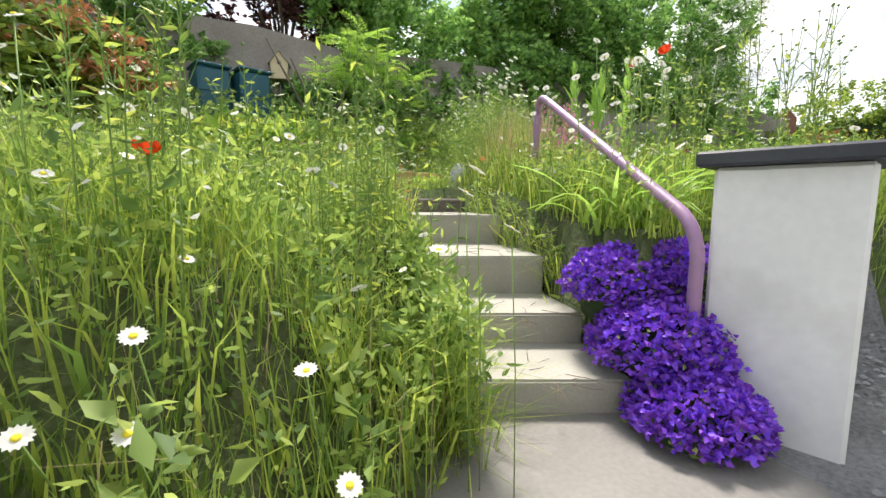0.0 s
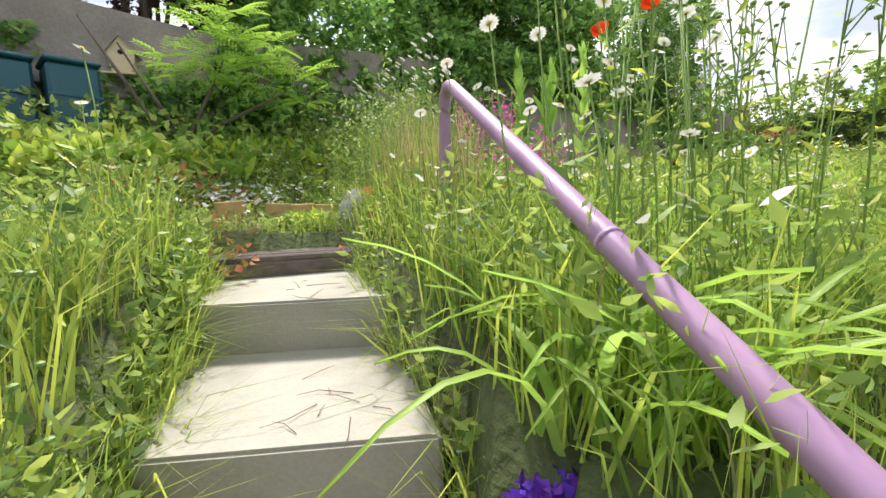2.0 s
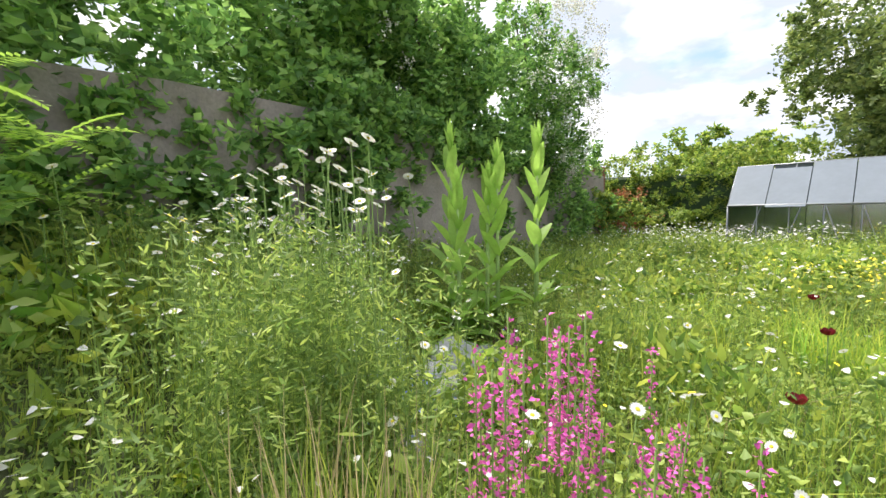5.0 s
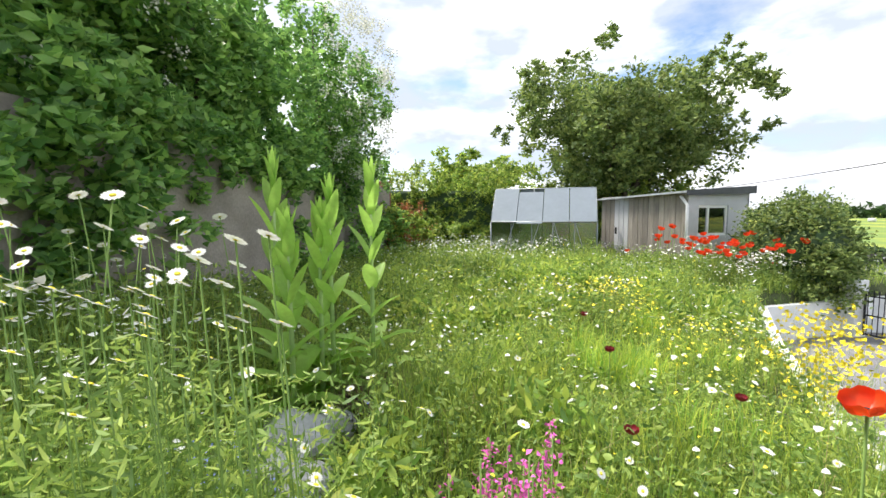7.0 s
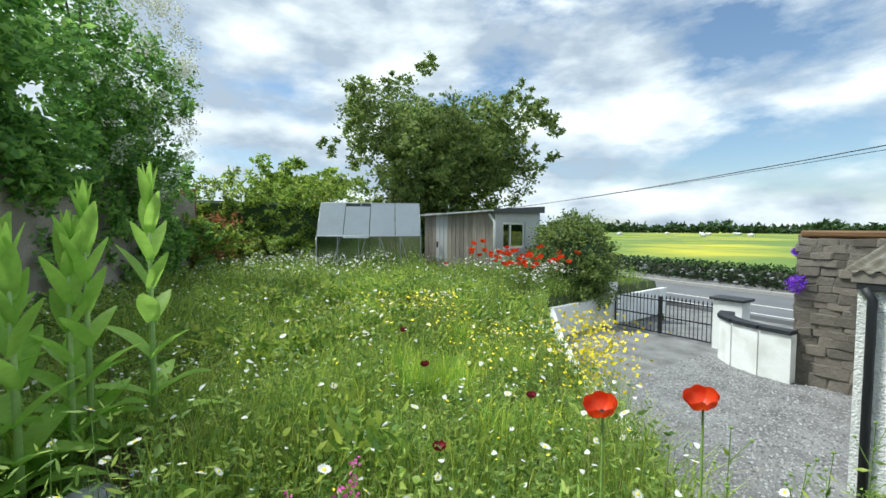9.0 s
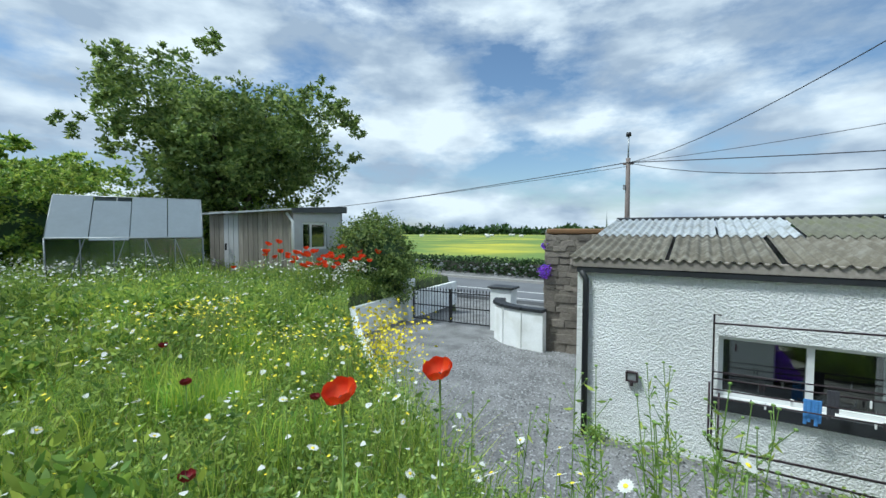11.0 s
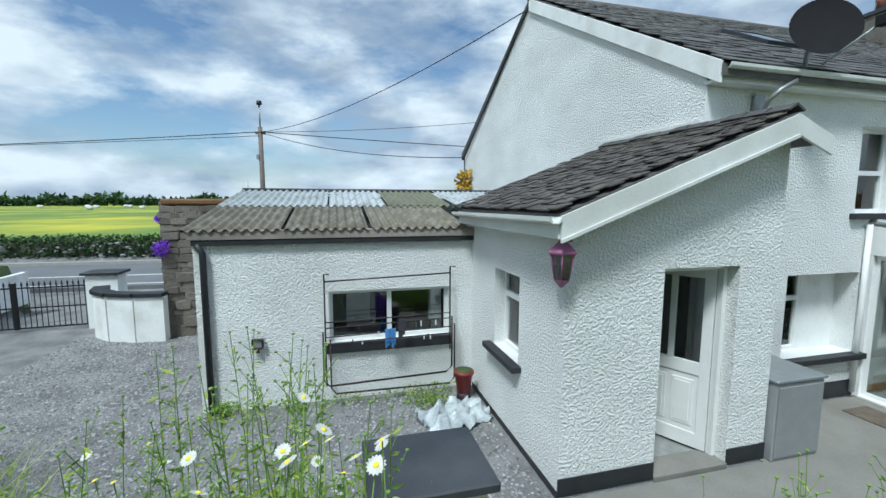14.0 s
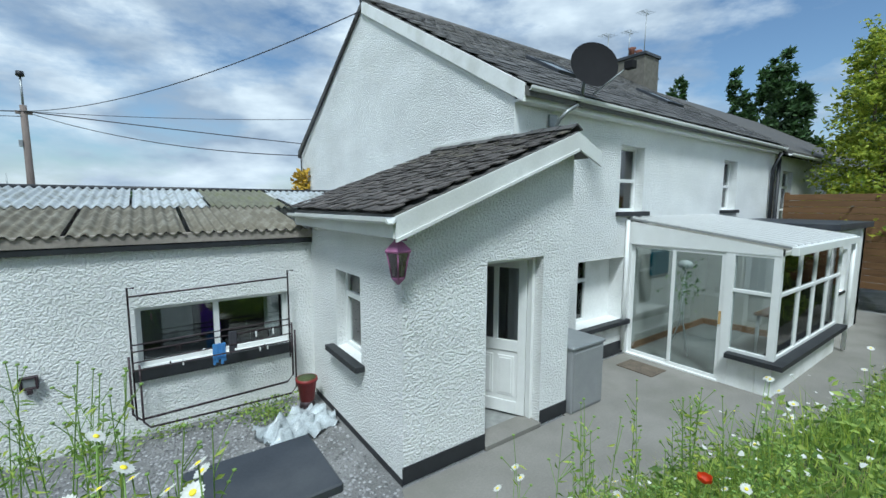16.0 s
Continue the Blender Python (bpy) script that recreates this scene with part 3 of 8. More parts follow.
def gutter(name, a, b, parent, r=0.055):
    a, b = Vector(a), Vector(b)
    d = (b - a).normalized()
    side = d.cross(Vector((0, 0, 1)))
    bm = bmesh.new()
    prof = [(-r, 0), (-r * 0.95, -r * 0.6), (-r * 0.5, -r), (r * 0.5, -r), (r * 0.95, -r * 0.6), (r, 0), (r * 0.88, 0), (r * 0.4, -r * 0.82), (-r * 0.4, -r * 0.82), (-r * 0.88, 0)]
    add_prism(bm, [a + side * u + Vector((0, 0, v)) for u, v in prof], b - a)
    return part(name, bm, M["pvcold"], parent, "white plastic gutter")


def slate_field(parent, o, along, up, na, nu, length, rise, mats, wobble=0.01, limit=None, name="shingle"):
    """Rows of overlapping slates on a roof plane: each a thin tilted piece of its own."""
    along, up = Vector(along).normalized(), Vector(up).normalized()
    nrm = along.cross(up).normalized()
    if nrm.z < 0:
        nrm = -nrm
    w, h = length / na, rise / nu
    rnd = random.Random(5)
    shapes = []
    for k in range(5):
        bm = bmesh.new()
        j = [rnd.uniform(-0.012, 0.012) for _ in range(4)]
        add_prism(bm, [(0.004, j[0] * 0.6, 0.004), (w - 0.004, j[1] * 0.6, 0.004), (w - 0.004, h * 1.25, -0.006), (0.004, h * 1.25, -0.006)], (0, 0, 0.011))
        me = bpy.data.meshes.new(name)
        bm.to_mesh(me)
        bm.free()
        me.materials.append(mats)
        shapes.append(me)
    rot = Matrix((along, up, nrm)).transposed().to_4x4()
    made = 0
    big_v, big_f = [], []
    for r in range(nu):
        off = 0.5 * w * (r % 2)
        for c in range(na + 1):
            u = c * w - off
            if u < -0.01 or u + w > length + 0.02:
                continue
            if limit and not limit(u + w / 2, r * h):
                continue
            p = Vector(o) + along * u + up * (r * h) + nrm * (0.012 + rnd.uniform(0, wobble))
            m = Matrix.Translation(p) @ rot @ Matrix.Rotation(rnd.uniform(-0.02, 0.02), 4, "Z")
            me = shapes[rnd.randrange(5)]
            if made < 300:
                ob = bpy.data.objects.new(name, me)
                scene.collection.objects.link(ob)
                ob.parent = parent
                ob.matrix_local = m
                made += 1
            else:
                base = len(big_v)
                big_v.extend([m @ v.co for v in me.vertices])
                big_f.extend([[base + i for i in f.vertices] for f in me.polygons])
    if big_v:
        F = np.array(big_f, dtype=np.int32)
        obj_from("shingles", big_v, F, mats, parent, kind="stuff")


def build_house():
    e = thing("house", (GX, HY, 0), "white pebble-dashed two-storey terraced house with slate roof", "house")
    e.matrix_world = pose(0, 0, 0)
    back, apex_y, apex_z, ev = 13.1, 8.47, 6.80, 4.15
    # gable wall, with a sloping top
    gl = back - HY
    wall_with_holes("gable_wall", (GX + 0.3, back, 0), (0, -1, 0), gl, 0, -0.3, [], M["render"], e,
                    top=lambda u: ev + (apex_z - ev) * (1 - abs((back - u) - apex_y) / ((apex_y - HY) if (back - u) < apex_y else (back - apex_y))))
    # the long wall with its openings
    wins = [(7.06, 7.80, 2.55, 3.66), (11.12, 11.86, 2.55, 3.66), (6.02, 7.30, 0.66, 1.76)]
    x1 = 14.2
    wall_with_holes("wall", (GX + 0.3, HY, 0), (1, 0, 0), x1 - GX - 0.3, ev - 0.02, 0.35, [(a - GX - 0.3, b - GX - 0.3, c, d) for a, b, c, d in wins], M["render"], e)
    wall_with_holes("back_wall", (GX + 0.3, back - 0.3, 0), (1, 0, 0), x1 - GX, ev, 0.3, [], M["render"], e)
    window_unit(e, (7.06, HY + 0.16, 2.55), (1, 0, 0), 0.74, 1.11, [(0, 1, 0, 0.48), (0, 1, 0.48, 1)])
    window_unit(e, (11.12, HY + 0.16, 2.55), (1, 0, 0), 0.74, 1.11, [(0, 1, 0, 0.48), (0, 1, 0.48, 1)])
    window_unit(e, (6.02, HY + 0.27, 0.66), (1, 0, 0), 0.62, 1.10, [(0, 1, 0, 0.66), (0, 1, 0.66, 1)])
    box("reveal", (6.64, HY + 0.27, 0.66), (7.30, HY + 0.34, 1.76), M["smooth"], e)
    box("window_sill", (6.98, HY - 0.07, 2.47), (7.95, HY + 0.16, 2.546), M["black"], e, label="black painted sill")
    box("window_sill", (11.04, HY - 0.07, 2.47), (11.95, HY + 0.16, 2.546), M["black"], e, label="black painted sill")
    box("window_sill", (5.98, HY - 0.12, 0.58), (7.40, HY + 0.27, 0.656), M["black"], e, label="black painted sill")
    for x0, x1b in ((7.10, 7.76), (11.16, 11.82), (6.05, 6.62)):
        z0 = 2.57 if x0 > 7 else 0.68
        box("room_behind", (x0, HY + 0.36, z0), (x1b, HY + 0.40, z0 + 1.05), M["curtain"], e, label="pale curtain behind the glass")
    box("plinth", (4.78, HY - 0.012, 0.02), (7.38, HY - 0.001, 0.26), M["black"], e, label="black painted plinth")
    # roof slopes
    th = 0.12
    for y0, z0, nm in ((HY - 0.22, ev + 0.02 - 0.22 * (apex_z - ev) / (apex_y - HY), "roof"), (back + 0.2, ev - 0.1, "roof_back")):
        pts = [(GX - 0.02, y0, z0), (x1 + 0.1, y0, z0), (x1 + 0.1, apex_y, apex_z), (GX - 0.02, apex_y, apex_z)]
        prism(nm, pts, (0, 0, th), M["slate"], e)
    up = Vector((0, apex_y - HY + 0.22, apex_z - ev + 0.22 * (apex_z - ev) / (apex_y - HY)))
    roof = bpy.data.objects["roof"]
    slate_field(roof, (GX, HY - 0.26, ev + 0.02 + th - 0.22 * (apex_z - ev) / (apex_y - HY)), (1, 0, 0), up, 38, 24, x1 - GX, up.length, M["slate"])
    prism("verge_board", [(GX - 0.05, HY - 0.2, ev - 0.18), (GX - 0.05, HY - 0.2, ev + 0.05), (GX - 0.05, apex_y, apex_z + 0.10), (GX - 0.05, apex_y, apex_z - 0.14)], (0.045, 0, 0), M["smooth"], e, "white verge board")
    prism("verge_board", [(GX - 0.05, back + 0.1, ev - 0.1), (GX - 0.05, back + 0.1, ev + 0.08), (GX - 0.05, apex_y, apex_z + 0.10), (GX - 0.05, apex_y, apex_z - 0.02)], (0.045, 0, 0), M["slate"], e, "dark verge")
    tube("ridge_tile", [(GX - 0.05, apex_y, apex_z + 0.14), (x1 + 0.1, apex_y, apex_z + 0.14)], 0.09, M["slate"], e, label="dark ridge tiles")
    box("fascia", (GX - 0.02, HY - 0.16, ev - 0.16), (x1, HY - 0.12, ev + 0.0), M["pvc"], e, label="white fascia")
    box("soffit", (GX - 0.02, HY - 0.12, ev - 0.16), (x1, HY, ev - 0.12), M["pvc"], e)
    gutter("gutter", (GX + 0.03, HY - 0.22, ev + 0.02), (x1, HY - 0.22, ev - 0.02), e)
    box("corner_strip", (GX - 0.004, HY - 0.01, 3.3), (GX + 0.22, HY - 0.002, 3.99), M["smooth"], e)
    # roof windows
    for x, y in ((6.95, 5.25), (11.0, 5.25)):
        z = ev + (apex_z - ev) * (y - HY) / (apex_y - HY) + th + 0.05
        rw = new("roof_window")
        rw.parent = e
        ang = math.atan2(apex_z - ev, apex_y - HY)
        rw.matrix_local = Matrix.Translation((x, y, z)) @ Matrix.Rotation(ang, 4, "X")
        bm = bmesh.new()
        for lo, hi in (((0, 0, 0), (0.78, 0.07, 0.08)), ((0, 0.91, 0), (0.78, 0.98, 0.08)), ((0, 0.07, 0), (0.07, 0.91, 0.08)), ((0.71, 0.07, 0), (0.78, 0.91, 0.08))):
            add_box(bm, lo, hi, 0.004)
        part("window_frame", bm, M["slatecap"], rw)
        part("pane", add_box(bmesh.new(), (0.07, 0.07, 0.05), (0.71, 0.91, 0.06)), M["ghroof"], rw)
    # pipes and brackets
    tube("downpipe", [(7.30, HY - 0.05, 0.1), (7.30, HY - 0.05, 2.4)], 0.034, M["pvc"], e, label="white downpipe")
    tube("downpipe", [(13.9, HY - 0.08, 0.1), (13.9, HY - 0.08, 3.6), (13.9, HY - 0.22, 4.0)], 0.045, M["black"], e, label="black downpipe")
    tube("service_cable", [(GX - 0.04, 12.9, 3.0), (GX - 0.05, 12.9, 4.1), (GX - 0.05, 8.8, 6.65)], 0.02, M["wire"], e, label="black service cable")
    return e


house = build_house()


def build_chimney(parent, x, y, z, w, d, h):
    c = new("chimney")
    c.parent = parent
    box("chimney_body", (x, y - d / 2, z), (x + w, y + d / 2, z + h), M["mortar"], c, 0.01)
    box("cap", (x - 0.05, y - d / 2 - 0.05, z + h), (x + w + 0.05, y + d / 2 + 0.05, z + h + 0.1), M["slatecap"], c, 0.01)
    for k in (0.25, 0.7):
        tube("chimney_pot", [(x + w * k, y, z + h + 0.1), (x + w * k, y, z + h + 0.32), (x + w * k, y, z + h + 0.4)], [0.1, 0.09, 0.13], M["brickred"], c, 10)


build_chimney(house, 14.2, 8.3, 6.2, 0.9, 1.2, 1.35)


def build_neighbour():
    e = thing("neighbour_house", (14.25, HY, 0), "cream rendered neighbouring house joined in the terrace", "house")
    e.matrix_world = pose(0, 0, 0)
    apex_y, apex_z, ev, x1 = 8.47, 6.72, 4.0, 30
    wall_with_holes("wall", (14.2, HY + 0.05, 0), (1, 0, 0), x1 - 14.2, ev, 0.3, [(0.9, 1.7, 2.5, 3.6), (5, 5.8, 2.5, 3.6)], M["curtain"], e)
    wall_with_holes("end_wall", (x1, HY + 0.05, 0), (0, 1, 0), 9, 5, 0.3, [], M["render"], e)
    window_unit(e, (15.1, HY + 0.15, 2.5), (1, 0, 0), 0.8, 1.1, [(0, 1, 0, 0.6), (0, 1, 0.6, 1)])
    window_unit(e, (19.2, HY + 0.15, 2.5), (1, 0, 0), 0.8, 1.1, [(0, 1, 0, 0.6), (0, 1, 0.6, 1)])
    for x in (15.1, 19.2):
        # near-black sheet painted as the unlit room behind each window
        box("room_behind", (x, HY + 0.36, 2.5), (x + 0.8, HY + 0.4, 3.6), M["dark"], e)
    prism("roof", [(14.3, HY - 0.25, ev - 0.05), (x1, HY - 0.25, ev - 0.05), (x1, apex_y, apex_z), (14.3, apex_y, apex_z)], (0, 0, 0.14), M["slate"], e)
    prism("roof_back", [(14.3, 13.3, ev - 0.1), (x1, 13.3, ev - 0.1), (x1, apex_y, apex_z), (14.3, apex_y, apex_z)], (0, 0, 0.14), M["slate"], e)
    gutter("gutter", (14.3, HY - 0.3, ev), (x1, HY - 0.3, ev), e)
    tube("downpipe", [(14.5, HY - 0.02, 0.1), (14.5, HY - 0.02, 3.9)], 0.045, M["black"], e)


build_neighbour()


def build_porch():
    e = thing("porch", (PX, PY, 0), "white pebble-dashed back porch with slate lean-to roof", "porch")
    e.matrix_world = pose(0, 0, 0)
    x1, zw, zr = 4.74, 2.55, 3.42
    sl = (zr - zw) / (RX - PX)
    door = (3.38, 4.25, 0.05, 2.08)
    wall_with_holes("front_wall", (PX, PY, 0), (1, 0, 0), x1 - PX, 0, 0.26, [(door[0] - PX, door[1] - PX, 0, door[3])], M["render"], e,
                    top=lambda u: zw - 0.06 + sl * u if PX + u < RX else zr - 0.06 - (PX + u - RX) * 0.45)
    wall_with_holes("side_wall", (PX + 0.26, PY + 0.26, 0), (0, 1, 0), 2.30, zw - 0.06, 0.26, [(4.02 - PY - 0.26, 4.72 - PY - 0.26, 0.93, 1.89)], M["render"], e)
    wall_with_holes("east_wall", (x1 - 0.0, PY + 0.26, 0), (0, 1, 0), HY - PY - 0.26, zr - 0.3, 0.2, [], M["render"], e)
    window_unit(e, (PX + 0.13, 4.72, 0.93), (0, -1, 0), 0.70, 0.96, [(0, 1, 0, 0.68), (0, 1, 0.68, 1)])
    box("window_sill", (PX - 0.11, 3.93, 0.86), (PX + 0.13, 4.86, 0.926), M["black"], e, label="black painted sill")
    box("curtain", (PX + 0.3, 4.04, 0.95), (PX + 0.32, 4.70, 1.85), M["curtain"], e, label="pale curtain behind the glass")
    # roof, with its slates
    a, b, c, d = Vector((PX - 0.18, PY - 0.2, zw - 0.03)), Vector((RX, PY - 0.2, zr)), Vector((RX + 0.02, 6.0, zr + 0.02)), Vector((PX - 0.18, 5.68, zw - 0.03))
    roof = prism("roof", [a, b, c, d], (0, 0, 0.07), M["slate"], e)
    prism("roof_short", [b, Vector((4.95, PY - 0.2, zr - 0.19)), Vector((4.95, HY, zr - 0.19)), Vector((RX, HY, zr))], (0, 0, 0.06), M["slate"], e)
    up = b - a
    slate_field(roof, a + Vector((-0.03, 0, 0.075)), (0, 1, 0), up, 22, 20, 2.92, up.length, M["porchslate"], 0.020)
    for k in range(12):
        y = PY - 0.2 + 0.085 + k * 0.235
        bm = add_prism(bmesh.new(), [(-0.10, 0, -0.03), (0, 0, 0.03), (0.10, 0, -0.03), (0.09, 0, -0.045), (0, 0, 0.01), (-0.09, 0, -0.045)], (0, 0.225, 0))
        t = part("ridge_tile", bm, M["slate"], e)
        t.location = (RX, y - 0.08, zr + 0.13 + 0.006 * (k % 3))
    # barge board and gutter
    prism("barge_board", [a + Vector((0.0, -0.03, -0.125)), a + Vector((0, -0.03, 0.055)), b + Vector((0, -0.03, 0.055)), b + Vector((0, -0.03, -0.125))], (0, 0.028, 0), M["pvcold"], e, "white barge board")
    prism("barge_board", [b + Vector((0, -0.03, -0.125)), b + Vector((0, -0.03, 0.055)), Vector((4.95, PY - 0.23, zr - 0.13)), Vector((4.95, PY - 0.23, zr - 0.295))], (0, 0.028, 0), M["pvcold"], e, "white barge board")
    prism("barge_strip", [a + Vector((0.0, -0.045, -0.155)), a + Vector((0, -0.045, -0.125)), b + Vector((0, -0.045, -0.125)), b + Vector((0, -0.045, -0.155))], (0, 0.03, 0), M["pvcold"], e)
    box("soffit", (PX - 0.17, PY - 0.2, zw - 0.16), (PX, 5.66, zw - 0.12), M["pvcold"], e)
    box("fascia", (PX - 0.19, PY - 0.2, zw - 0.16), (PX - 0.16, 5.66, zw + 0.0), M["pvcold"], e)
    gutter("gutter", (PX - 0.235, PY - 0.24, zw + 0.02), (PX - 0.235, 5.68, zw + 0.0), e)
    prism("flashing", [(GX - 0.03, 3.98, zr + 0.12), (GX - 0.03, 3.98, zr + 0.2), (GX - 0.03, 5.9, zr + 0.2), (GX - 0.03, 5.9, zr + 0.12)], (0.028, 0, 0), M["pvcold"], e, "pale roof flashing")
    # plinth
    box("plinth", (PX - 0.012, PY - 0.012, 0.02), (door[0], PY - 0.001, 0.2), M["black"], e, label="black painted plinth")
    box("plinth", (door[1], PY - 0.012, 0.02), (x1 + 0.01, PY - 0.001, 0.2), M["black"], e, label="black painted plinth")
    box("plinth", (PX - 0.012, PY, -0.02), (PX - 0.001, 5.55, 0.07), M["black"], e, label="black painted plinth")
    # door frame, step and the open door
    bm = bmesh.new()
    for lo, hi in (((door[0], PY + 0.12, 0.05), (door[0] + 0.05, PY + 0.19, 2.08)), ((door[1] - 0.05, PY + 0.12, 0.05), (door[1], PY + 0.19, 2.08)), ((door[0] + 0.05, PY + 0.12, 2.03), (door[1] - 0.05, PY + 0.19, 2.08))):
        add_box(bm, lo, hi, 0.004)
    part("door_frame", bm, M["pvc"], e)
    box("door_sill", (door[0], PY - 0.03, 0.0), (door[1], PY + 0.25, 0.06), M["concrete"], e)
    leaf = new("door")
    leaf.parent = e
    tagged(leaf, "white panelled half-glazed door standing open inwards")
    leaf.matrix_local = Matrix.Translation((door[1] - 0.055, PY + 0.19, 0.07)) @ Matrix.Rotation(radians(180 - 62), 4, "Z")
    w, h = 0.77, 1.95
    for lo, hi in (((0, -0.025, 0), (0.10, 0.025, h)), ((w - 0.10, -0.025, 0), (w, 0.025, h)), ((0.10, -0.025, 0), (w - 0.10, 0.025, 0.16)), ((0.10, -0.025, h - 0.11), (w - 0.10, 0.025, h)),
                   ((0.10, -0.025, 0.80), (w - 0.10, 0.025, 0.94)), ((w / 2 - 0.03, -0.025, 0.94), (w / 2 + 0.03, 0.025, h - 0.11)), ((0.10, -0.012, 0.16), (w - 0.10, 0.012, 0.80))):
        box("stile" if hi[2] - lo[2] > 1 and hi[0] - lo[0] < 0.2 else "rail", lo, hi, M["pvc"], leaf, 0.004)
    for k in (0, 1):
        u0 = 0.14 + k * 0.27
        for d0 in (0.0, 0.03):
            bm = add_box(bmesh.new(), (u0 + d0, -0.02 - d0 * 0.2, 0.22 + d0), (u0 + 0.22 - d0, 0.02 + d0 * 0.2, 0.74 - d0), 0.008)
            part("door_panel", bm, M["pvc"], leaf)
        g = part("pane", add_box(bmesh.new(), (0.10 + k * (w / 2 - 0.07), -0.004, 0.94), (w / 2 - 0.03 + k * (w / 2 - 0.07), 0.004, h - 0.11)), M["glass"], leaf)
    part("door_handle", add_box(bmesh.new(), (w - 0.085, -0.06, 0.93), (w - 0.03, -0.025, 1.0), 0.008), M["galv"], leaf)
    # inside
    box("interior_floor", (PX + 0.26, PY + 0.26, -0.05), (x1 - 0.2, 5.5, 0.04), M["tilefloor"], e)
    box("interior_wall", (PX + 0.3, 5.45, 0), (x1, 5.5, 2.5), M["room"], e)
    box("interior_wall", (x1 - 0.25, HY + 0.02, 0.04), (x1 - 0.2, 5.45, 2.5), M["room"], e)
    box("interior_ceiling", (PX + 0.26, PY + 0.26, 2.42), (x1 - 0.2, 5.45, 2.46), M["room"], e)
    return e


build_porch()


def build_outbuilding():
    e = thing("outbuilding", (-1.2, 5.6, 0), "white rendered lean-to outbuilding with old corrugated roof", "outbuilding")
    e.matrix_world = pose(0, 0, 0)
    x0, x1, y0, y1, zf, zb = -1.22, 2.36, 5.62, 9.1, 2.22, 2.755
    win = (0.36, 2.02, 0.80, 1.50)
    wall_with_holes("front_wall", (x0, y0, 0), (1, 0, 0), x1 + 0.26 - x0, zf, 0.25, [(win[0] - x0, win[1] - x0, win[2], win[3])], M["render"], e)
    wall_with_holes("side_wall", (x0, y1, 0), (0, -1, 0), y1 - y0 - 0.25, 0, 0.25, [], M["render"], e, top=lambda u: zf + (zb - zf) * (y1 - u - y0) / (y1 - y0) - 0.02)
    wall_with_holes("rear_wall", (x0, y1, 0), (1, 0, 0), 5.7, zb, 0.25, [], M["render"], e)
    window_unit(e, (win[0], y0 + 0.08, win[2]), (1, 0, 0), win[1] - win[0], win[3] - win[2], [(0, 0.49, 0, 1), (0.49, 1, 0, 1)])
    box("window_sill", (win[0] - 0.05, y0 - 0.05, win[2] - 0.14), (win[1] + 0.02, y0 + 0.08, win[2] - 0.004), M["black"], e, label="black painted sill")
    # near-black sheet: the shade inside the outbuilding is put into its colour
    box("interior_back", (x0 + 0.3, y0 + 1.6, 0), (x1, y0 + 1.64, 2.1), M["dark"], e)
    box("shelf_inside", (0.4, y0 + 0.6, 0.9), (0.95, y0 + 0.8, 1.4), M["cabinet"], e)
    box("curtain", (1.76, y0 + 0.2, 0.98), (1.95, y0 + 0.22, 1.48), M["curtain"], e, label="pale curtain behind the glass")
    box("eaves_beam", (x0 - 0.04, y0 - 0.07, zf - 0.0), (x1, y0 + 0.02, zf + 0.115), M["oldwall"], e, label="weathered grey eaves beam")
    box("gutter", (x0, y0 - 0.06, zf - 0.07), (x1, y0 - 0.002, zf - 0.004), M["black"], e, label="black tar line under the eaves")
    tube("downpipe", [(-1.10, y0 - 0.05, 0.0), (-1.10, y0 - 0.05, zf - 0.16), (-1.16, y0 - 0.06, zf - 0.05)], 0.04, M["black"], e, label="black downpipe")
    # corrugated sheets: a lower brown row and an upper row, lapped
    sl = (zb - zf) / (y1 - y0)
    pitch, amp = 0.118, 0.022

    def sheet(xa, xb, ya, yb, lift, m, label):
        n = int((xb - xa) / pitch * 8)
        X = np.linspace(xa, xb, n + 1)
        rows = np.linspace(ya, yb, 4)
        V, F = [], []
        for side in (0, 1):
            for j, y in enumerate(rows):
                for x in X:
                    V.append((x, y, zf + 0.13 + (y - y0) * sl + lift + amp * math.cos(2 * math.pi * x / pitch) - 0.006 * side))
        w = len(X)
        for side in (0, 1):
            o = side * 4 * w
            for j in range(3):
                for i in range(n):
                    q = (o + j * w + i, o + j * w + i + 1, o + (j + 1) * w + i + 1, o + (j + 1) * w + i)
                    F.append(q if side == 0 else q[::-1])
        for i in range(n):
            F.append((4 * w + i, 4 * w + i + 1, i + 1, i))
        obj_from("roof_sheet", V, F, m, e, label, smooth=False)

    for a, b in ((x0 - 0.1, -0.2), (-0.16, 0.9), (0.94, 2.3)):
        sheet(a, b, y0 - 0.09, 7.35, 0.0, M["tinbrown"], "brown lichened corrugated sheet")
    for a, b, k in ((x0 - 0.08, 0.35, "tin"), (0.38, 1.35, "tin"), (1.38, 2.55, "tinmoss"), (2.58, 4.4, "tin")):
        sheet(a, b, 7.25, y1 + 0.1, 0.018, M[k], "faded corrugated sheet" if k == "tin" else "mossy corrugated sheet")
    tube("ridge_roll", [(x0 - 0.1, y1 + 0.1, zb + 0.165), (4.5, y1 + 0.1, zb + 0.165)], 0.04, M["black"], e, label="black bitumen ridge")
    return e


build_outbuilding()


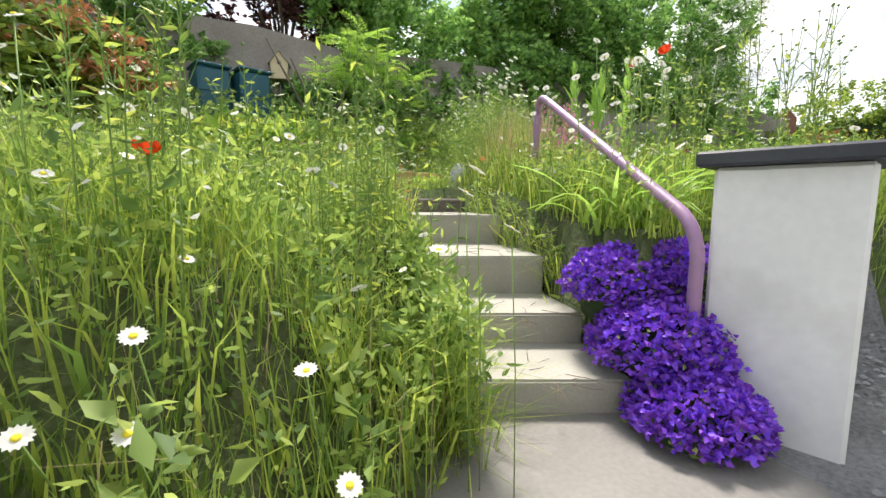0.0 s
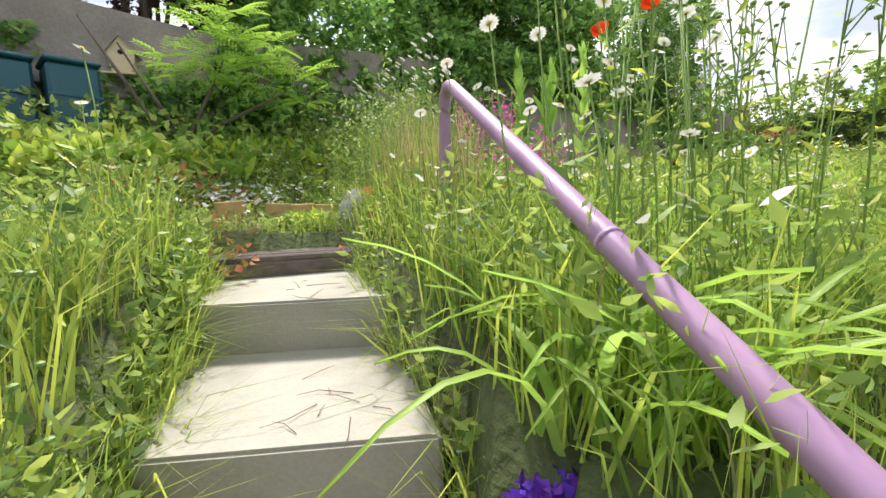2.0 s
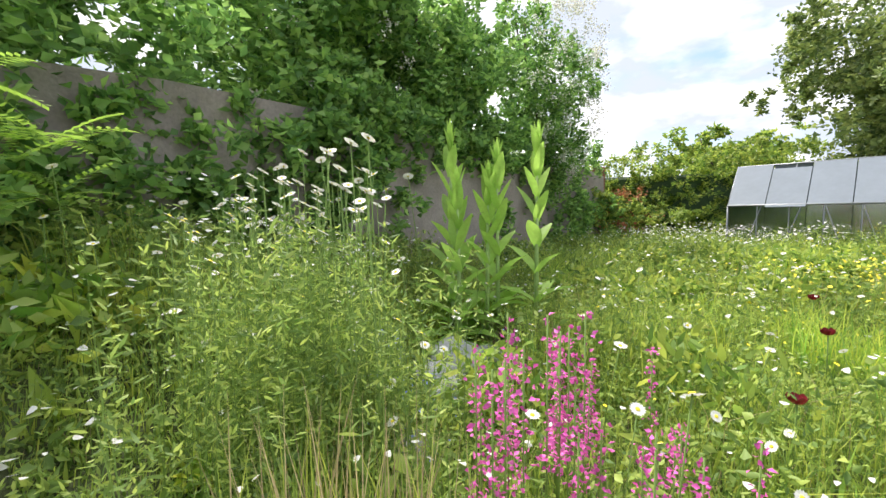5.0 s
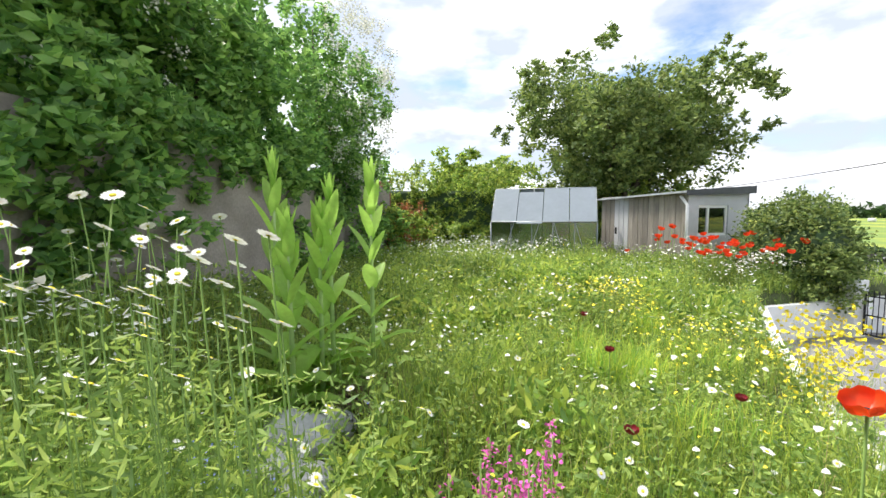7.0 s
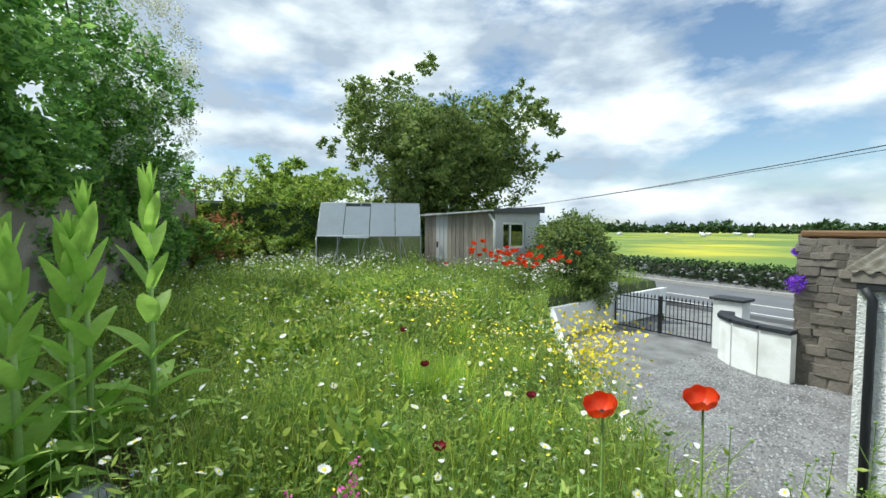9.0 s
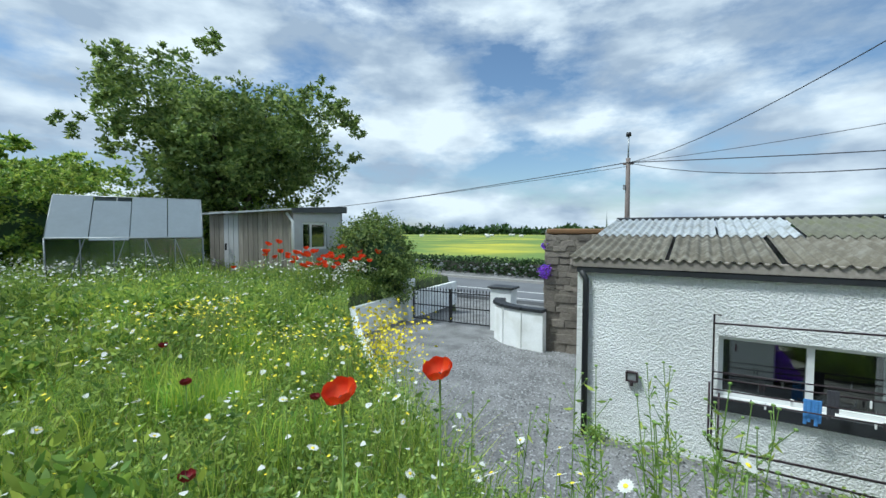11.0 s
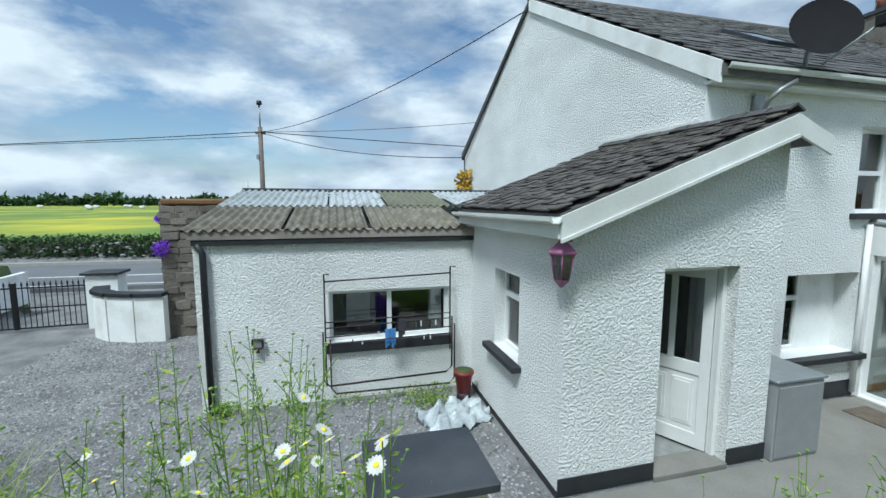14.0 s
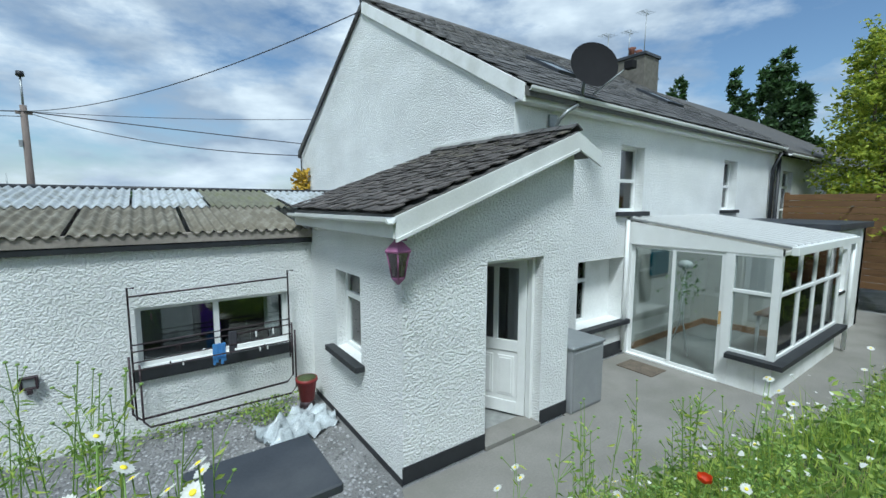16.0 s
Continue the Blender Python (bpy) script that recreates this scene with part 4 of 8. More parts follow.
def build_pillar():
    e = thing("wall_pillar", (0.95, 2.25, 0), "white painted masonry pillar with dark grey slate cap", "pillar")
    e.matrix_world = pose(0, 0, 0)
    bm = add_box(bmesh.new(), (0.66, 2.02, -0.05), (1.27, 2.5, 1.09), 0.015)
    part("wall_block", bm, M["smooth"], e)
    bm = add_box(bmesh.new(), (0.60, 1.96, 1.094), (1.32, 2.57, 1.155), 0.01)
    top = [v for v in bm.verts if v.co.z > 1.15]
    part("cap", bm, M["slatecap"], e, "dark grey cap slab")


build_pillar()


def build_handrail():
    e = thing("handrail", (1.2, 1.9, 0.3), "mauve painted tubular steel handrail beside the steps", "handrail")
    e.matrix_world = pose(0, 0, 0)
    low, bend, top, post = Vector((1.325, 1.99, 0.06)), Vector((1.335, 2.0, 0.845)), Vector((0.20, 0.45, 1.842)), Vector((0.115, 0.36, 0.92))

    def arc(p0, p1, p2, r, n=7):
        a, b = (p0 - p1).normalized(), (p2 - p1).normalized()
        s, t = p1 + a * r, p1 + b * r
        return [s.lerp(p1, k / n).lerp(p1.lerp(t, k / n), k / n) for k in range(n + 1)]
    lo, hi = arc(low, bend, top, 0.16, 10), arc(bend, top, post, 0.19, 12)
    tube("rail", [low] + lo + hi + [post], 0.0285, M["mauve"], e, 16)
    j = bend.lerp(top, 0.33)
    d = (top - bend).normalized() * 0.006
    tube("collar", [j - d, j + d], 0.0305, M["mauve"], e, 14)


build_handrail()

# gate walls, gate, stone wall, road


def build_gate_walls():
    e = thing("curved_gate_wall", (-3.5, 9.4, 0), "white curved gate wall with black coping", "wall")
    e.matrix_world = pose(0, 0, 0)
    P = [(-2.75, 8.98), (-3.25, 9.02), (-3.75, 9.2), (-4.12, 9.55), (-4.25, 10.0)]
    for k, ((ax, ay), (bx, by)) in enumerate(zip(P, P[1:])):
        d = Vector((bx - ax, by - ay, 0))
        n = Vector((d.y, -d.x, 0)).normalized() * 0.1
        a, b = Vector((ax, ay, -0.05)), Vector((bx, by, -0.05))
        prism("wall_segment", [a + n, b + n, b - n, a - n], (0, 0, 0.93), M["smooth"], e)
        a, b = Vector((ax, ay, 0.88)), Vector((bx, by, 0.88))
        prism("coping", [a + n * 1.35, b + n * 1.35, b - n * 1.35, a - n * 1.35], (0, 0, 0.07), M["black"], e)
    p = thing("gate_pier", (-4.35, 10.4, 0), "white square gate pier with flat black cap", "pier")
    box("pier", (-0.3, -0.2, -0.1), (0.3, 0.2, 1.14), M["smooth"], p, 0.01)
    box("cap", (-0.36, -0.26, 1.14), (0.36, 0.26, 1.2), M["black"], p, 0.008)
    q = thing("gate_post", (-7.35, 10.1, 0), "white square wall end post", "post")
    box("post", (-0.17, -0.17, -0.1), (0.17, 0.17, 1.25), M["smooth"], q, 0.01)
    w = thing("terrace_wall", (-7.4, 9, 0), "low white painted garden retaining wall", "wall")
    w.matrix_world = pose(0, 0, 0)
    for (ax, ay), (bx, by) in zip(EDGE[1:6], EDGE[2:7]):
        d = Vector((bx - ax, by - ay, 0))
        n = Vector((-d.y, d.x, 0)).normalized() * 0.14
        prism("wall_segment", [Vector((ax, ay, -0.1)), Vector((bx, by, -0.1)), Vector((bx, by, -0.1)) + n, Vector((ax, ay, -0.1)) + n], (0, 0, 0.86), M["smooth"], w)


build_gate_walls()


def build_gate():
    g = thing("driveway_gate", (-5.9, 10.2, 0), "black wrought iron driveway gate with pointed bars", "gate")
    g.matrix_world = pose(-7.15, 10.15, 0, rz=4)
    L = 2.48
    bm = bmesh.new()
    for z in (0.08, 0.5, 0.92):
        add_box(bm, (0, -0.012, z - 0.014), (L, 0.012, z + 0.014), 0)
    for x in (0, L / 2 - 0.02, L / 2 + 0.02, L):
        add_box(bm, (x - 0.016, -0.016, 0.05), (x + 0.016, 0.016, 1.02), 0)
    part("gate_frame", bm, M["iron"], g)
    n = 26
    first = None
    for k in range(n):
        x = L * (k + 0.5) / n
        if first is None:
            bm = add_tube(bmesh.new(), [(0, 0, 0.08), (0, 0, 0.96), (0, 0, 0.98), (0, 0, 1.06)], [0.009, 0.009, 0.02, 0.002], 6)
            b = part("bar", bm, M["iron"], g)
            first = b
        else:
            b = bpy.data.objects.new("bar", first.data)
            scene.collection.objects.link(b)
            b.parent = g
        b.location = (x, 0, 0)


build_gate()


def rubble(parent, o, ux, L, H, thick, seed, size=0.2, both=False):
    """A rubble wall face: uneven stones proud of a mortar core."""
    rnd = random.Random(seed)
    ux = Vector(ux).normalized()
    n = Vector((ux.y, -ux.x, 0))
    shapes = []
    for k in range(6):
        bm = bmesh.new()
        bmesh.ops.create_cube(bm, size=1)
        for v in bm.verts:
            v.co += Vector((rnd.uniform(-.1, .1), rnd.uniform(-.1, .1), rnd.uniform(-.12, .12)))
        bmesh.ops.bevel(bm, geom=bm.edges[:], offset=0.09, segments=1, affect="EDGES")
        me = bpy.data.meshes.new("stone")
        bm.to_mesh(me)
        bm.free()
        me.materials.append(M["stone"])
        shapes.append(me)
    rot = Matrix((ux, -n, Vector((0, 0, 1)))).transposed().to_4x4()
    z = 0.0
    while z < H - 0.02:
        h = rnd.uniform(0.45, 0.9) * size * (1.6 if z < 0.3 else 1)
        u = rnd.uniform(-0.1, 0)
        while u < L:
            w = rnd.uniform(0.7, 1.9) * size * (1.3 if z < 0.3 else 1)
            w = min(w, L - u + 0.04)
            if w > 0.04:
                ob = bpy.data.objects.new("stone", shapes[rnd.randrange(6)])
                scene.collection.objects.link(ob)
                ob.parent = parent
                p = Vector(o) + ux * (u + w / 2) + Vector((0, 0, z + h / 2)) + n * rnd.uniform(-0.02, 0.025)
                ob.matrix_local = Matrix.Translation(p) @ rot @ Matrix.Rotation(rnd.uniform(-.06, .06), 4, "Y") @ Matrix.Diagonal((w * 1.02, 0.16, h * 1.02, 1))
            u += w
        z += h


def build_stone_wall():
    e = thing("stone_wall", (-2.2, 9.2, 0), "old rubble stone wall with purple flowers rooted in it", "wall")
    e.matrix_world = pose(0, 0, 0)
    bm = add_box(bmesh.new(), (-2.72, 9.22, -0.1), (-0.9, 9.75, 2.62), 0.02)
    part("core", bm, M["mortar"], e)
    bm = add_box(bmesh.new(), (-2.78, 9.12, 2.62), (-0.85, 9.85, 2.74), 0.03)
    part("coping", bm, M["woodbrown"], e, "rusty brown coping")
    rubble(e, (-2.74, 9.2, 0), (1, 0, 0), 1.7, 2.62, 0.3, 4)
    rubble(e, (-2.74, 9.75, 0), (0, -1, 0), 0.55, 2.62, 0.3, 9)
    for x, y, z, r in ((-2.78, 9.1, 1.78, 0.17), (-2.8, 9.25, 2.35, 0.12)):
        t = thing("wall_aubrieta", (x, y, z), "tuft of purple flowers rooted in the stone wall", "flowering plant", "tufts on the stone wall")
        rng = np.random.default_rng(int(z * 10))
        d = rng.normal(0, 1, (420, 3))
        d /= np.linalg.norm(d, axis=1)[:, None]
        V, F = leaf_cloud(rng, d * r * rng.uniform(0.5, 1, (420, 1)), 0.045, 0.018)
        obj_from("blossom", V, F, M["purple"], t, kind="stuff")


build_stone_wall()


def build_road():
    r0, r1 = 16.6, 22.6
    prism("road", [(-300, r0 + 14, -0.5), (-300, r1 + 14, -0.5), (-16, r1 + 0.9, -0.5), (40, r1 - 1.5, -0.5), (300, r1 - 14, -0.5), (300, r0 - 14, -0.5), (40, r0 - 1.5, -0.5), (-16, r0 + 0.9, -0.5)][::-1], (0, 0, 0.18), M["asphalt"])
    tagged(bpy.data.objects["road"], "grey asphalt country road with white edge line", "road", kind="structure")
    for nm, y, w, z, m, lab in (("kerb", r1, 0.3, 0.14, "kerb", "pale concrete kerb along the road"), ("edge_line", r1 - 3.6, 0.12, 0.004, "roadpaint", "white painted line on the road"), ("edge_line", r0 + 0.4, 0.1, 0.004, "roadpaint", "white painted line on the road")):
        sl = -2.4 / 56
        x0, x1 = -120, 60
        f = lambda x: y + 0.9 + sl * (x + 16)
        prism(nm, [(x0, f(x0), -0.33), (x1, f(x1), -0.33), (x1, f(x1) + w, -0.33), (x0, f(x0) + w, -0.33)], (0, 0, 0.014 + z), M[m])
        tagged(bpy.data.objects[nm] if nm == "kerb" else bpy.context.scene.objects[-1], lab, "kerb" if nm == "kerb" else "road marking", kind="structure")


build_road()

# ---- conservatory and the small extension ----


def build_conservatory():
    e = thing("conservatory", (7.4, 1.75, 0), "white framed glazed conservatory with low rendered wall and dark sill", "conservatory")
    e.matrix_world = pose(0, 0, 0)
    x0, x1, y0, y1 = 7.4, 10.6, 1.75, HY
    zs, zn = 2.08, 2.38
    box("dwarf_wall", (x0, y0, 0), (x1, y0 + 0.2, 0.46), M["smooth"], e, 0.01)
    box("dwarf_wall", (x0, y0 + 0.2, 0), (x0 + 0.2, 2.30, 0.46), M["smooth"], e, 0.01)
    prism("window_sill", [(x0 - 0.14, y0 - 0.14, 0.462), (x1 + 0.05, y0 - 0.14, 0.462), (x1 + 0.05, y0 + 0.2, 0.462), (x0 + 0.2, y0 + 0.2, 0.462), (x0 + 0.2, 2.30, 0.462), (x0 - 0.14, 2.30, 0.462)], (0, 0, 0.07), M["black"], e, "black painted sill")
    f = lambda y: zs + (zn - zs) * (y - y0) / (y1 - y0)
    # west side: posts, top rail, sliding doors, side light
    for ya, yb in ((y0, y0 + 0.09), (2.30, 2.42), (y1 - 0.07, y1)):
        prism("post", [(x0, ya, 0.53 if ya < 2 else 0.02), (x0, yb, 0.53 if ya < 2 else 0.02), (x0, yb, f(yb)), (x0, ya, f(ya))], (0.09, 0, 0), M["pvc"], e)
    prism("top_rail", [(x0 - 0.006, y0, 1.99), (x0 - 0.006, y1, 1.99), (x0 - 0.006, y1, f(y1)), (x0 - 0.006, y0, f(y0))], (0.085, 0, 0), M["pvc"], e)
    for k, (ya, yb, dx) in enumerate(((2.42, 3.18, 0.012), (3.14, y1 - 0.07, 0.05))):
        d = new("sliding_door")
        d.parent = e
        tagged(d, "white framed sliding glass door")
        bm = bmesh.new()
        for lo, hi in (((x0 + dx, ya, 0.03), (x0 + dx + 0.035, ya + 0.05, 1.99)), ((x0 + dx, yb - 0.05, 0.03), (x0 + dx + 0.035, yb, 1.99)), ((x0 + dx, ya + 0.05, 0.03), (x0 + dx + 0.035, yb - 0.05, 0.10)), ((x0 + dx, ya + 0.05, 1.93), (x0 + dx + 0.035, yb - 0.05, 1.99))):
            add_box(bm, lo, hi, 0.003)
        part("door_frame", bm, M["pvc"], d)
        g = box("pane", (x0 + dx + 0.014, ya + 0.05, 0.10), (x0 + dx + 0.02, yb - 0.05, 1.93), M["glass"], d, 0)
        g.visible_shadow = False
        if k == 0:
            box("door_handle", (x0 + dx - 0.02, ya + 0.01, 0.9), (x0 + dx, ya + 0.04, 1.1), M["brick"], d, 0.004, "brass coloured handle")
    box("door_track", (x0 - 0.03, 2.42, 0.02), (x0 + 0.1, y1 - 0.07, 0.05), M["pvc"], e)
    for z in (0.53, 1.42, 1.95):
        box("rail", (x0 + 0.004, y0 + 0.09, z), (x0 + 0.07, 2.30, z + 0.05), M["pvc"], e)
    for z0, z1 in ((0.58, 1.42), (1.47, 1.95)):
        g = box("pane", (x0 + 0.03, y0 + 0.09, z0), (x0 + 0.036, 2.30, z1), M["glass"], e, 0)
        g.visible_shadow = False
    # south side
    xs = [x0 + 0.09, 8.35, 9.1, 9.85, x1]
    for x in xs[1:]:
        box("post", (x - 0.06, y0 + 0.01, 0.53), (x, y0 + 0.07, 2.04), M["pvc"], e)
    for z in (0.53, 1.42, 1.99):
        box("rail", (x0 + 0.09, y0 + 0.004, z), (x1, y0 + 0.075, z + 0.05), M["pvc"], e)
    for a, b in zip(xs, xs[1:]):
        for z0, z1 in ((0.58, 1.42), (1.47, 1.99)):
            g = box("pane", (a, y0 + 0.03, z0), (b - 0.06, y0 + 0.036, z1), M["glass"], e, 0)
            g.visible_shadow = False
    # roof sheet with its glazing bars
    prism("roof", [(x0 - 0.05, y0 - 0.12, zs + 0.02), (x1 + 0.05, y0 - 0.12, zs + 0.02), (x1 + 0.05, y1, zn + 0.04), (x0 - 0.05, y1, zn + 0.04)], (0, 0, 0.02), M["consroof"], e, "frosted polycarbonate roof").visible_shadow = False
    for k in range(12):
        x = x0 + 0.0 + k * 0.29
        prism("glazing_bar", [(x, y0 - 0.13, zs + 0.045), (x + 0.04, y0 - 0.13, zs + 0.045), (x + 0.04, y1, zn + 0.065), (x, y1, zn + 0.065)], (0, 0, 0.03), M["pvc"], e)
    box("eaves_beam", (x0 - 0.06, y0 - 0.18, zs - 0.06), (x1 + 0.06, y0 - 0.10, zs + 0.05), M["pvc"], e)
    tube("downpipe", [(x1 + 0.12, y0 - 0.1, 0.05), (x1 + 0.12, y0 - 0.1, 2.05)], 0.035, M["pvc"], e)
    # inside
    box("interior_floor", (x0 + 0.1, y0 + 0.2, 0.0), (x1, y1, 0.03), M["tilefloor"], e)
    box("interior_wall", (x0 + 0.1, y1 - 0.03, 0.03), (x1, y1 - 0.01, 2.3), M["room"], e)
    box("interior_wall", (x1 - 0.05, y0 + 0.2, 0.03), (x1, y1 - 0.03, 2.2), M["room"], e)
    box("skirting", (x0 + 0.1, y1 - 0.05, 0.03), (x1 - 0.05, y1 - 0.032, 0.16), M["skirt"], e)
    box("skirting", (x1 - 0.08, y0 + 0.2, 0.03), (x1 - 0.052, y1 - 0.05, 0.16), M["skirt"], e)
    box("inner_window", (x1 - 0.08, 2.6, 0.85), (x1 - 0.052, 3.2, 1.8), M["curtain"], e, 0.01, "net curtained window")
    box("picture", (8.1, y1 - 0.07, 1.35), (8.75, y1 - 0.04, 1.85), M["bin"], e, 0.01, "blue framed picture")
    # extension beyond
    x = thing("extension", (11.9, 2.9, 0), "small white rendered flat-roofed extension", "extension")
    x.matrix_world = pose(0, 0, 0)
    wall_with_holes("wall", (10.8, 1.95, 0), (1, 0, 0), 2.6, 2.2, 0.2, [(0.5, 1.2, 0.95, 1.8)], M["smooth"], x)
    wall_with_holes("side_wall", (13.4, 1.95, 0), (0, 1, 0), 2.0, 2.2, 0.2, [], M["smooth"], x)
    window_unit(x, (11.3, 2.03, 0.95), (1, 0, 0), 0.7, 0.85, [(0, 1, 0, 1)], sill=(0.05, 0.1, 0.06))
    # backing coloured near-black for the shade inside the extension
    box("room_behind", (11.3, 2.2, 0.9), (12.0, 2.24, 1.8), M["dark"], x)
    box("roof", (10.7, 1.85, 2.2), (13.5, HY, 2.32), M["slatecap"], x)
    # a plant stand and table inside
    st = thing("plant_stand", (8.15, 3.3, 0.03), "tall white stand with trailing plant inside the conservatory", "plant stand")
    for a in range(3):
        tube("leg", [(0.2 * math.cos(a * 2.1), 0.2 * math.sin(a * 2.1), 0), (0.03 * math.cos(a * 2.1), 0.03 * math.sin(a * 2.1), 0.6), (0, 0, 1.55)], 0.012, M["pvc"], st, 6)
    rng = np.random.default_rng(8)
    V, F = leaf_cloud(rng, rng.normal(0, 1, (160, 3)) * (0.13, 0.13, 0.2) + (0, 0, 1.25), 0.05, 0.025)
    obj_from("foliage", V, F, M["leafdark"], st)
    bm = bmesh.new()
    bmesh.ops.create_uvsphere(bm, u_segments=12, v_segments=8, radius=0.12, matrix=Matrix.Translation((0, 0, 1.6)) @ Matrix.Diagonal((1, 1, 0.7, 1)))
    part("basket", bm, M["pvc"], st, smooth=True)
    tb = thing("console_table", (9.6, 2.3, 0.03), "brown timber table with white turned lamp legs", "table")
    box("tabletop", (-0.5, -0.25, 0.72), (0.5, 0.25, 0.76), M["woodbrown"], tb)
    for sx in (-0.42, 0.42):
        for sy in (-0.2, 0.2):
            tube("leg", [(sx, sy, 0), (sx, sy, 0.3), (sx, sy, 0.35), (sx, sy, 0.72)], [0.02, 0.02, 0.035, 0.02], M["pvc"], tb, 8)


build_conservatory()

# ---- small things on and by the house ----


def build_lantern():
    e = thing("wall_lantern", (2.28, 3.04, 2.0), "plum painted hexagonal wall lantern under the porch eaves", "lantern")
    n = 6

    def ring(r, z):
        return [(r * math.cos(2 * math.pi * k / n), r * math.sin(2 * math.pi * k / n), z) for k in range(n)]

    def frustum(name, levels, m, parent=e):
        bm = bmesh.new()
        rs = [[bm.verts.new(p) for p in ring(r, z)] for r, z in levels]
        for a, b in zip(rs, rs[1:]):
            for k in range(n):
                bm.faces.new((a[k], a[(k + 1) % n], b[(k + 1) % n], b[k]))
        bm.faces.new(rs[0][::-1])
        bm.faces.new(rs[-1])
        return part(name, bm, m, parent)
    frustum("base", [(0.012, -0.02), (0.03, 0.0), (0.06, 0.03), (0.065, 0.045)], M["plum"])
    frustum("shade", [(0.125, 0.265), (0.13, 0.28), (0.075, 0.33), (0.04, 0.36), (0.03, 0.40), (0.012, 0.42)], M["plum"])
    for k in range(n):
        a = 2 * math.pi * k / n
        tube("bar", [(0.062 * math.cos(a), 0.062 * math.sin(a), 0.04), (0.112 * math.cos(a), 0.112 * math.sin(a), 0.27)], 0.006, M["plum"], e, 5)
        b = 2 * math.pi * (k + 1) / n
        bm = bmesh.new()
        vs = [bm.verts.new(p) for p in ((0.058 * math.cos(a), 0.058 * math.sin(a), 0.045), (0.058 * math.cos(b), 0.058 * math.sin(b), 0.045), (0.106 * math.cos(b), 0.106 * math.sin(b), 0.265), (0.106 * math.cos(a), 0.106 * math.sin(a), 0.265))]
        bm.faces.new(vs)
        part("pane", bm, M["lampglass"], e)
    frustum("bulb", [(0.012, 0.06), (0.03, 0.1), (0.03, 0.14), (0.012, 0.18)], M["pvc"])
    box("bracket", (0.04, -0.02, 0.36), (0.08, 0.10, 0.5), M["plum"], e)


build_lantern()


def build_rack():
    e = thing("drying_rack", (0.3, 5.5, 0.15), "dark rusty folding clothes rack hung on the outbuilding wall", "drying rack")
    e.matrix_world = pose(0, 0, 0)
    x0, x1, y = 0.31, 2.0, 5.50

    def rod(name, pts, r=0.011, m="rack"):
        tube(name, pts, r, M[m], e, 6)
    rod("post", [(x0, y, 0.25), (x0, y, 1.76), (x0 + 0.06, y - 0.05, 1.76)])
    rod("post", [(x1, y, 0.62), (x1, y, 1.80), (x1 + 0.06, y - 0.05, 1.80)])
    rod("rod", [(x0, y - 0.01, 1.66), (x1, y - 0.01, 1.71)])
    rod("frame", [(x0 - 0.03, y - 0.03, 1.0), (x0 - 0.03, y - 0.03, 0.34), (x0 + 0.04, y - 0.03, 0.26), (x1 - 0.06, y - 0.03, 0.30), (x1 + 0.02, y - 0.03, 0.38), (x1 + 0.02, y - 0.03, 1.1)], 0.013)
    rod("frame", [(x0 + 0.06, y - 0.06, 0.9), (x0 + 0.06, y - 0.06, 0.24), (x0 + 0.12, y - 0.06, 0.16), (x1 - 0.02, y - 0.06, 0.14), (x1 + 0.05, y - 0.06, 0.22), (x1 + 0.05, y - 0.06, 1.0)], 0.012)
    for z, dy in ((1.05, -0.04), (0.94, -0.08), (0.86, -0.12), (1.12, -0.02)):
        rod("rod", [(x0, y + dy, z), (x1, y + dy, z + 0.03)], 0.008)
    rnd = random.Random(4)
    for k in range(14):
        x = rnd.uniform(x0 + 0.1, x1 - 0.1)
        z = rnd.choice([1.05, 0.94, 0.86, 1.44, 1.66, 0.52])
        p = thing("clothes_peg", (x, y - 0.07, z - 0.05), "small pale clothes peg clipped to the rack", "clothes peg", "pegs on the rack")
        box("peg", (-0.008, -0.008, 0), (0.008, 0.008, 0.075), M[rnd.choice(["pvc", "pvc", "rack"])], p, 0.003)
    bm = bmesh.new()
    for k in range(5):
        add_box(bm, (k * 0.028, -0.01 - 0.008 * (k % 2), -0.24 + 0.03 * (k % 3)), (k * 0.028 + 0.03, 0.006 - 0.008 * (k % 2), 0.02), 0.005)
    c = thing("cloth", (1.08, 5.42, 0.98), "bright blue cloth hanging folded over the rack", "cloth")
    part("cloth_folds", bm, M["blue"], c)
    bm = bmesh.new()
    for k in range(3):
        add_box(bm, (k * 0.03, -0.01, -0.2 + 0.04 * k), (k * 0.03 + 0.03, 0.006, 0.1), 0.005)
    c = thing("cloth", (1.26, 5.43, 1.02), "dark grey cloth hanging beside the blue one", "cloth")
    part("cloth_folds", bm, M["cloth"], c)


build_rack()


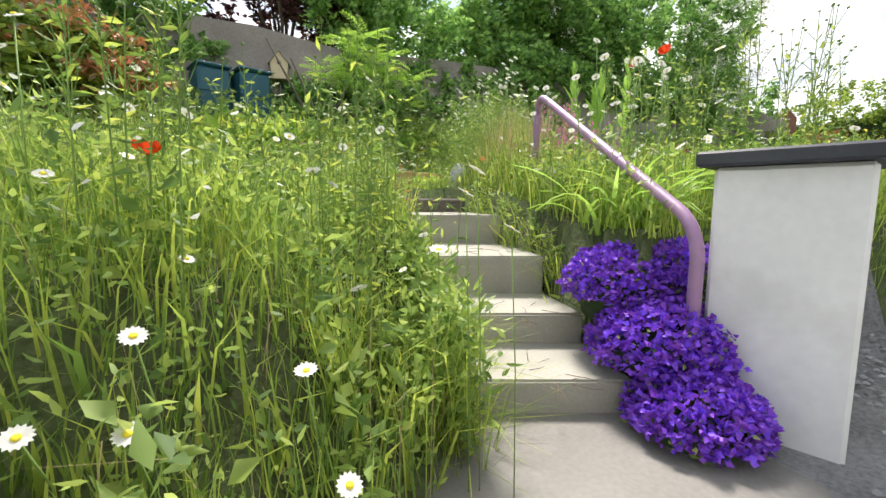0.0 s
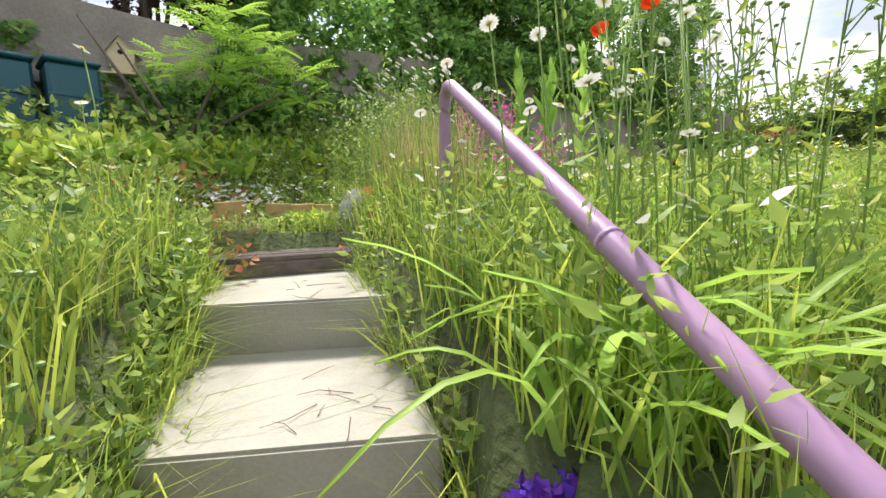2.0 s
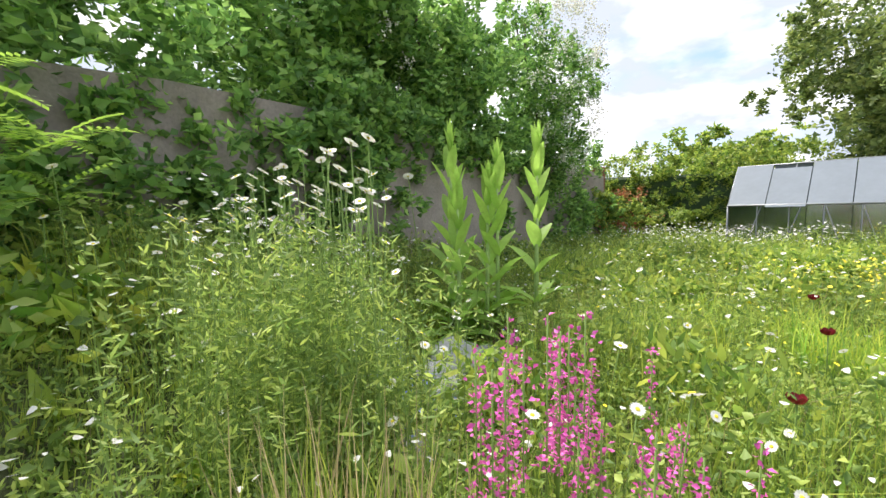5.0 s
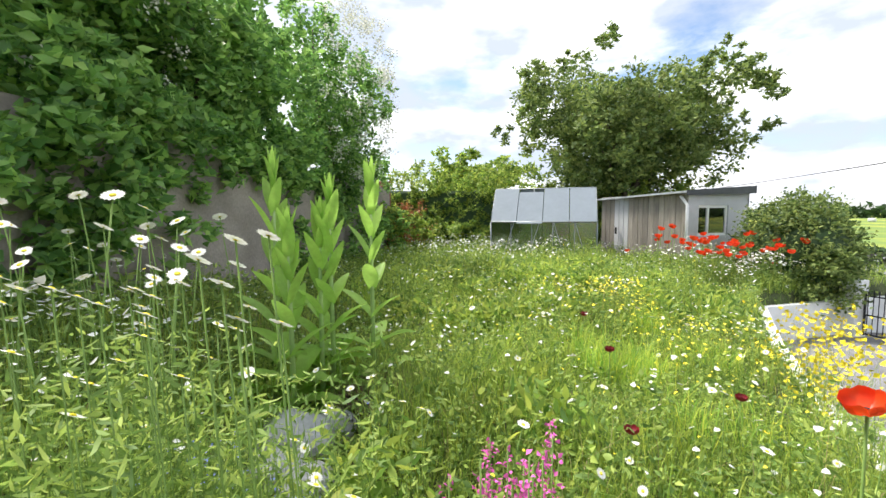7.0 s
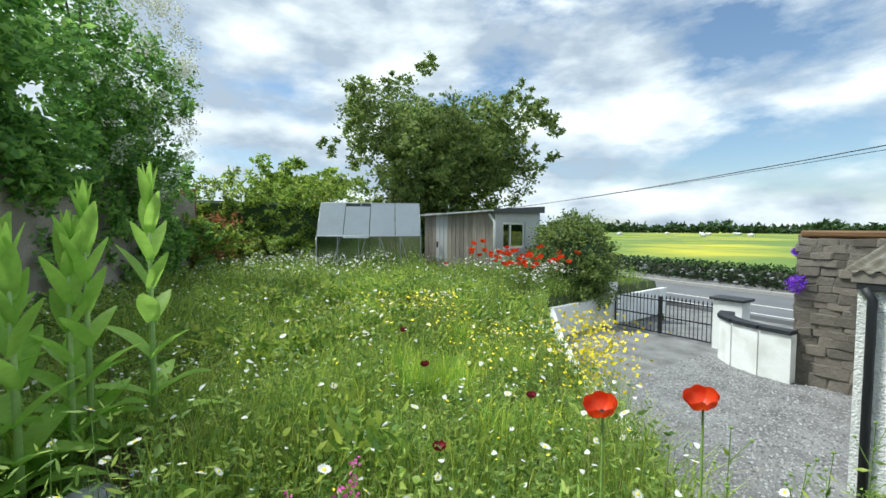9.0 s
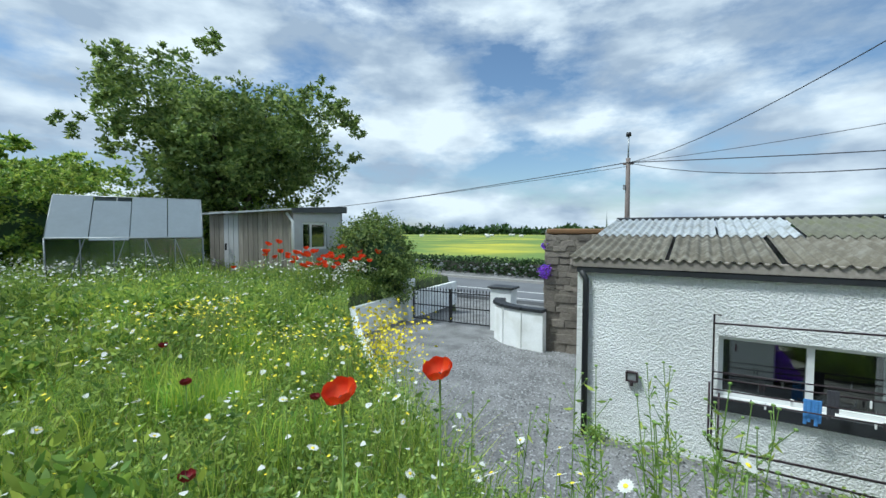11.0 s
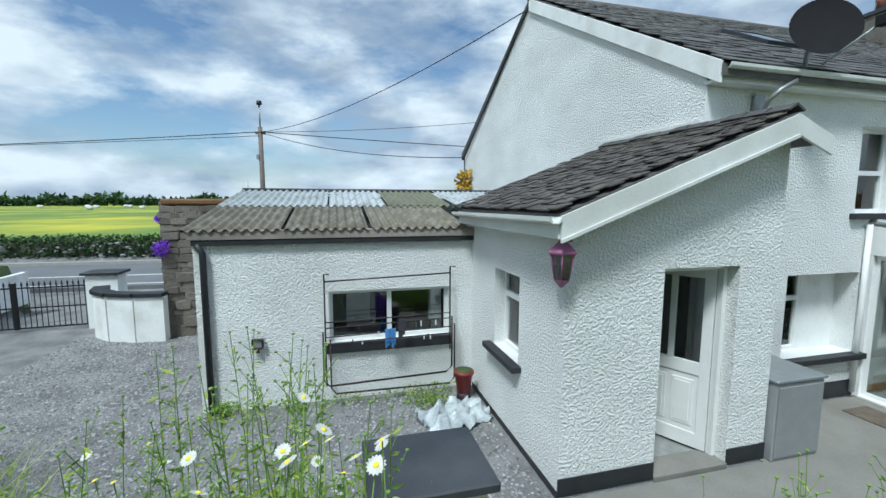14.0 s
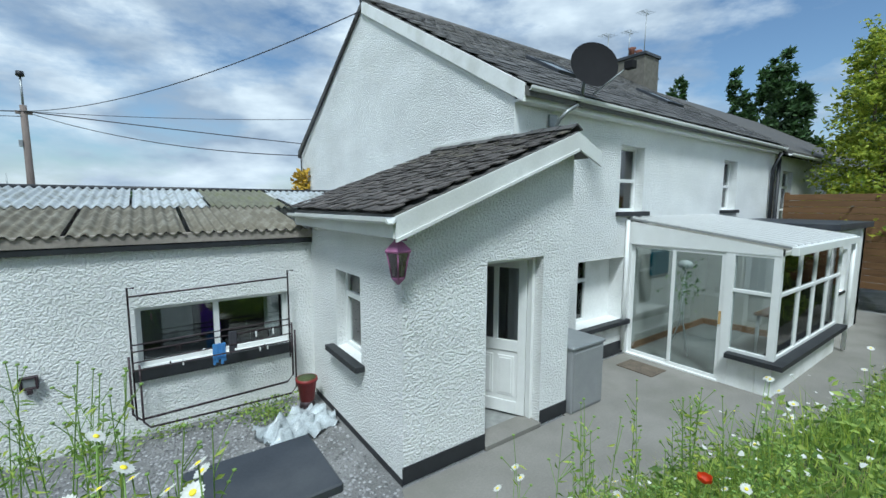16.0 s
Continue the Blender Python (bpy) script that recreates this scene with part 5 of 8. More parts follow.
def build_small():
    e = thing("wall_floodlight", (-0.53, 5.6, 0.87), "small grey square outdoor floodlight on white wall", "floodlight")
    bm = bmesh.new()
    for lo, hi in (((-0.07, -0.05, -0.06), (-0.05, 0, 0.07)), ((0.05, -0.05, -0.06), (0.07, 0, 0.07)), ((-0.05, -0.05, 0.05), (0.05, 0, 0.07)), ((-0.05, -0.05, -0.06), (0.05, 0, -0.04))):
        add_box(bm, lo, hi, 0.003)
    part("housing", bm, M["rack"], e)
    box("lens", (-0.05, -0.035, -0.04), (0.05, -0.02, 0.05), M["galv"], e)
    box("sensor", (-0.02, -0.05, -0.11), (0.02, -0.01, -0.06), M["rack"], e)
    e = thing("plant_pot", (2.12, 5.22, 0.0), "dark red plastic plant pot in the wall corner", "plant pot")
    tube("pot", [(0, 0, 0.1), (0, 0, 0.36), (0, 0, 0.36), (0, 0, 0.40)], [0.09, 0.125, 0.14, 0.14], M["red"], e, 16)
    tube("soil", [(0, 0, 0.38), (0, 0, 0.403)], [0.12, 0.12], M["soil"], e, 16)
    tube("stand", [(0, 0, 0.0), (0, 0, 0.1)], [0.1, 0.09], M["rack"], e, 12)
    # crumpled sheet of plastic
    n = 26
    V, F = [], []
    for j in range(n):
        for i in range(n):
            u, v = i / (n - 1) - 0.5, j / (n - 1) - 0.5
            p = Vector((u * 7, v * 7, 1.3))
            V.append((u * 0.85 + 0.06 * noise.noise(p), v * 0.6 + 0.06 * noise.noise(p + Vector((5, 0, 0))), 0.10 + 0.13 * noise.noise(p * 1.1) + 0.05 * noise.noise(p * 3) - 0.15 * (u * u + v * v)))
    for j in range(n - 1):
        for i in range(n - 1):
            F.append((j * n + i, j * n + i + 1, (j + 1) * n + i + 1, (j + 1) * n + i))
    V = [(a, b, max(0.012, c)) for a, b, c in V]
    ob = obj_from("plastic_sheet", V, F, M["plastic"])
    ob.matrix_world = pose(1.85, 4.72, 0.0, rz=20)
    tagged(ob, "crumpled clear plastic sheeting lying on gravel", "plastic sheet")
    e = thing("utility_cabinet", (4.98, 3.32, 0.02), "grey metal utility cabinet against the house wall", "cabinet")
    box("body", (-0.22, -0.28, 0), (0.42, 0.42, 0.84), M["cabinet"], e, 0.012)
    box("lid", (-0.24, -0.30, 0.842), (0.44, 0.44, 0.88), M["galv"], e, 0.01)
    box("door", (-0.20, -0.292, 0.04), (0.40, -0.282, 0.80), M["cabinet"], e, 0.004)
    tube("flue", [(0.0, 0.1, 0.88), (0.0, 0.1, 0.99)], 0.05, M["galv"], e, 10)
    e = thing("doormat", (6.95, 3.35, 0.02), "brown coir doormat before the sliding doors", "doormat")
    box("mat", (-0.22, -0.3, 0), (0.22, 0.3, 0.015), M["bark"], e, 0.005)
    # satellite dish on a bent arm
    e = thing("satellite_dish", (5.95, 3.6, 4.75), "large dark mesh satellite dish on a bent wall arm", "satellite dish")
    e.matrix_world = pose(0, 0, 0)
    c = Vector((5.66, 3.55, 4.58))
    face = Matrix.Translation(c) @ Vector((-0.50, -0.80, 0.28)).to_track_quat("Z", "Y").to_matrix().to_4x4()
    V, F, R, S = [], [], 6, 28
    for i in range(R + 1):
        r = 0.335 * i / R
        for k in range(S):
            a = 2 * math.pi * k / S
            V.append(face @ Vector((r * math.cos(a) + (0.0001 if i == 0 else 0), r * math.sin(a), 0.35 * r * r - 0.03)))
    for i in range(R):
        for k in range(S):
            F.append((i * S + k, i * S + (k + 1) % S, (i + 1) * S + (k + 1) % S, (i + 1) * S + k))
    obj_from("reflector", V, F, M["dish"], e, smooth=True)
    tube("arm", [(5.28, 3.93, 3.62), (5.28, 3.80, 3.84), (5.30, 3.70, 3.93), (5.55, 3.72, 4.05), (5.64, 3.72, 4.15), (5.66, 3.68, 4.58)], 0.026, M["galv"], e, 8)
    tube("feed_arm", [c + Vector((0, 0, -0.4)), c + Vector((0.15, -0.42, -0.1))], 0.012, M["galv"], e, 6)
    box("feed_horn", c + Vector((0.1, -0.5, -0.14)), c + Vector((0.2, -0.38, -0.04)), M["dish"], e)
    box("wall_bracket", (5.2, 3.90, 3.72), (5.36, 3.94, 3.92), M["galv"], e)
    e = thing("satellite_dish", (15.2, 7.9, 7.2), "small grey satellite dish on the chimney", "satellite dish")
    tube("reflector", [(0, 0, 0), (0.02, -0.05, 0.02)], [0.28, 0.3], M["galv"], e, 16)
    for (x, y, z, h) in ((13.9, 8.9, 6.7, 1.8), (15.0, 8.2, 7.6, 1.7), (14.7, 8.6, 7.6, 1.1)):
        e = thing("aerial", (x, y, z), "thin grey television aerial mast above the roof", "aerial", "aerials on the roofs")
        tube("mast", [(0, 0, 0), (0.05, 0, h)], 0.016, M["galv"], e, 6)
        tube("boom", [(-0.3, 0, h - 0.1), (0.35, 0.1, h - 0.02)], 0.01, M["galv"], e, 5)
        for k in range(5):
            u = -0.28 + k * 0.14
            tube("rod", [(u, -0.18, h - 0.08 + u * 0.1), (u, 0.2, h - 0.08 + u * 0.1)], 0.006, M["galv"], e, 4)
    # lichen-like yellow creeper at the gable's corner
    rng = np.random.default_rng(12)
    V, F = leaf_cloud(rng, np.stack([rng.uniform(4.3, 4.52, 260), rng.uniform(12.2, 13.1, 260), rng.uniform(2.9, 3.6, 260)], 1), 0.13, 0.06)
    ob = obj_from("wall_creeper", V, F, M["lichen"])
    tagged(ob, "yellow-orange creeper at the foot of the gable", "creeper", kind="stuff")


build_small()

# ---- pole and wires ----


def sag(a, b, drop, n=14):
    a, b = Vector(a), Vector(b)
    return [a.lerp(b, k / n) - Vector((0, 0, drop * 4 * (k / n) * (1 - k / n))) for k in range(n + 1)]


def build_pole():
    e = thing("utility_pole", (-3.2, 24, -0.3), "dark weathered timber utility pole with metal top", "pole")
    tube("pole", [(0, 0, 0), (0, 0, 6.85)], [0.15, 0.11], M["pole"], e, 10)
    tube("mast", [(0, 0, 6.85), (0, 0, 7.95)], 0.04, M["galv"], e, 8)
    tube("cap", [(0, 0, 7.95), (0, 0, 8.0), (0, 0, 8.18)], [0.05, 0.14, 0.12], M["iron"], e, 10)
    box("crossarm", (-0.25, -0.08, 6.5), (0.25, 0.08, 6.62), M["pole"], e)
    box("pole_fitting", (-0.22, -0.14, 5.2), (-0.1, 0.1, 5.45), M["galv"], e)
    top = (-3.2, 23.9, 6.3)
    lines = [((-90, 44, 7.0), top, 1.6, 0.022), ((-90, 43, 5.6), (-3.2, 23.9, 6.1), 1.0, 0.014), (top, (70, 20, 7.4), 1.2, 0.022), (top, (4.5, 8.6, 6.72), 0.5, 0.014),
             (top, (22, 14.5, 8.6), 0.7, 0.012), (top, (4.5, 13.0, 4.1), 0.35, 0.014)]
    for k, (a, b, d, r) in enumerate(lines):
        ob = tube("overhead_wire", sag(a, b, d, 20), r, M["wire"], None, 4)
        tagged(ob, "thin black overhead wire sagging between poles", "wire", "overhead wires")
    e = thing("pylon", (-60, 330, 0), "distant grey pylon on the horizon", "pylon")
    tube("mast", [(0, 0, 0), (0, 0, 18)], [0.8, 0.15], M["galv"], e, 4)


build_pole()

# ---- greenhouse and shed ----


def build_greenhouse():
    a = math.degrees(math.atan2(2.75, 1.35))
    e = thing("greenhouse", (-13.35, 3.75, 1.25), "aluminium greenhouse with glass walls and pale sheet roof", "greenhouse", rz=a)
    L, W, he, hr = 3.06, 1.9, 1.25, 2.28
    y0 = -W / 2 - 0.3
    y1 = y0 + W
    ym = (y0 + y1) / 2

    def bar(p, q, r=0.018, nm="bar"):
        tube(nm, [p, q], r, M["galv"], e, 4)
    for x in (0, L):
        for y in (y0, y1):
            bar((x, y, 0), (x, y, he))
        bar((x, y0, he), (x, ym, hr))
        bar((x, y1, he), (x, ym, hr))
        bar((x, y0, he), (x, y1, he))
    for k in range(1, 5):
        x = L * k / 5
        for y in (y0, y1):
            bar((x, y, 0), (x, y, he), 0.012)
        bar((x, y0, he), (x, ym, hr), 0.012)
    for x in (0.35, 1.1, 2.2, 2.8):
        bar((x, y0, 0.1), (x + 0.35 * (1 if x < 2 else -1), y0, he), 0.01, "brace")
    for y, z in ((y0, he), (y1, he), (ym, hr), (y0, 0.03), (y1, 0.03)):
        bar((0, y, z), (L, y, z), 0.022, "rail")
    for k in range(4):
        x0, x1 = L * k / 4 + 0.01, L * (k + 1) / 4 - 0.01
        lo = 0.06 if k == 1 else 0.0
        n = Vector((0, 0, 0.012))
        p = [(x0, y0 - lo, he + 0.01 - lo * 1.1), (x1, y0 - lo, he + 0.01 - lo * 1.1), (x1, ym, hr + 0.01), (x0, ym, hr + 0.01)]
        if k == 1:
            p[2] = (x1, ym - 0.12, hr - 0.12)
            p[3] = (x0, ym - 0.12, hr - 0.12)
        prism("roof_panel", p, n, M["ghroof"], e)
        prism("roof_panel", [(x0, y1, he + 0.01), (x1, y1, he + 0.01), (x1, ym, hr + 0.01), (x0, ym, hr + 0.01)], n, M["ghroof"], e)
        for y in (y0 + 0.02, y1 - 0.02):
            g = box("pane", (x0, y - 0.002, 0.05), (x1, y + 0.002, he - 0.02), M["ghglass"], e, 0)
            g.visible_shadow = False
    for x in (0.01, L - 0.01):
        g = prism("pane", [(x, y0, 0.05), (x, y1, 0.05), (x, y1, he), (x, ym, hr), (x, y0, he)], (0.004, 0, 0), M["ghglass"], e)
        g.visible_shadow = False


build_greenhouse()


def build_shed():
    c = Vector((-9.9, 8.0, 1.1))
    e = thing("garden_shed", c, "grey painted garden shed with weathered timber lean-to", "shed")
    e.matrix_world = pose(0, 0, 0)
    u, v = Vector((-0.94, -0.34, 0)), Vector((-0.25, 0.97, 0)).normalized()
    H1, H2 = 2.18, 2.36
    wall_with_holes("front_wall", c, v, 2.7, 0, 0.15, [(0.45, 1.75, 1.0, 1.85)], M["shedpaint"], e, top=lambda s: H1 + (H2 - H1) * min(1, s / 2.7))
    window_unit(e, c + v * 0.45 + Vector((0, 0, 1.0)) + Vector((-v.y, v.x, 0)) * 0.04, v, 1.3, 0.85, [(0, 0.36, 0, 1), (0.36, 1, 0, 1)], frame_w=0.07)
    # near-black sheet added behind the glass as the shed's unlit inside
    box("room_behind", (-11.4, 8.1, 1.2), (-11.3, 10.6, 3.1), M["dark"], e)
    back = c + u * 2.8
    q = Vector((-v.y, v.x, 0))
    prism("side_wall", [c + v * 2.7, c + v * 2.7 + u * 2.8, c + v * 2.7 + u * 2.8 + Vector((0, 0, 2.2)), c + v * 2.7 + Vector((0, 0, H2))], -v * 0.1, M["shedpaint"], e)
    rnd = random.Random(7)
    n = 17
    for k in range(n):
        s0 = 2.8 * k / n
        b = 0.012 * rnd.random()
        p0 = c + u * s0 + Vector((u.y, -u.x, 0)) * -(0.0 + b)
        m = M["shedpaint"] if 11 <= k <= 13 else M["wood"]
        nm = "door_board" if 11 <= k <= 13 else "board"
        prism(nm, [p0, p0 + u * (2.8 / n - 0.012), p0 + u * (2.8 / n - 0.012) + Vector((0, 0, H1 - 0.02)), p0 + Vector((0, 0, H1 - 0.02))], v * 0.03, m, e)
    box("door_handle", (-11.95, 7.16, 2.1), (-11.9, 7.2, 2.3), M["iron"], e)
    tube("downpipe", [c + Vector((0.05, -0.05, 0)), c + Vector((0.05, -0.05, 1.85)), c + Vector((-0.15, -0.1, 2.1))], 0.04, M["pvc"], e)
    rl = [c + Vector((0.12, -0.15, H1 + 0.0)), c + v * 2.8 + Vector((0.12, 0, H2)), c + v * 2.8 + u * 3.0 + Vector((0, 0, 2.2)), c + u * 3.0 + Vector((0, -0.15, 2.06))]
    prism("roof", rl, (0, 0, 0.05), M["tin"], e)
    a, b = rl[0], rl[1]
    prism("fascia", [a + Vector((0.01, 0, -0.08)), b + Vector((0.01, 0, -0.16)), b + Vector((0.01, 0, 0.07)), a + Vector((0.01, 0, 0.06))], (0.03, 0.008, 0), M["slatecap"], e)


build_shed()


def build_back_wall():
    e = thing("boundary_wall", (-7, -2.6, 1), "old grey rendered boundary wall stained with damp", "wall", kind="structure")
    e.matrix_world = pose(0, 0, 0)
    a, b = Vector((3.5, -6.0, 0.8)), Vector((-16.2, 0.35, 0.8))
    d = (b - a).normalized()
    L = (b - a).length
    wall_with_holes("wall", a, d, L - 1.6, 2.95, -0.4, [], M["oldwall"], e, top=lambda s: 2.85 + 0.08 * math.sin(s * 0.9) + 0.05 * math.sin(s * 2.3))
    s = a + d * (L - 1.6)
    box("brick_end", (s.x - 1.6, s.y + 0.02, 0.8), (s.x, s.y + 0.42, 3.9), M["brickred"], e, 0.02, "red brick wall end")


build_back_wall()


def build_garden_things():
    e = thing("birdhouse", (0.30, -4.42, 2.92), "cream wooden birdhouse with round hole on the wall", "birdhouse")
    e.matrix_world = pose(0.30, -4.42, 2.92, rz=-28)
    bm = bmesh.new()
    add_prism(bm, [(-0.11, 0, 0), (0.11, 0, 0), (0.14, 0, 0.24), (0, 0, 0.42), (-0.14, 0, 0.24)], (0, -0.14, 0))
    part("body", bm, M["birdbox"], e)
    # flat disc on the uncut front; the hole's shade is painted near-black
    tube("entrance", [(0, 0.001, 0.24), (0, 0.006, 0.24)], 0.028, M["dark"], e, 12)
    box("shelf", (-0.19, -0.12, -0.03), (0.19, 0.08, -0.005), M["birdbox"], e)
    for s in (-1, 1):
        prism("roof_board", [(0, 0.03, 0.45), (s * 0.17, 0.03, 0.23), (s * 0.17, 0.03, 0.205), (0, 0.03, 0.425)], (0, -0.2, 0), M["wood"], e)
    tube("post", [(0.0, -0.1, -1.2), (0, -0.1, -0.03)], 0.03, M["wood"], e, 6)
    for x, y in ((0.80, -4.35), (1.32, -4.5)):
        b = thing("compost_bin", (x, y, 1.9), "dark blue-green plastic water butt by the wall", "water butt", "water butts by the wall")
        box("body", (-0.22, -0.25, 0), (0.22, 0.25, 0.94), M["bin"], b, 0.03)
        box("lid", (-0.24, -0.27, 0.945), (0.24, 0.27, 1.0), M["bin"], b, 0.02)
        for z in (0.3, 0.6):
            box("rib", (-0.228, 0.25, z), (0.228, 0.262, z + 0.03), M["bin"], b, 0.004)
    # edging bricks
    rnd = random.Random(2)
    for t in (0.0, 0.45, 0.66, 0.87):
        k = round(t * 5)
        x, y = 0.36 - 0.86 * t + (0.06 if k > 1 else 0), -1.66 + 0.30 * t
        b = thing("edging_brick", (x, y, float(land(x, y)) + 0.02), "buff brick set as bed edging among weeds", "brick", "edging bricks")
        b.matrix_world = pose(x, y, float(land(x, y)) + 0.07, rz=-17 + rnd.uniform(-8, 8), ry=rnd.uniform(-4, 4))
        box("brick_body", (-0.1, -0.05, -0.03), (0.1, 0.05, 0.085), M["brick"], b, 0.008)
    # upright pale stone
    bm = bmesh.new()
    bmesh.ops.create_icosphere(bm, subdivisions=3, radius=1)
    for v in bm.verts:
        p = v.co.copy()
        v.co = Vector((p.x * 0.14, p.y * 0.09, p.z * 0.26 - 0.06 * abs(p.x))) * (1 + 0.18 * noise.noise(p * 1.6))
    ob = part("garden_stone", bm, M["rock"])
    ob.matrix_world = pose(-0.30, -0.98, 1.15, rx=8, ry=-14, rz=-30)
    tagged(ob, "pale grey upright stone at the head of the steps", "stone")
    # rocks half sunk near the teasels
    for k, (x, y, s) in enumerate(((-2.75, -0.98, 0.26), (-2.45, -1.02, 0.18), (-2.95, -0.72, 0.17), (-2.3, -0.8, 0.15), (-1.5, -0.75, 0.14))):
        bm = bmesh.new()
        bmesh.ops.create_icosphere(bm, subdivisions=3, radius=s)
        for v in bm.verts:
            v.co *= 1 + 0.35 * noise.noise(v.co * 5 + Vector((k, 0, 0))) + 0.12 * noise.noise(v.co * 19)
            v.co.z *= 0.75
        ob = part("rock", bm, M["rock"])
        ob.matrix_world = pose(x, y, float(land(x, y)) + 0.05)
        tagged(ob, "rough grey rock half buried in weeds", "rock", "rocks in the bed")
    # a timber fence beyond the conservatory
    f = thing("timber_fence", (15, 2, 0), "brown horizontal board timber fence beyond the extension", "fence")
    f.matrix_world = pose(0, 0, 0)
    for k in range(14):
        z = 0.6 + k * 0.168
        t = 0.10 * math.sin(math.pi * 0.5)
        box("board", (15.0, -3, z), (15.03, 3.9, z + 0.16), M["woodbrown"], f, 0.004)
    for y in (-3, -1, 1, 3.8):
        box("post", (15.03, y, 0), (15.12, y + 0.1, 3.0), M["woodbrown"], f)
    # far house
    h = thing("distant_house", (16, -22, 0), "distant red brick house with pale roof", "house")
    h.matrix_world = pose(-2.2, -24, 0, rz=10)
    box("wall", (-4, 0, 0), (4, 6, 6.4), M["brickred"], h)
    prism("roof", [(-4.3, -0.4, 6.3), (-4.3, 6.4, 6.3), (-4.3, 3, 8.4)], (8.6, 0, 0), M["tin"], h)


build_garden_things()

# ---- trees and hedges ----


def crown(name, rng, blobs, n, length, width, material, parent=None, shell=0.55, label="", kind="", up=0.2):
    """Leaves gathered in clumps on the outer part of uneven blobs: (x, y, z, rx, ry, rz)."""
    blobs = np.asarray(blobs, float)
    vol = blobs[:, 3] * blobs[:, 4] * blobs[:, 5]
    pts = []
    for b, share in zip(blobs, vol ** 0.67 / (vol ** 0.67).sum()):
        m = max(8, int(n * share))
        k = max(6, m // 26)
        d = rng.normal(0, 1, (k, 3))
        d /= np.linalg.norm(d, axis=1)[:, None]
        r = rng.uniform(shell, 1.0, (k, 1)) ** 0.6 * rng.uniform(0.82, 1.12, (k, 1))
        c = d * r
        idx = rng.integers(0, k, m)
        p = c[idx] + rng.normal(0, 0.085, (m, 3))
        pts.append(b[:3] + p * b[3:6])
    V, F = leaf_cloud(rng, np.concatenate(pts), length, width, up)
    return obj_from(name, V, F, material, parent, label, kind)


def limb(rng, a, b, r0, r1, n=6, wob=0.08):
    a, b = np.array(a, float), np.array(b, float)
    L = np.linalg.norm(b - a)
    P = [a + (b - a) * t + rng.normal(0, wob * L * 0.25, 3) * math.sin(math.pi * t) for t in np.linspace(0, 1, n)]
    return [tuple(p) for p in P], list(np.linspace(r0, r1, n))


def tree(name, at, seed, height, blobs, leaves, length, width, material, label, trunk_r=0.2, category="tree", limbs=9, label_crown=""):
    rng = np.random.default_rng(seed)
    e = thing(name, at, label, category)
    fork = (0.1, 0.05, height * 0.32)
    P, R = limb(rng, (0, 0, -0.2), fork, trunk_r, trunk_r * 0.75)
    bm = add_tube(bmesh.new(), P, R, 8)
    bb = sorted(blobs, key=lambda b: -b[5])
    for k in range(limbs):
        b = bb[k % len(bb)]
        P, R = limb(rng, fork, (b[0] + rng.normal(0, b[3] * 0.35), b[1] + rng.normal(0, b[4] * 0.35), b[2] + b[5] * 0.3), trunk_r * 0.5, 0.02)
        add_tube(bm, P, R, 5)
    part("trunk", bm, M["bark"], e, smooth=True)
    crown("crown", rng, blobs, leaves, length, width, material, e)
    return e


def blobs_round(seed, n, cx, cy, cz, rx, ry, rz, s=0.5):
    rng = np.random.default_rng(seed)
    out = []
    for k in range(n):
        d = rng.normal(0, 1, 3)
        d /= np.linalg.norm(d)
        r = rng.uniform(0.35, 0.85)
        q = rng.uniform(0.7, 1.25) * s
        out.append((cx + d[0] * rx * r, cy + d[1] * ry * r, cz + d[2] * rz * r, rx * q, ry * q, rz * q * 0.85))
    return out


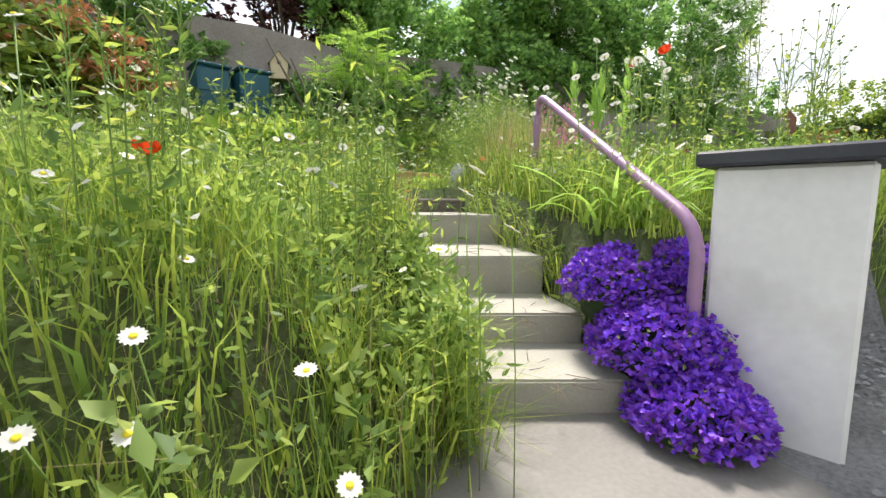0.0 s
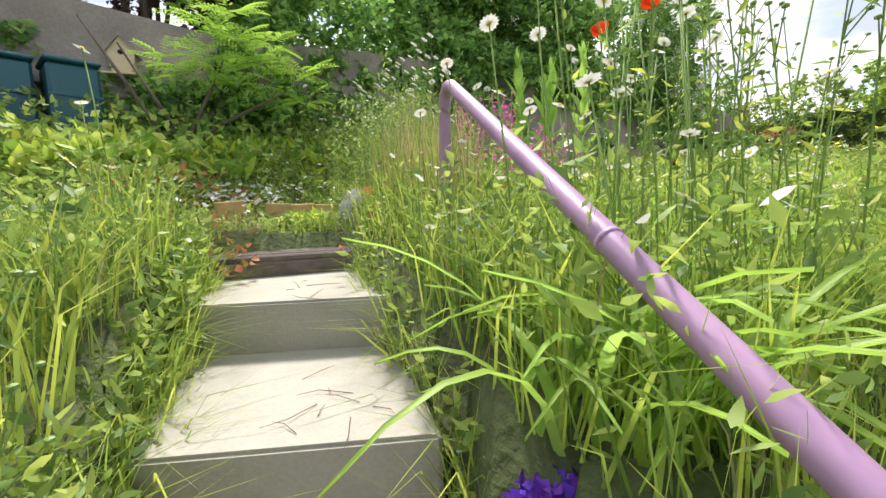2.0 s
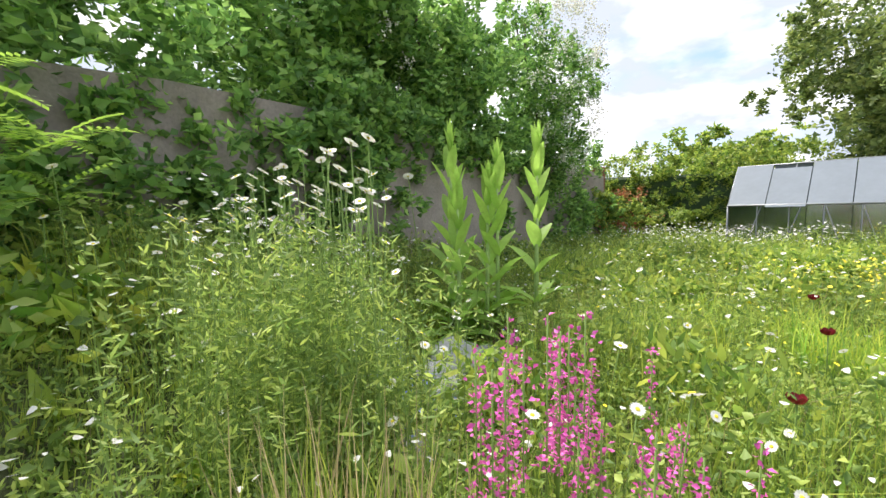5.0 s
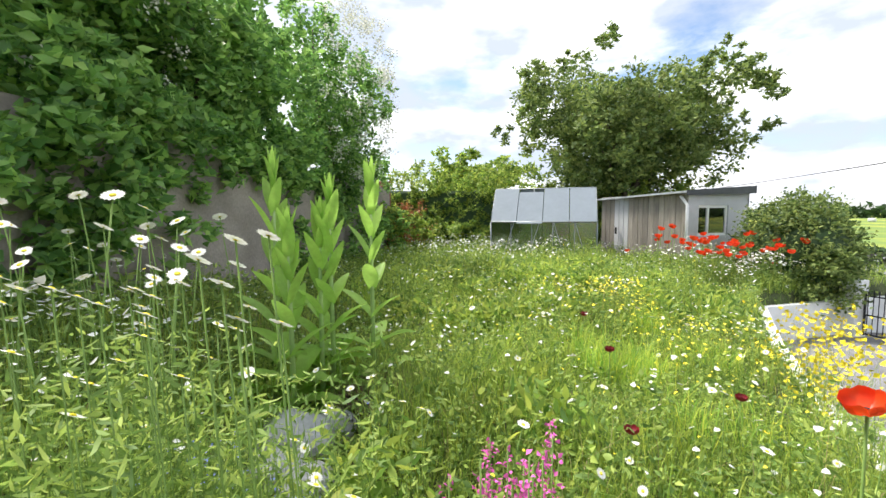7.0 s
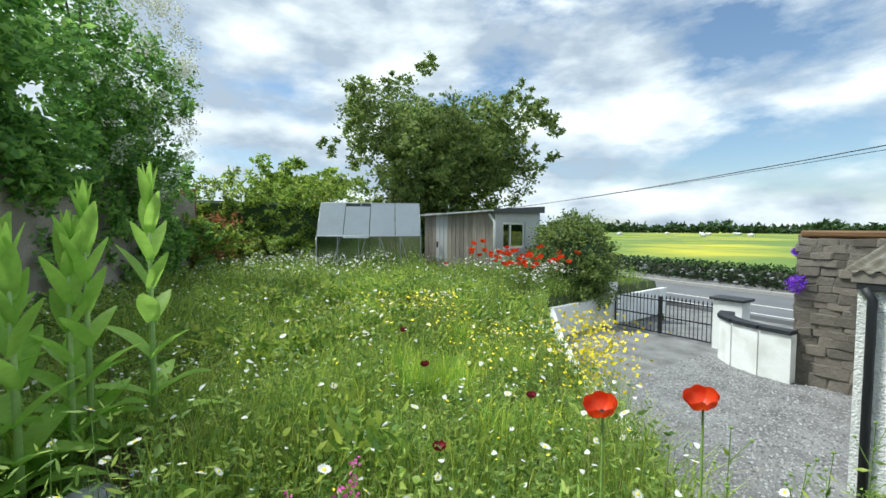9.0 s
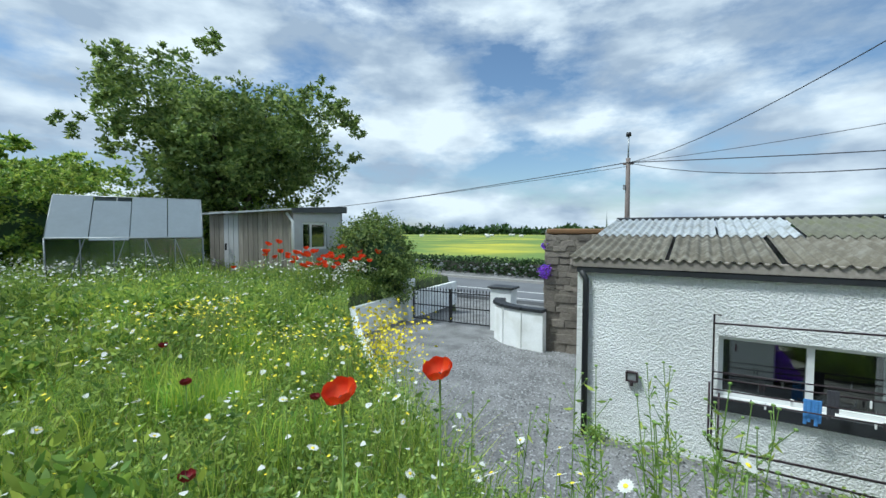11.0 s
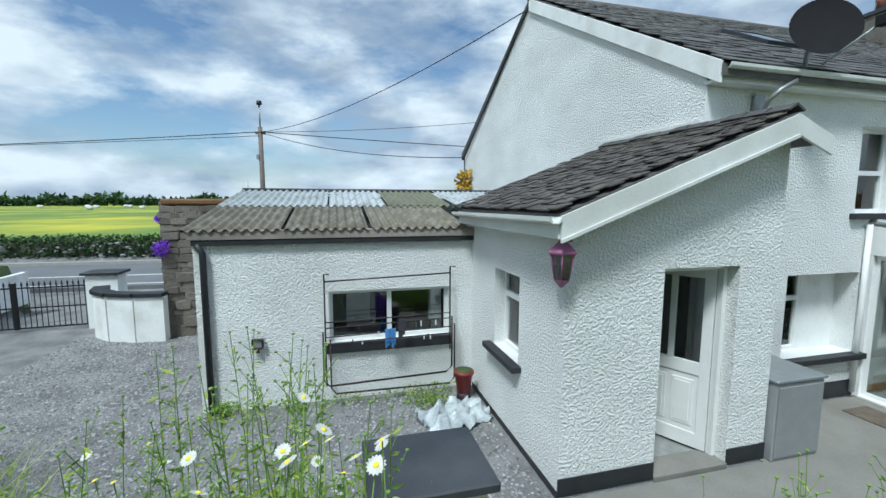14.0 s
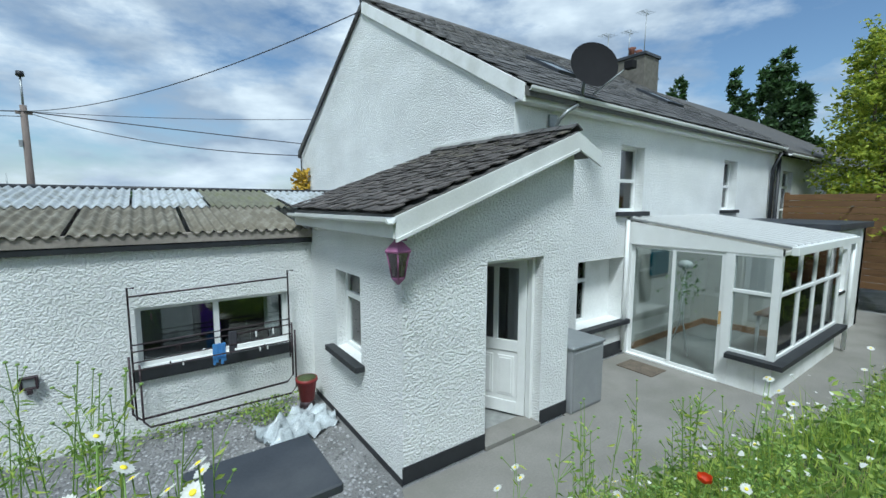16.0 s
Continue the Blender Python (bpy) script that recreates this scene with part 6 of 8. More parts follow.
def build_trees():
    tree("ash_tree", (-16.5, 10.5, 1.0), 21, 7, blobs_round(3, 34, 0, 0, 5.0, 4.2, 4.6, 3.5, 0.42), 42000, 0.20, 0.06, M["leafbig"], "big green leafy tree behind greenhouse and shed", 0.28)
    rng = np.random.default_rng(77)
    e = bpy.data.objects["ash_tree"]
    bl = []
    for k in range(30):
        a = rng.uniform(0, 2 * math.pi)
        el = rng.uniform(-0.3, 1.1)
        bl.append((4.6 * math.cos(a) * math.cos(el), 5.3 * math.sin(a) * math.cos(el), 5.4 + 3.6 * math.sin(el), 0.55, 0.6, 0.55))
    crown("shoot", rng, bl, 5200, 0.18, 0.05, M["leafbig"], e, 0.1)
    tree("distant_tree", (-27, 7, 0.5), 22, 5, blobs_round(5, 12, 0, 0, 5.2, 3.0, 3.6, 1.8, 0.45), 7000, 0.28, 0.09, M["leafmid"], "paler leafy tree beyond the hedge")
    # elder and lilac over the old wall
    for k, (x, y, z, r, n, mt, lab, seed) in enumerate((
            (-5.3, -4.35, 1.6, 2.2, 22000, "leafdark", "dark green elder bush growing over the old wall", 31),
            (-7.7, -3.2, 1.5, 1.9, 16000, "leafdark", "dense green elder bush hanging over the wall", 32),
            (-2.3, -5.6, 1.3, 2.0, 14000, "leafdark", "dark leafy shrub behind the daisies", 33),
            (-0.8, -6.4, 1.8, 1.7, 9000, "leafred", "dark copper-leaved shrub behind the sumac", 34),
            (2.6, -6.2, 1.8, 2.0, 9000, "leafmid", "olive green shrub beside the wall", 35))):
        tree("elder_bush" if mt == "leafdark" else "shrub", (x, y, z), seed, 4.5, blobs_round(seed, 15, 0, 0, 3.7, r, r * 0.85, 2.3, 0.5), n, 0.15, 0.042, M[mt], lab, 0.09, "shrub", 7)
    tree("lilac_bush", (-10.6, -1.3, 1.3), 41, 5, blobs_round(42, 14, 0, 0, 4.0, 1.6, 1.5, 2.6, 0.45), 14000, 0.12, 0.035, M["leafdark"], "tall lilac bush with cream blossom over the wall", 0.1, "shrub")
    rng = np.random.default_rng(5)
    for nm, at, R, n in (("lilac_bush", (0, 0, 4.2), (1.85, 1.7, 2.7), 170), ("elder_bush", (0, 0, 3.8), (2.3, 2.0, 2.4), 26)):
        C = []
        for k in range(n):
            d = rng.normal(0, 1, 3)
            d[1] = abs(d[1])
            d /= np.linalg.norm(d)
            c = np.array(at) + d * R * rng.uniform(0.75, 0.97)
            C.append(c + rng.normal(0, 0.075, (34, 3)))
        V, F = leaf_cloud(rng, np.concatenate(C), 0.05, 0.022)
        obj_from("blossom", V, F, M["lilacw"], bpy.data.objects[nm], "cream flower clusters")
    # foliage that hangs down the wall
    rng = np.random.default_rng(52)
    iv = thing("wall_ivy", (-2, -4.5, 1.5), "dark climbing foliage covering the old wall", "climber")
    iv.matrix_world = pose(0, 0, 0)
    bl = []
    for k in range(46):
        x = 2.6 - 7.5 * k / 33 if k < 34 else -8.3 - 7.0 * (k - 34) / 12
        bl.append((x, -4.92 - 0.325 * x + rng.uniform(0.25, 0.7), (rng.uniform(1.4, 2.4) if -0.5 < x < 1.3 else rng.uniform(1.5, 3.9)) if k < 34 else rng.uniform(1.6, 4.0), 0.75, 0.45, 0.85))
    crown("foliage", rng, bl, 38000, 0.14, 0.042, M["leafdark"], iv)
    bl = [(x, -4.55 - 0.325 * x, 3.72 - 0.2 * math.sin(x * 3), 0.75, 0.5, 0.62) for x in np.linspace(-8.4, -4.4, 10)]
    crown("foliage", rng, bl, 9500, 0.14, 0.042, M["leafdark"], iv)
    # rough shrub at the eastern foot of the wall
    tree("shrub", (3.1, -3.1, 1.5), 36, 1.5, blobs_round(37, 9, 0, 0, 0.7, 0.95, 0.6, 0.7, 0.5), 6500, 0.10, 0.03, M["leafmid"], "rough green and rusty shrub on the bank", 0.05, "shrub", 5)
    crown("young_growth", rng, [(0.1, 0.2, 1.0, 0.9, 0.5, 0.35), (-0.4, 0.3, 0.7, 0.5, 0.4, 0.3)], 1500, 0.09, 0.025, M["reddish"], [o for o in bpy.data.objects if o.name.startswith("shrub") and not o.parent and abs(o.matrix_world.translation.x - 3.1) < 0.01][0])
    # hedge behind greenhouse
    rng = np.random.default_rng(51)
    h = thing("bramble_hedge", (-16.5, 5, 1.2), "tall tangled green bramble and privet hedge", "hedge")
    h.matrix_world = pose(0, 0, 0)
    bl = []
    for k in range(46):
        t = k / 45
        bl.append((-16.9 + rng.normal(0, 0.35) + 1.6 * max(0, t - 0.5), -0.2 + 13.0 * t, 1.2 + (0.3 + 2.9 * ((k * 7) % 10) / 10), 0.9, 0.9, 0.8))
    for k in range(14):
        bl.append((-14.6 + rng.normal(0, 0.7) - 0.1 * k, -0.2 + 0.24 * k + rng.normal(0, 0.3), 1.3 + rng.uniform(0, 1.3), 0.6, 0.6, 0.6))
    crown("foliage", rng, bl, 52000, 0.13, 0.04, M["leafmid"], h)
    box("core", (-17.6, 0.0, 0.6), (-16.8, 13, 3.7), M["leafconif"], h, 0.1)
    crown("foliage", rng, [(-15.2, 1.2, 2.4, 1.0, 1.0, 0.9), (-14.4, 0.4, 2.0, 0.8, 0.8, 0.7)], 1300, 0.12, 0.04, M["reddish"], h)
    # round bush by the gate
    e = thing("round_bush", (-8.5, 9.85, 0.6), "rounded green garden bush beside the shed", "bush")
    rng = np.random.default_rng(61)
    crown("crown", rng, [(0, 0, 1.2, 1.3, 1.25, 1.25), (0.1, 0.1, 1.7, 0.9, 0.9, 0.9), (0.3, -0.2, 0.6, 1.25, 1.0, 0.8)], 17000, 0.10, 0.032, M["leafbig"], e, 0.75)
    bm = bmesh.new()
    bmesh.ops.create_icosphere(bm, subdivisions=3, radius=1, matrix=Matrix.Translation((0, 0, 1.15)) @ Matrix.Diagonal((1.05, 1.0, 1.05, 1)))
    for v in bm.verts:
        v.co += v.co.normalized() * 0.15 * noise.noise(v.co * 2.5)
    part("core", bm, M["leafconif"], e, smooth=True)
    # conifers at the far end of the terrace
    for k, (x, y, hgt) in enumerate(((31, 14.5, 11.0), (36, 12.8, 12.0), (33, 10, 11.5), (27, 7.5, 10), (30, 3, 11), (25, 0.5, 9.5), (38, 6, 13))):
        rng = np.random.default_rng(70 + k)
        bl = [(rng.normal(0, 0.25), rng.normal(0, 0.25), 1 + (hgt - 1.5) * t, 2.1 * (1 - 0.8 * t), 2.1 * (1 - 0.8 * t), 0.9) for t in np.linspace(0, 1, 11)]
        tree("conifer_tree", (x, y, 0), 80 + k, hgt, bl, 12000, 0.34, 0.09, M["leafconif"], "tall dark green conifer behind the houses", 0.18, "tree", 3)
    rng = np.random.default_rng(91)
    bl = [(rng.normal(0, 0.15), rng.normal(0, 0.15), 1 + 5.4 * t, 2.0 * (1 - 0.62 * t), 2.0 * (1 - 0.62 * t), 0.75) for t in np.linspace(0, 1, 10)]
    tree("golden_conifer", (16.9, 2.2, 0.8), 92, 6, bl, 24000, 0.13, 0.035, M["leafgold"], "golden green conifer overhanging the timber fence", 0.14)
    tree("garden_shrub", (12.0, -0.4, 0.8), 93, 2, [(0, 0, 0.8, 1.3, 1.0, 0.8), (1.5, 0.2, 1.0, 1.2, 1, 0.9), (-1.3, 0.1, 0.5, 1.1, 0.8, 0.5)], 13000, 0.09, 0.03, M["leafmid"], "green shrubs along the end of the patio", 0.05, "shrub", 4)
    # verge bank, roadside hedge and far tree lines
    rng = np.random.default_rng(95)
    n = 26000
    x = rng.uniform(-45, 14, n)
    P = np.stack([x, 24.9 - 0.043 * (x + 16) + rng.normal(0, 0.22, n), rng.uniform(-0.1, 0.95, n) ** 1.0], 1)
    V, F = leaf_cloud(rng, P, 0.2, 0.06)
    ob = obj_from("roadside_bank", V, F, M["leafconif"])
    tagged(ob, "dark overgrown bank along the far side of the road", "hedge", kind="stuff")
    w = thing("field_wall", (-16, 24.9, 0), "dark overgrown stone field wall along the road", "wall")
    w.matrix_world = pose(0, 0, 0)
    prism("core", [(-60, 26.7, -0.4), (30, 22.8, -0.4), (30, 23.2, -0.4), (-60, 27.1, -0.4)], (0, 0, 1.05), M["mortar"], w)
    rnd = random.Random(6)
    rb, rs = None, []
    for k in range(160):
        xx = rnd.uniform(-26, -2)
        s = rnd.uniform(0.12, 0.3)
        if rb is None:
            bm = bmesh.new()
            bmesh.ops.create_icosphere(bm, subdivisions=1, radius=0.5)
            for v in bm.verts:
                v.co *= rnd.uniform(0.8, 1.15)
            rb = part("stone", bm, M["rock"], w)
            o = rb
        else:
            o = bpy.data.objects.new("stone", rb.data)
            scene.collection.objects.link(o)
            o.parent = w
        o.matrix_local = Matrix.Translation((xx, 24.62 - 0.043 * (xx + 16), rnd.uniform(-0.15, 0.65))) @ Matrix.Diagonal((s, s * 0.6, s * 0.6, 1))
    rng = np.random.default_rng(96)
    for (dist, h, n, nm) in ((330, 5.5, 5200, "far_trees"), (900, 16, 4200, "far_woods")):
        a = rng.uniform(radians(20), radians(165), n)
        hh = h * (0.55 + 0.45 * np.sin(a * 23) * np.sin(a * 57 + 1) + 0.25 * (np.sin(a * 131) > 0.6))
        P = np.stack([np.cos(a) * dist, np.sin(a) * dist, rng.uniform(0, 1, n) * np.clip(hh, h * 0.25, None)], 1)
        V, F = leaf_cloud(rng, P, dist * 0.012, dist * 0.004)
        tagged(obj_from(nm, V, F, M["leafconif"]), "distant dark tree line across the fields", "trees", kind="stuff")
    # a few white dots of cattle-sized bales in the field
    for k in range(12):
        a = rng.uniform(radians(95), radians(125))
        d = rng.uniform(150, 260)
        b = thing("field_bale", (math.cos(a) * d, math.sin(a) * d, 0.1), "small white bale lying far out in the field", "bale", "white bales in the field")
        tube("bale", [(-0.9, 0, 0.6), (-0.8, 0, 0.6), (0.8, 0, 0.6), (0.9, 0, 0.6)], [0.4, 0.62, 0.62, 0.4], M["petal"], b, 9)


build_trees()

# ---- meadow ----
WALK = [(3.3, 2.5, 0.95), (2.2, 2.05, 1.1), (1.5, 1.45, 1.45), (0.75, 0.55, 2.05), (0.3, -0.1, 2.4), (0.07, -0.45, 2.6), (0.1, -0.3, 2.75), (0.5, -0.05, 2.7)]


def clear_of_walk(x, y, top, r=0.32, under=0.38):
    keep = np.ones(len(x), bool)
    for (ax, ay, az), (bx, by, bz) in zip(WALK, WALK[1:]):
        dx, dy = bx - ax, by - ay
        t = np.clip(((x - ax) * dx + (y - ay) * dy) / (dx * dx + dy * dy + 1e-9), 0, 1)
        d = np.hypot(x - ax - t * dx, y - ay - t * dy)
        keep &= ~((d < r) & (top > az + (bz - az) * t - under))
        keep &= ~((d < 0.15) & (top > az + (bz - az) * t - 1.0))
    return keep


def on_steps(x, y):
    ux, uy = -0.62, -0.785
    s = (x - 1.76) * ux + (y - 1.55) * uy
    w = (x - 1.76) * -uy + (y - 1.55) * ux - 0.16 * s
    return (w > -0.48) & (w < 0.36) & (s > -0.6) & (s < 2.98)


def clear_path(x, y):
    """The trodden strip beyond the sleeper, kept low."""
    return (np.hypot((x - 0.2) / 1.0, (y + 1.55) / 0.9) < 0.62)


def meadow_points(rng, n, region):
    x0, x1, y0, y1 = region
    x, y = rng.uniform(x0, x1, n), rng.uniform(y0, y1, n)
    d = edge_distance(x, y)
    k = (d > 0.03) & ~on_steps(x, y)
    return x[k], y[k]


def tallness(x, y):
    """How tall the growth stands: low at the back path, tall in the beds."""
    t = 0.42 + 0.16 * np.sin(x * 1.7 + 0.6) * np.cos(y * 1.3) + 0.10 * np.sin(x * 4.1 + y * 3.3)
    t = np.where((y < -1.1) & (x > -1.3) & (x < 2.5), t * 0.38, t)
    t = np.where(clear_path(x, y), t * 0.4, t)
    t = np.where(np.hypot((x + 2.55) / 0.75, (y + 0.82) / 0.38) < 1, t * 0.3, t)
    t = np.where(np.hypot((x - 0.15) / 0.95, (y + 1.25) / 0.55) < 1, t * 0.45, t)
    near = np.hypot(x - 0.3, y + 0.3)
    t = np.where(near < 1.0, np.minimum(t, 0.42), t)
    return np.clip(t, 0.08, 0.75)


def blades(name, rng, x, y, z, h, w, material, lean=0.35, label="", parent=None):
    n = len(x)
    a, b = rng.uniform(0, 2 * math.pi, n), rng.uniform(0, 2 * math.pi, n)
    L = h * lean * rng.uniform(0.2, 1.6, n)
    sx, sy = np.cos(a) * w / 2, np.sin(a) * w / 2
    lx, ly = np.cos(b) * L, np.sin(b) * L
    z0 = z - 0.02
    base = np.stack([x, y, z0], 1)
    s = np.stack([sx, sy, 0 * x], 1)
    mid = np.stack([x + lx * 0.28, y + ly * 0.28, z0 + h * 0.55], 1)
    tip = np.stack([x + lx, y + ly, z0 + h * np.clip(1 - L / h * 0.35, 0.4, 1)], 1)
    V = np.stack([base - s, base + s, mid + s * 0.8, mid - s * 0.8, tip], 1).reshape(-1, 3)
    i = np.arange(n)[:, None] * 5
    F = np.concatenate([i + [0, 1, 2], i + [0, 2, 3], i + [3, 2, 4]], 0)
    return tagged(obj_from(name, V, F, material, parent), label, "meadow plants" if label else "", kind="stuff")


def build_meadow():
    rng = np.random.default_rng(101)
    zones = (("near", (-4.2, 3.6, -3.2, 3.2), 30000, 0.0065, 1.0), ("mid", (-10.5, 10, -4.6, 9.5), 70000, 0.009, 1.0), ("far", (-16, 14.5, -5, 13), 60000, 0.015, 0.9))
    for nm, reg, n, w, hs in zones:
        x, y = meadow_points(rng, n, reg)
        z = land(x, y)
        h = tallness(x, y) * rng.uniform(0.5, 1.35, len(x)) * hs
        east = x > 2.0
        h = np.where(east, h * 0.9, h)
        k = clear_of_walk(x, y, z + h)
        x, y, z, h = x[k], y[k], z[k], h[k]
        blades("meadow_grass", rng, x, y, z, h, w * rng.uniform(0.6, 1.4, len(x)), M["grass"], 0.45, "bright green uncut meadow grass on the terrace")
    # leafy weeds: thin stems carry many small leaves
    for nm, reg, n, per, size in (("near", (-4.2, 3.8, -3.4, 3.4), 6500, 13, 0.042), ("mid", (-10.5, 10, -4.6, 9.5), 11000, 9, 0.06), ("far", (-16, 14.5, -5, 13), 8000, 7, 0.09)):
        x, y = meadow_points(rng, n, reg)
        z = land(x, y)
        h = tallness(x, y) * rng.uniform(0.6, 1.25, len(x))
        k = clear_of_walk(x, y, z + h)
        x, y, z, h = x[k], y[k], z[k], h[k]
        m = len(x)
        t = rng.uniform(0.05, 1.0, (m, per))
        P = np.stack([x[:, None] + rng.normal(0, 0.028, (m, per)), y[:, None] + rng.normal(0, 0.028, (m, per)), z[:, None] + h[:, None] * t], 2).reshape(-1, 3)
        V, F = (fine_leaves if nm == "near" else leaf_cloud)(rng, P, size, size * (0.17 if nm == "near" else 0.24), 0.6)
        tagged(obj_from("meadow_weeds", V, F, M["weed"]), "leafy green weeds crowding the terrace beds", "meadow plants", kind="stuff")
        q = rng.permutation(m)[: m // 2]
        blades("weed_stalks", rng, x[q], y[q], z[q], h[q] * 1.15, np.full(len(q), 0.005 if nm == "near" else 0.008), M["stem"], 0.15, "thin green upright weed stalks")
    # dry stalks
    x, y = meadow_points(rng, 5200, (-6, 4, -3.4, 4.5))
    z = land(x, y)
    h = tallness(x, y) * rng.uniform(0.4, 1.5, len(x))
    k = clear_of_walk(x, y, z + h)
    blades("dry_stalks", rng, x[k], y[k], z[k], h[k], np.full(k.sum(), 0.004), M["dry"], 0.5, "thin straw-coloured dry grass stalks")
    # growth that overhangs the sides of the steps
    n = 5200
    s, side = rng.uniform(-0.45, 2.5, n), rng.choice([-1, 1], n, p=[0.3, 0.7])
    w = np.where(side < 0, -0.56, 0.44) + rng.uniform(-0.09, 0.09, n) + 0.16 * s
    x = 1.76 - 0.62 * s + 0.785 * w
    y = 1.55 - 0.785 * s - 0.62 * w
    z = np.clip(s * 0.33, 0, 0.85) + rng.uniform(0, 0.42, n)
    ok = clear_of_walk(x, y, z) & (s > -0.15) & (np.hypot(x - 1.2, y - 1.75) > 0.55)
    V, F = fine_leaves(rng, np.stack([x, y, z], 1)[ok], 0.06, 0.011, 0.4)
    tagged(obj_from("step_edge_weeds", V, F, M["weed"]), "weeds spilling over the edges of the steps", "weeds", kind="stuff")
    q = ok & (rng.uniform(0, 1, n) < 0.6)
    blades("step_edge_grass", rng, x[q], y[q], z[q] - 0.25, np.full(q.sum(), 0.42), np.full(q.sum(), 0.007), M["grass"], 0.9, "long grass leaning over the steps")
    # growth leaning over the lower steps, opposite the rail
    n = 2600
    s, w = rng.uniform(-0.35, 0.75, n), rng.normal(0.46, 0.07, n)
    w = w + 0.16 * s
    x, y = 1.76 - 0.62 * s + 0.785 * w, 1.55 - 0.785 * s - 0.62 * w
    z = np.clip(s * 0.33, 0, 0.85) + rng.uniform(0.05, 0.62, n)
    ok = clear_of_walk(x, y, z)
    V, F = fine_leaves(rng, np.stack([x, y, z], 1)[ok], 0.06, 0.009, 0.5)
    tagged(obj_from("step_edge_weeds", V, F, M["weed"]), "weeds leaning over the lower steps", "weeds", kind="stuff")
    q = ok & (rng.uniform(0, 1, n) < 0.3)
    blades("step_edge_grass", rng, x[q], y[q], z[q] - 0.4, np.full(q.sum(), 0.5), np.full(q.sum(), 0.006), M["grass"], 0.6, "long grass leaning over the lower steps")
    # darker broad-leaved clumps and yellow-green tussocks that break up the meadow
    clumps, tufts = [], []
    for k in range(75):
        cx, cy = rng.uniform(-8.5, -1.0), rng.uniform(-0.6, 5.5)
        if float(edge_distance(cx, cy)) < 0.4:
            continue
        m, rad = 230, rng.uniform(0.18, 0.42)
        px, py = rng.normal(cx, rad * 0.5, m), rng.normal(cy, rad * 0.5, m)
        pz = land(px, py) + rng.uniform(0.08, 0.52, m)
        ok = clear_of_walk(px, py, pz)
        (clumps if k % 2 else tufts).append(np.stack([px, py, pz], 1)[ok])
    V, F = fine_leaves(rng, np.concatenate(clumps), 0.10, 0.02, 0.7)
    tagged(obj_from("broad_leaf_clumps", V, F, M["leafmid"]), "darker green broad-leaved weeds in the meadow", "meadow plants", kind="stuff")
    P = np.concatenate(tufts)
    blades("meadow_tussocks", rng, P[:, 0], P[:, 1], P[:, 2] - 0.3, np.full(len(P), 0.42), np.full(len(P), 0.008), M["sumac"], 0.5, "yellow-green grass tussocks in the meadow")
    # tall leafy growth that carries the daisies beside the head of the walk
    m, per = 480, 36
    x, y = rng.normal(-1.15, 0.30, m), rng.normal(-1.1, 0.30, m)
    z = land(x, y)
    h = rng.uniform(0.55, 1.3, m)
    k = clear_of_walk(x, y, z + h, 0.45, 0.5)
    x, y, z, h = x[k], y[k], z[k], h[k]
    m = len(x)
    t = rng.uniform(0.08, 1.0, (m, per))
    P = np.stack([x[:, None] + rng.normal(0, 0.02, (m, per)), y[:, None] + rng.normal(0, 0.02, (m, per)), z[:, None] + h[:, None] * t], 2).reshape(-1, 3)
    V, F = fine_leaves(rng, P, 0.045, 0.005, 0.5)
    tagged(obj_from("tall_daisy_foliage", V, F, M["weed"]), "tall leafy stems of the ox-eye daisies", "meadow plants", kind="stuff")
    blades("tall_daisy_stems", rng, x, y, z, h, np.full(m, 0.005), M["stem"], 0.08, "thin green daisy stems")
    # seed heads of tall grass behind the rail
    t = rng.uniform(-0.15, 0.95, 420)
    x, y = -0.10 - 0.34 * t + rng.normal(0, 0.10, 420), 0.20 - 0.86 * t + rng.normal(0, 0.10, 420)
    z = land(x, y)
    h = rng.uniform(0.45, 1.02, 420)
    k = clear_of_walk(x, y, z + h, 0.45) & ~on_steps(x, y)
    blades("tall_grass", rng, x[k], y[k], z[k], h[k], np.full(k.sum(), 0.006), M["dry"], 0.12, "tall thin seeding grass beside the handrail")
    t = rng.uniform(-0.15, 0.95, 650)
    x, y = -0.16 - 0.34 * t + rng.normal(0, 0.13, 650), 0.20 - 0.86 * t + rng.normal(0, 0.13, 650)
    z = land(x, y)
    h = rng.uniform(0.4, 0.9, 650)
    k = clear_of_walk(x, y, z + h, 0.45) & ~on_steps(x, y)
    blades("tall_grass", rng, x[k], y[k], z[k], h[k], np.full(k.sum(), 0.007), M["grass"], 0.15, "tall thin green grass beside the handrail")


build_meadow()


def petal_disc(n, r, w, cup=0.1, z=0.0):
    """A flat flower head of n petals, each a kite bent a little upwards."""
    bm = bmesh.new()
    for k in range(n):
        a = 2 * math.pi * k / n
        c, s = math.cos(a), math.sin(a)

        def at(u, v, h):
            return bm.verts.new((c * u - s * v, s * u + c * v, z + h))
        p = [at(r * 0.18, -w * 0.25, 0), at(r * 0.75, -w / 2, cup * r * 0.6), at(r, 0, cup * r * (1 if k % 3 else 0.4)), at(r * 0.75, w / 2, cup * r * 0.6), at(r * 0.18, w * 0.25, 0)]
        bm.faces.new(p)
    return bm


def dome(r, h, z=0.0, seg=10):
    bm = bmesh.new()
    rows = [[bm.verts.new((r * math.cos(t) * math.cos(2 * math.pi * k / seg), r * math.cos(t) * math.sin(2 * math.pi * k / seg), z + h * math.sin(t))) for k in range(seg)] for t in (0, 0.5, 1.0)]
    for a, b in zip(rows, rows[1:]):
        for k in range(seg):
            bm.faces.new((a[k], a[(k + 1) % seg], b[(k + 1) % seg], b[k]))
    bm.faces.new(rows[-1])
    return bm


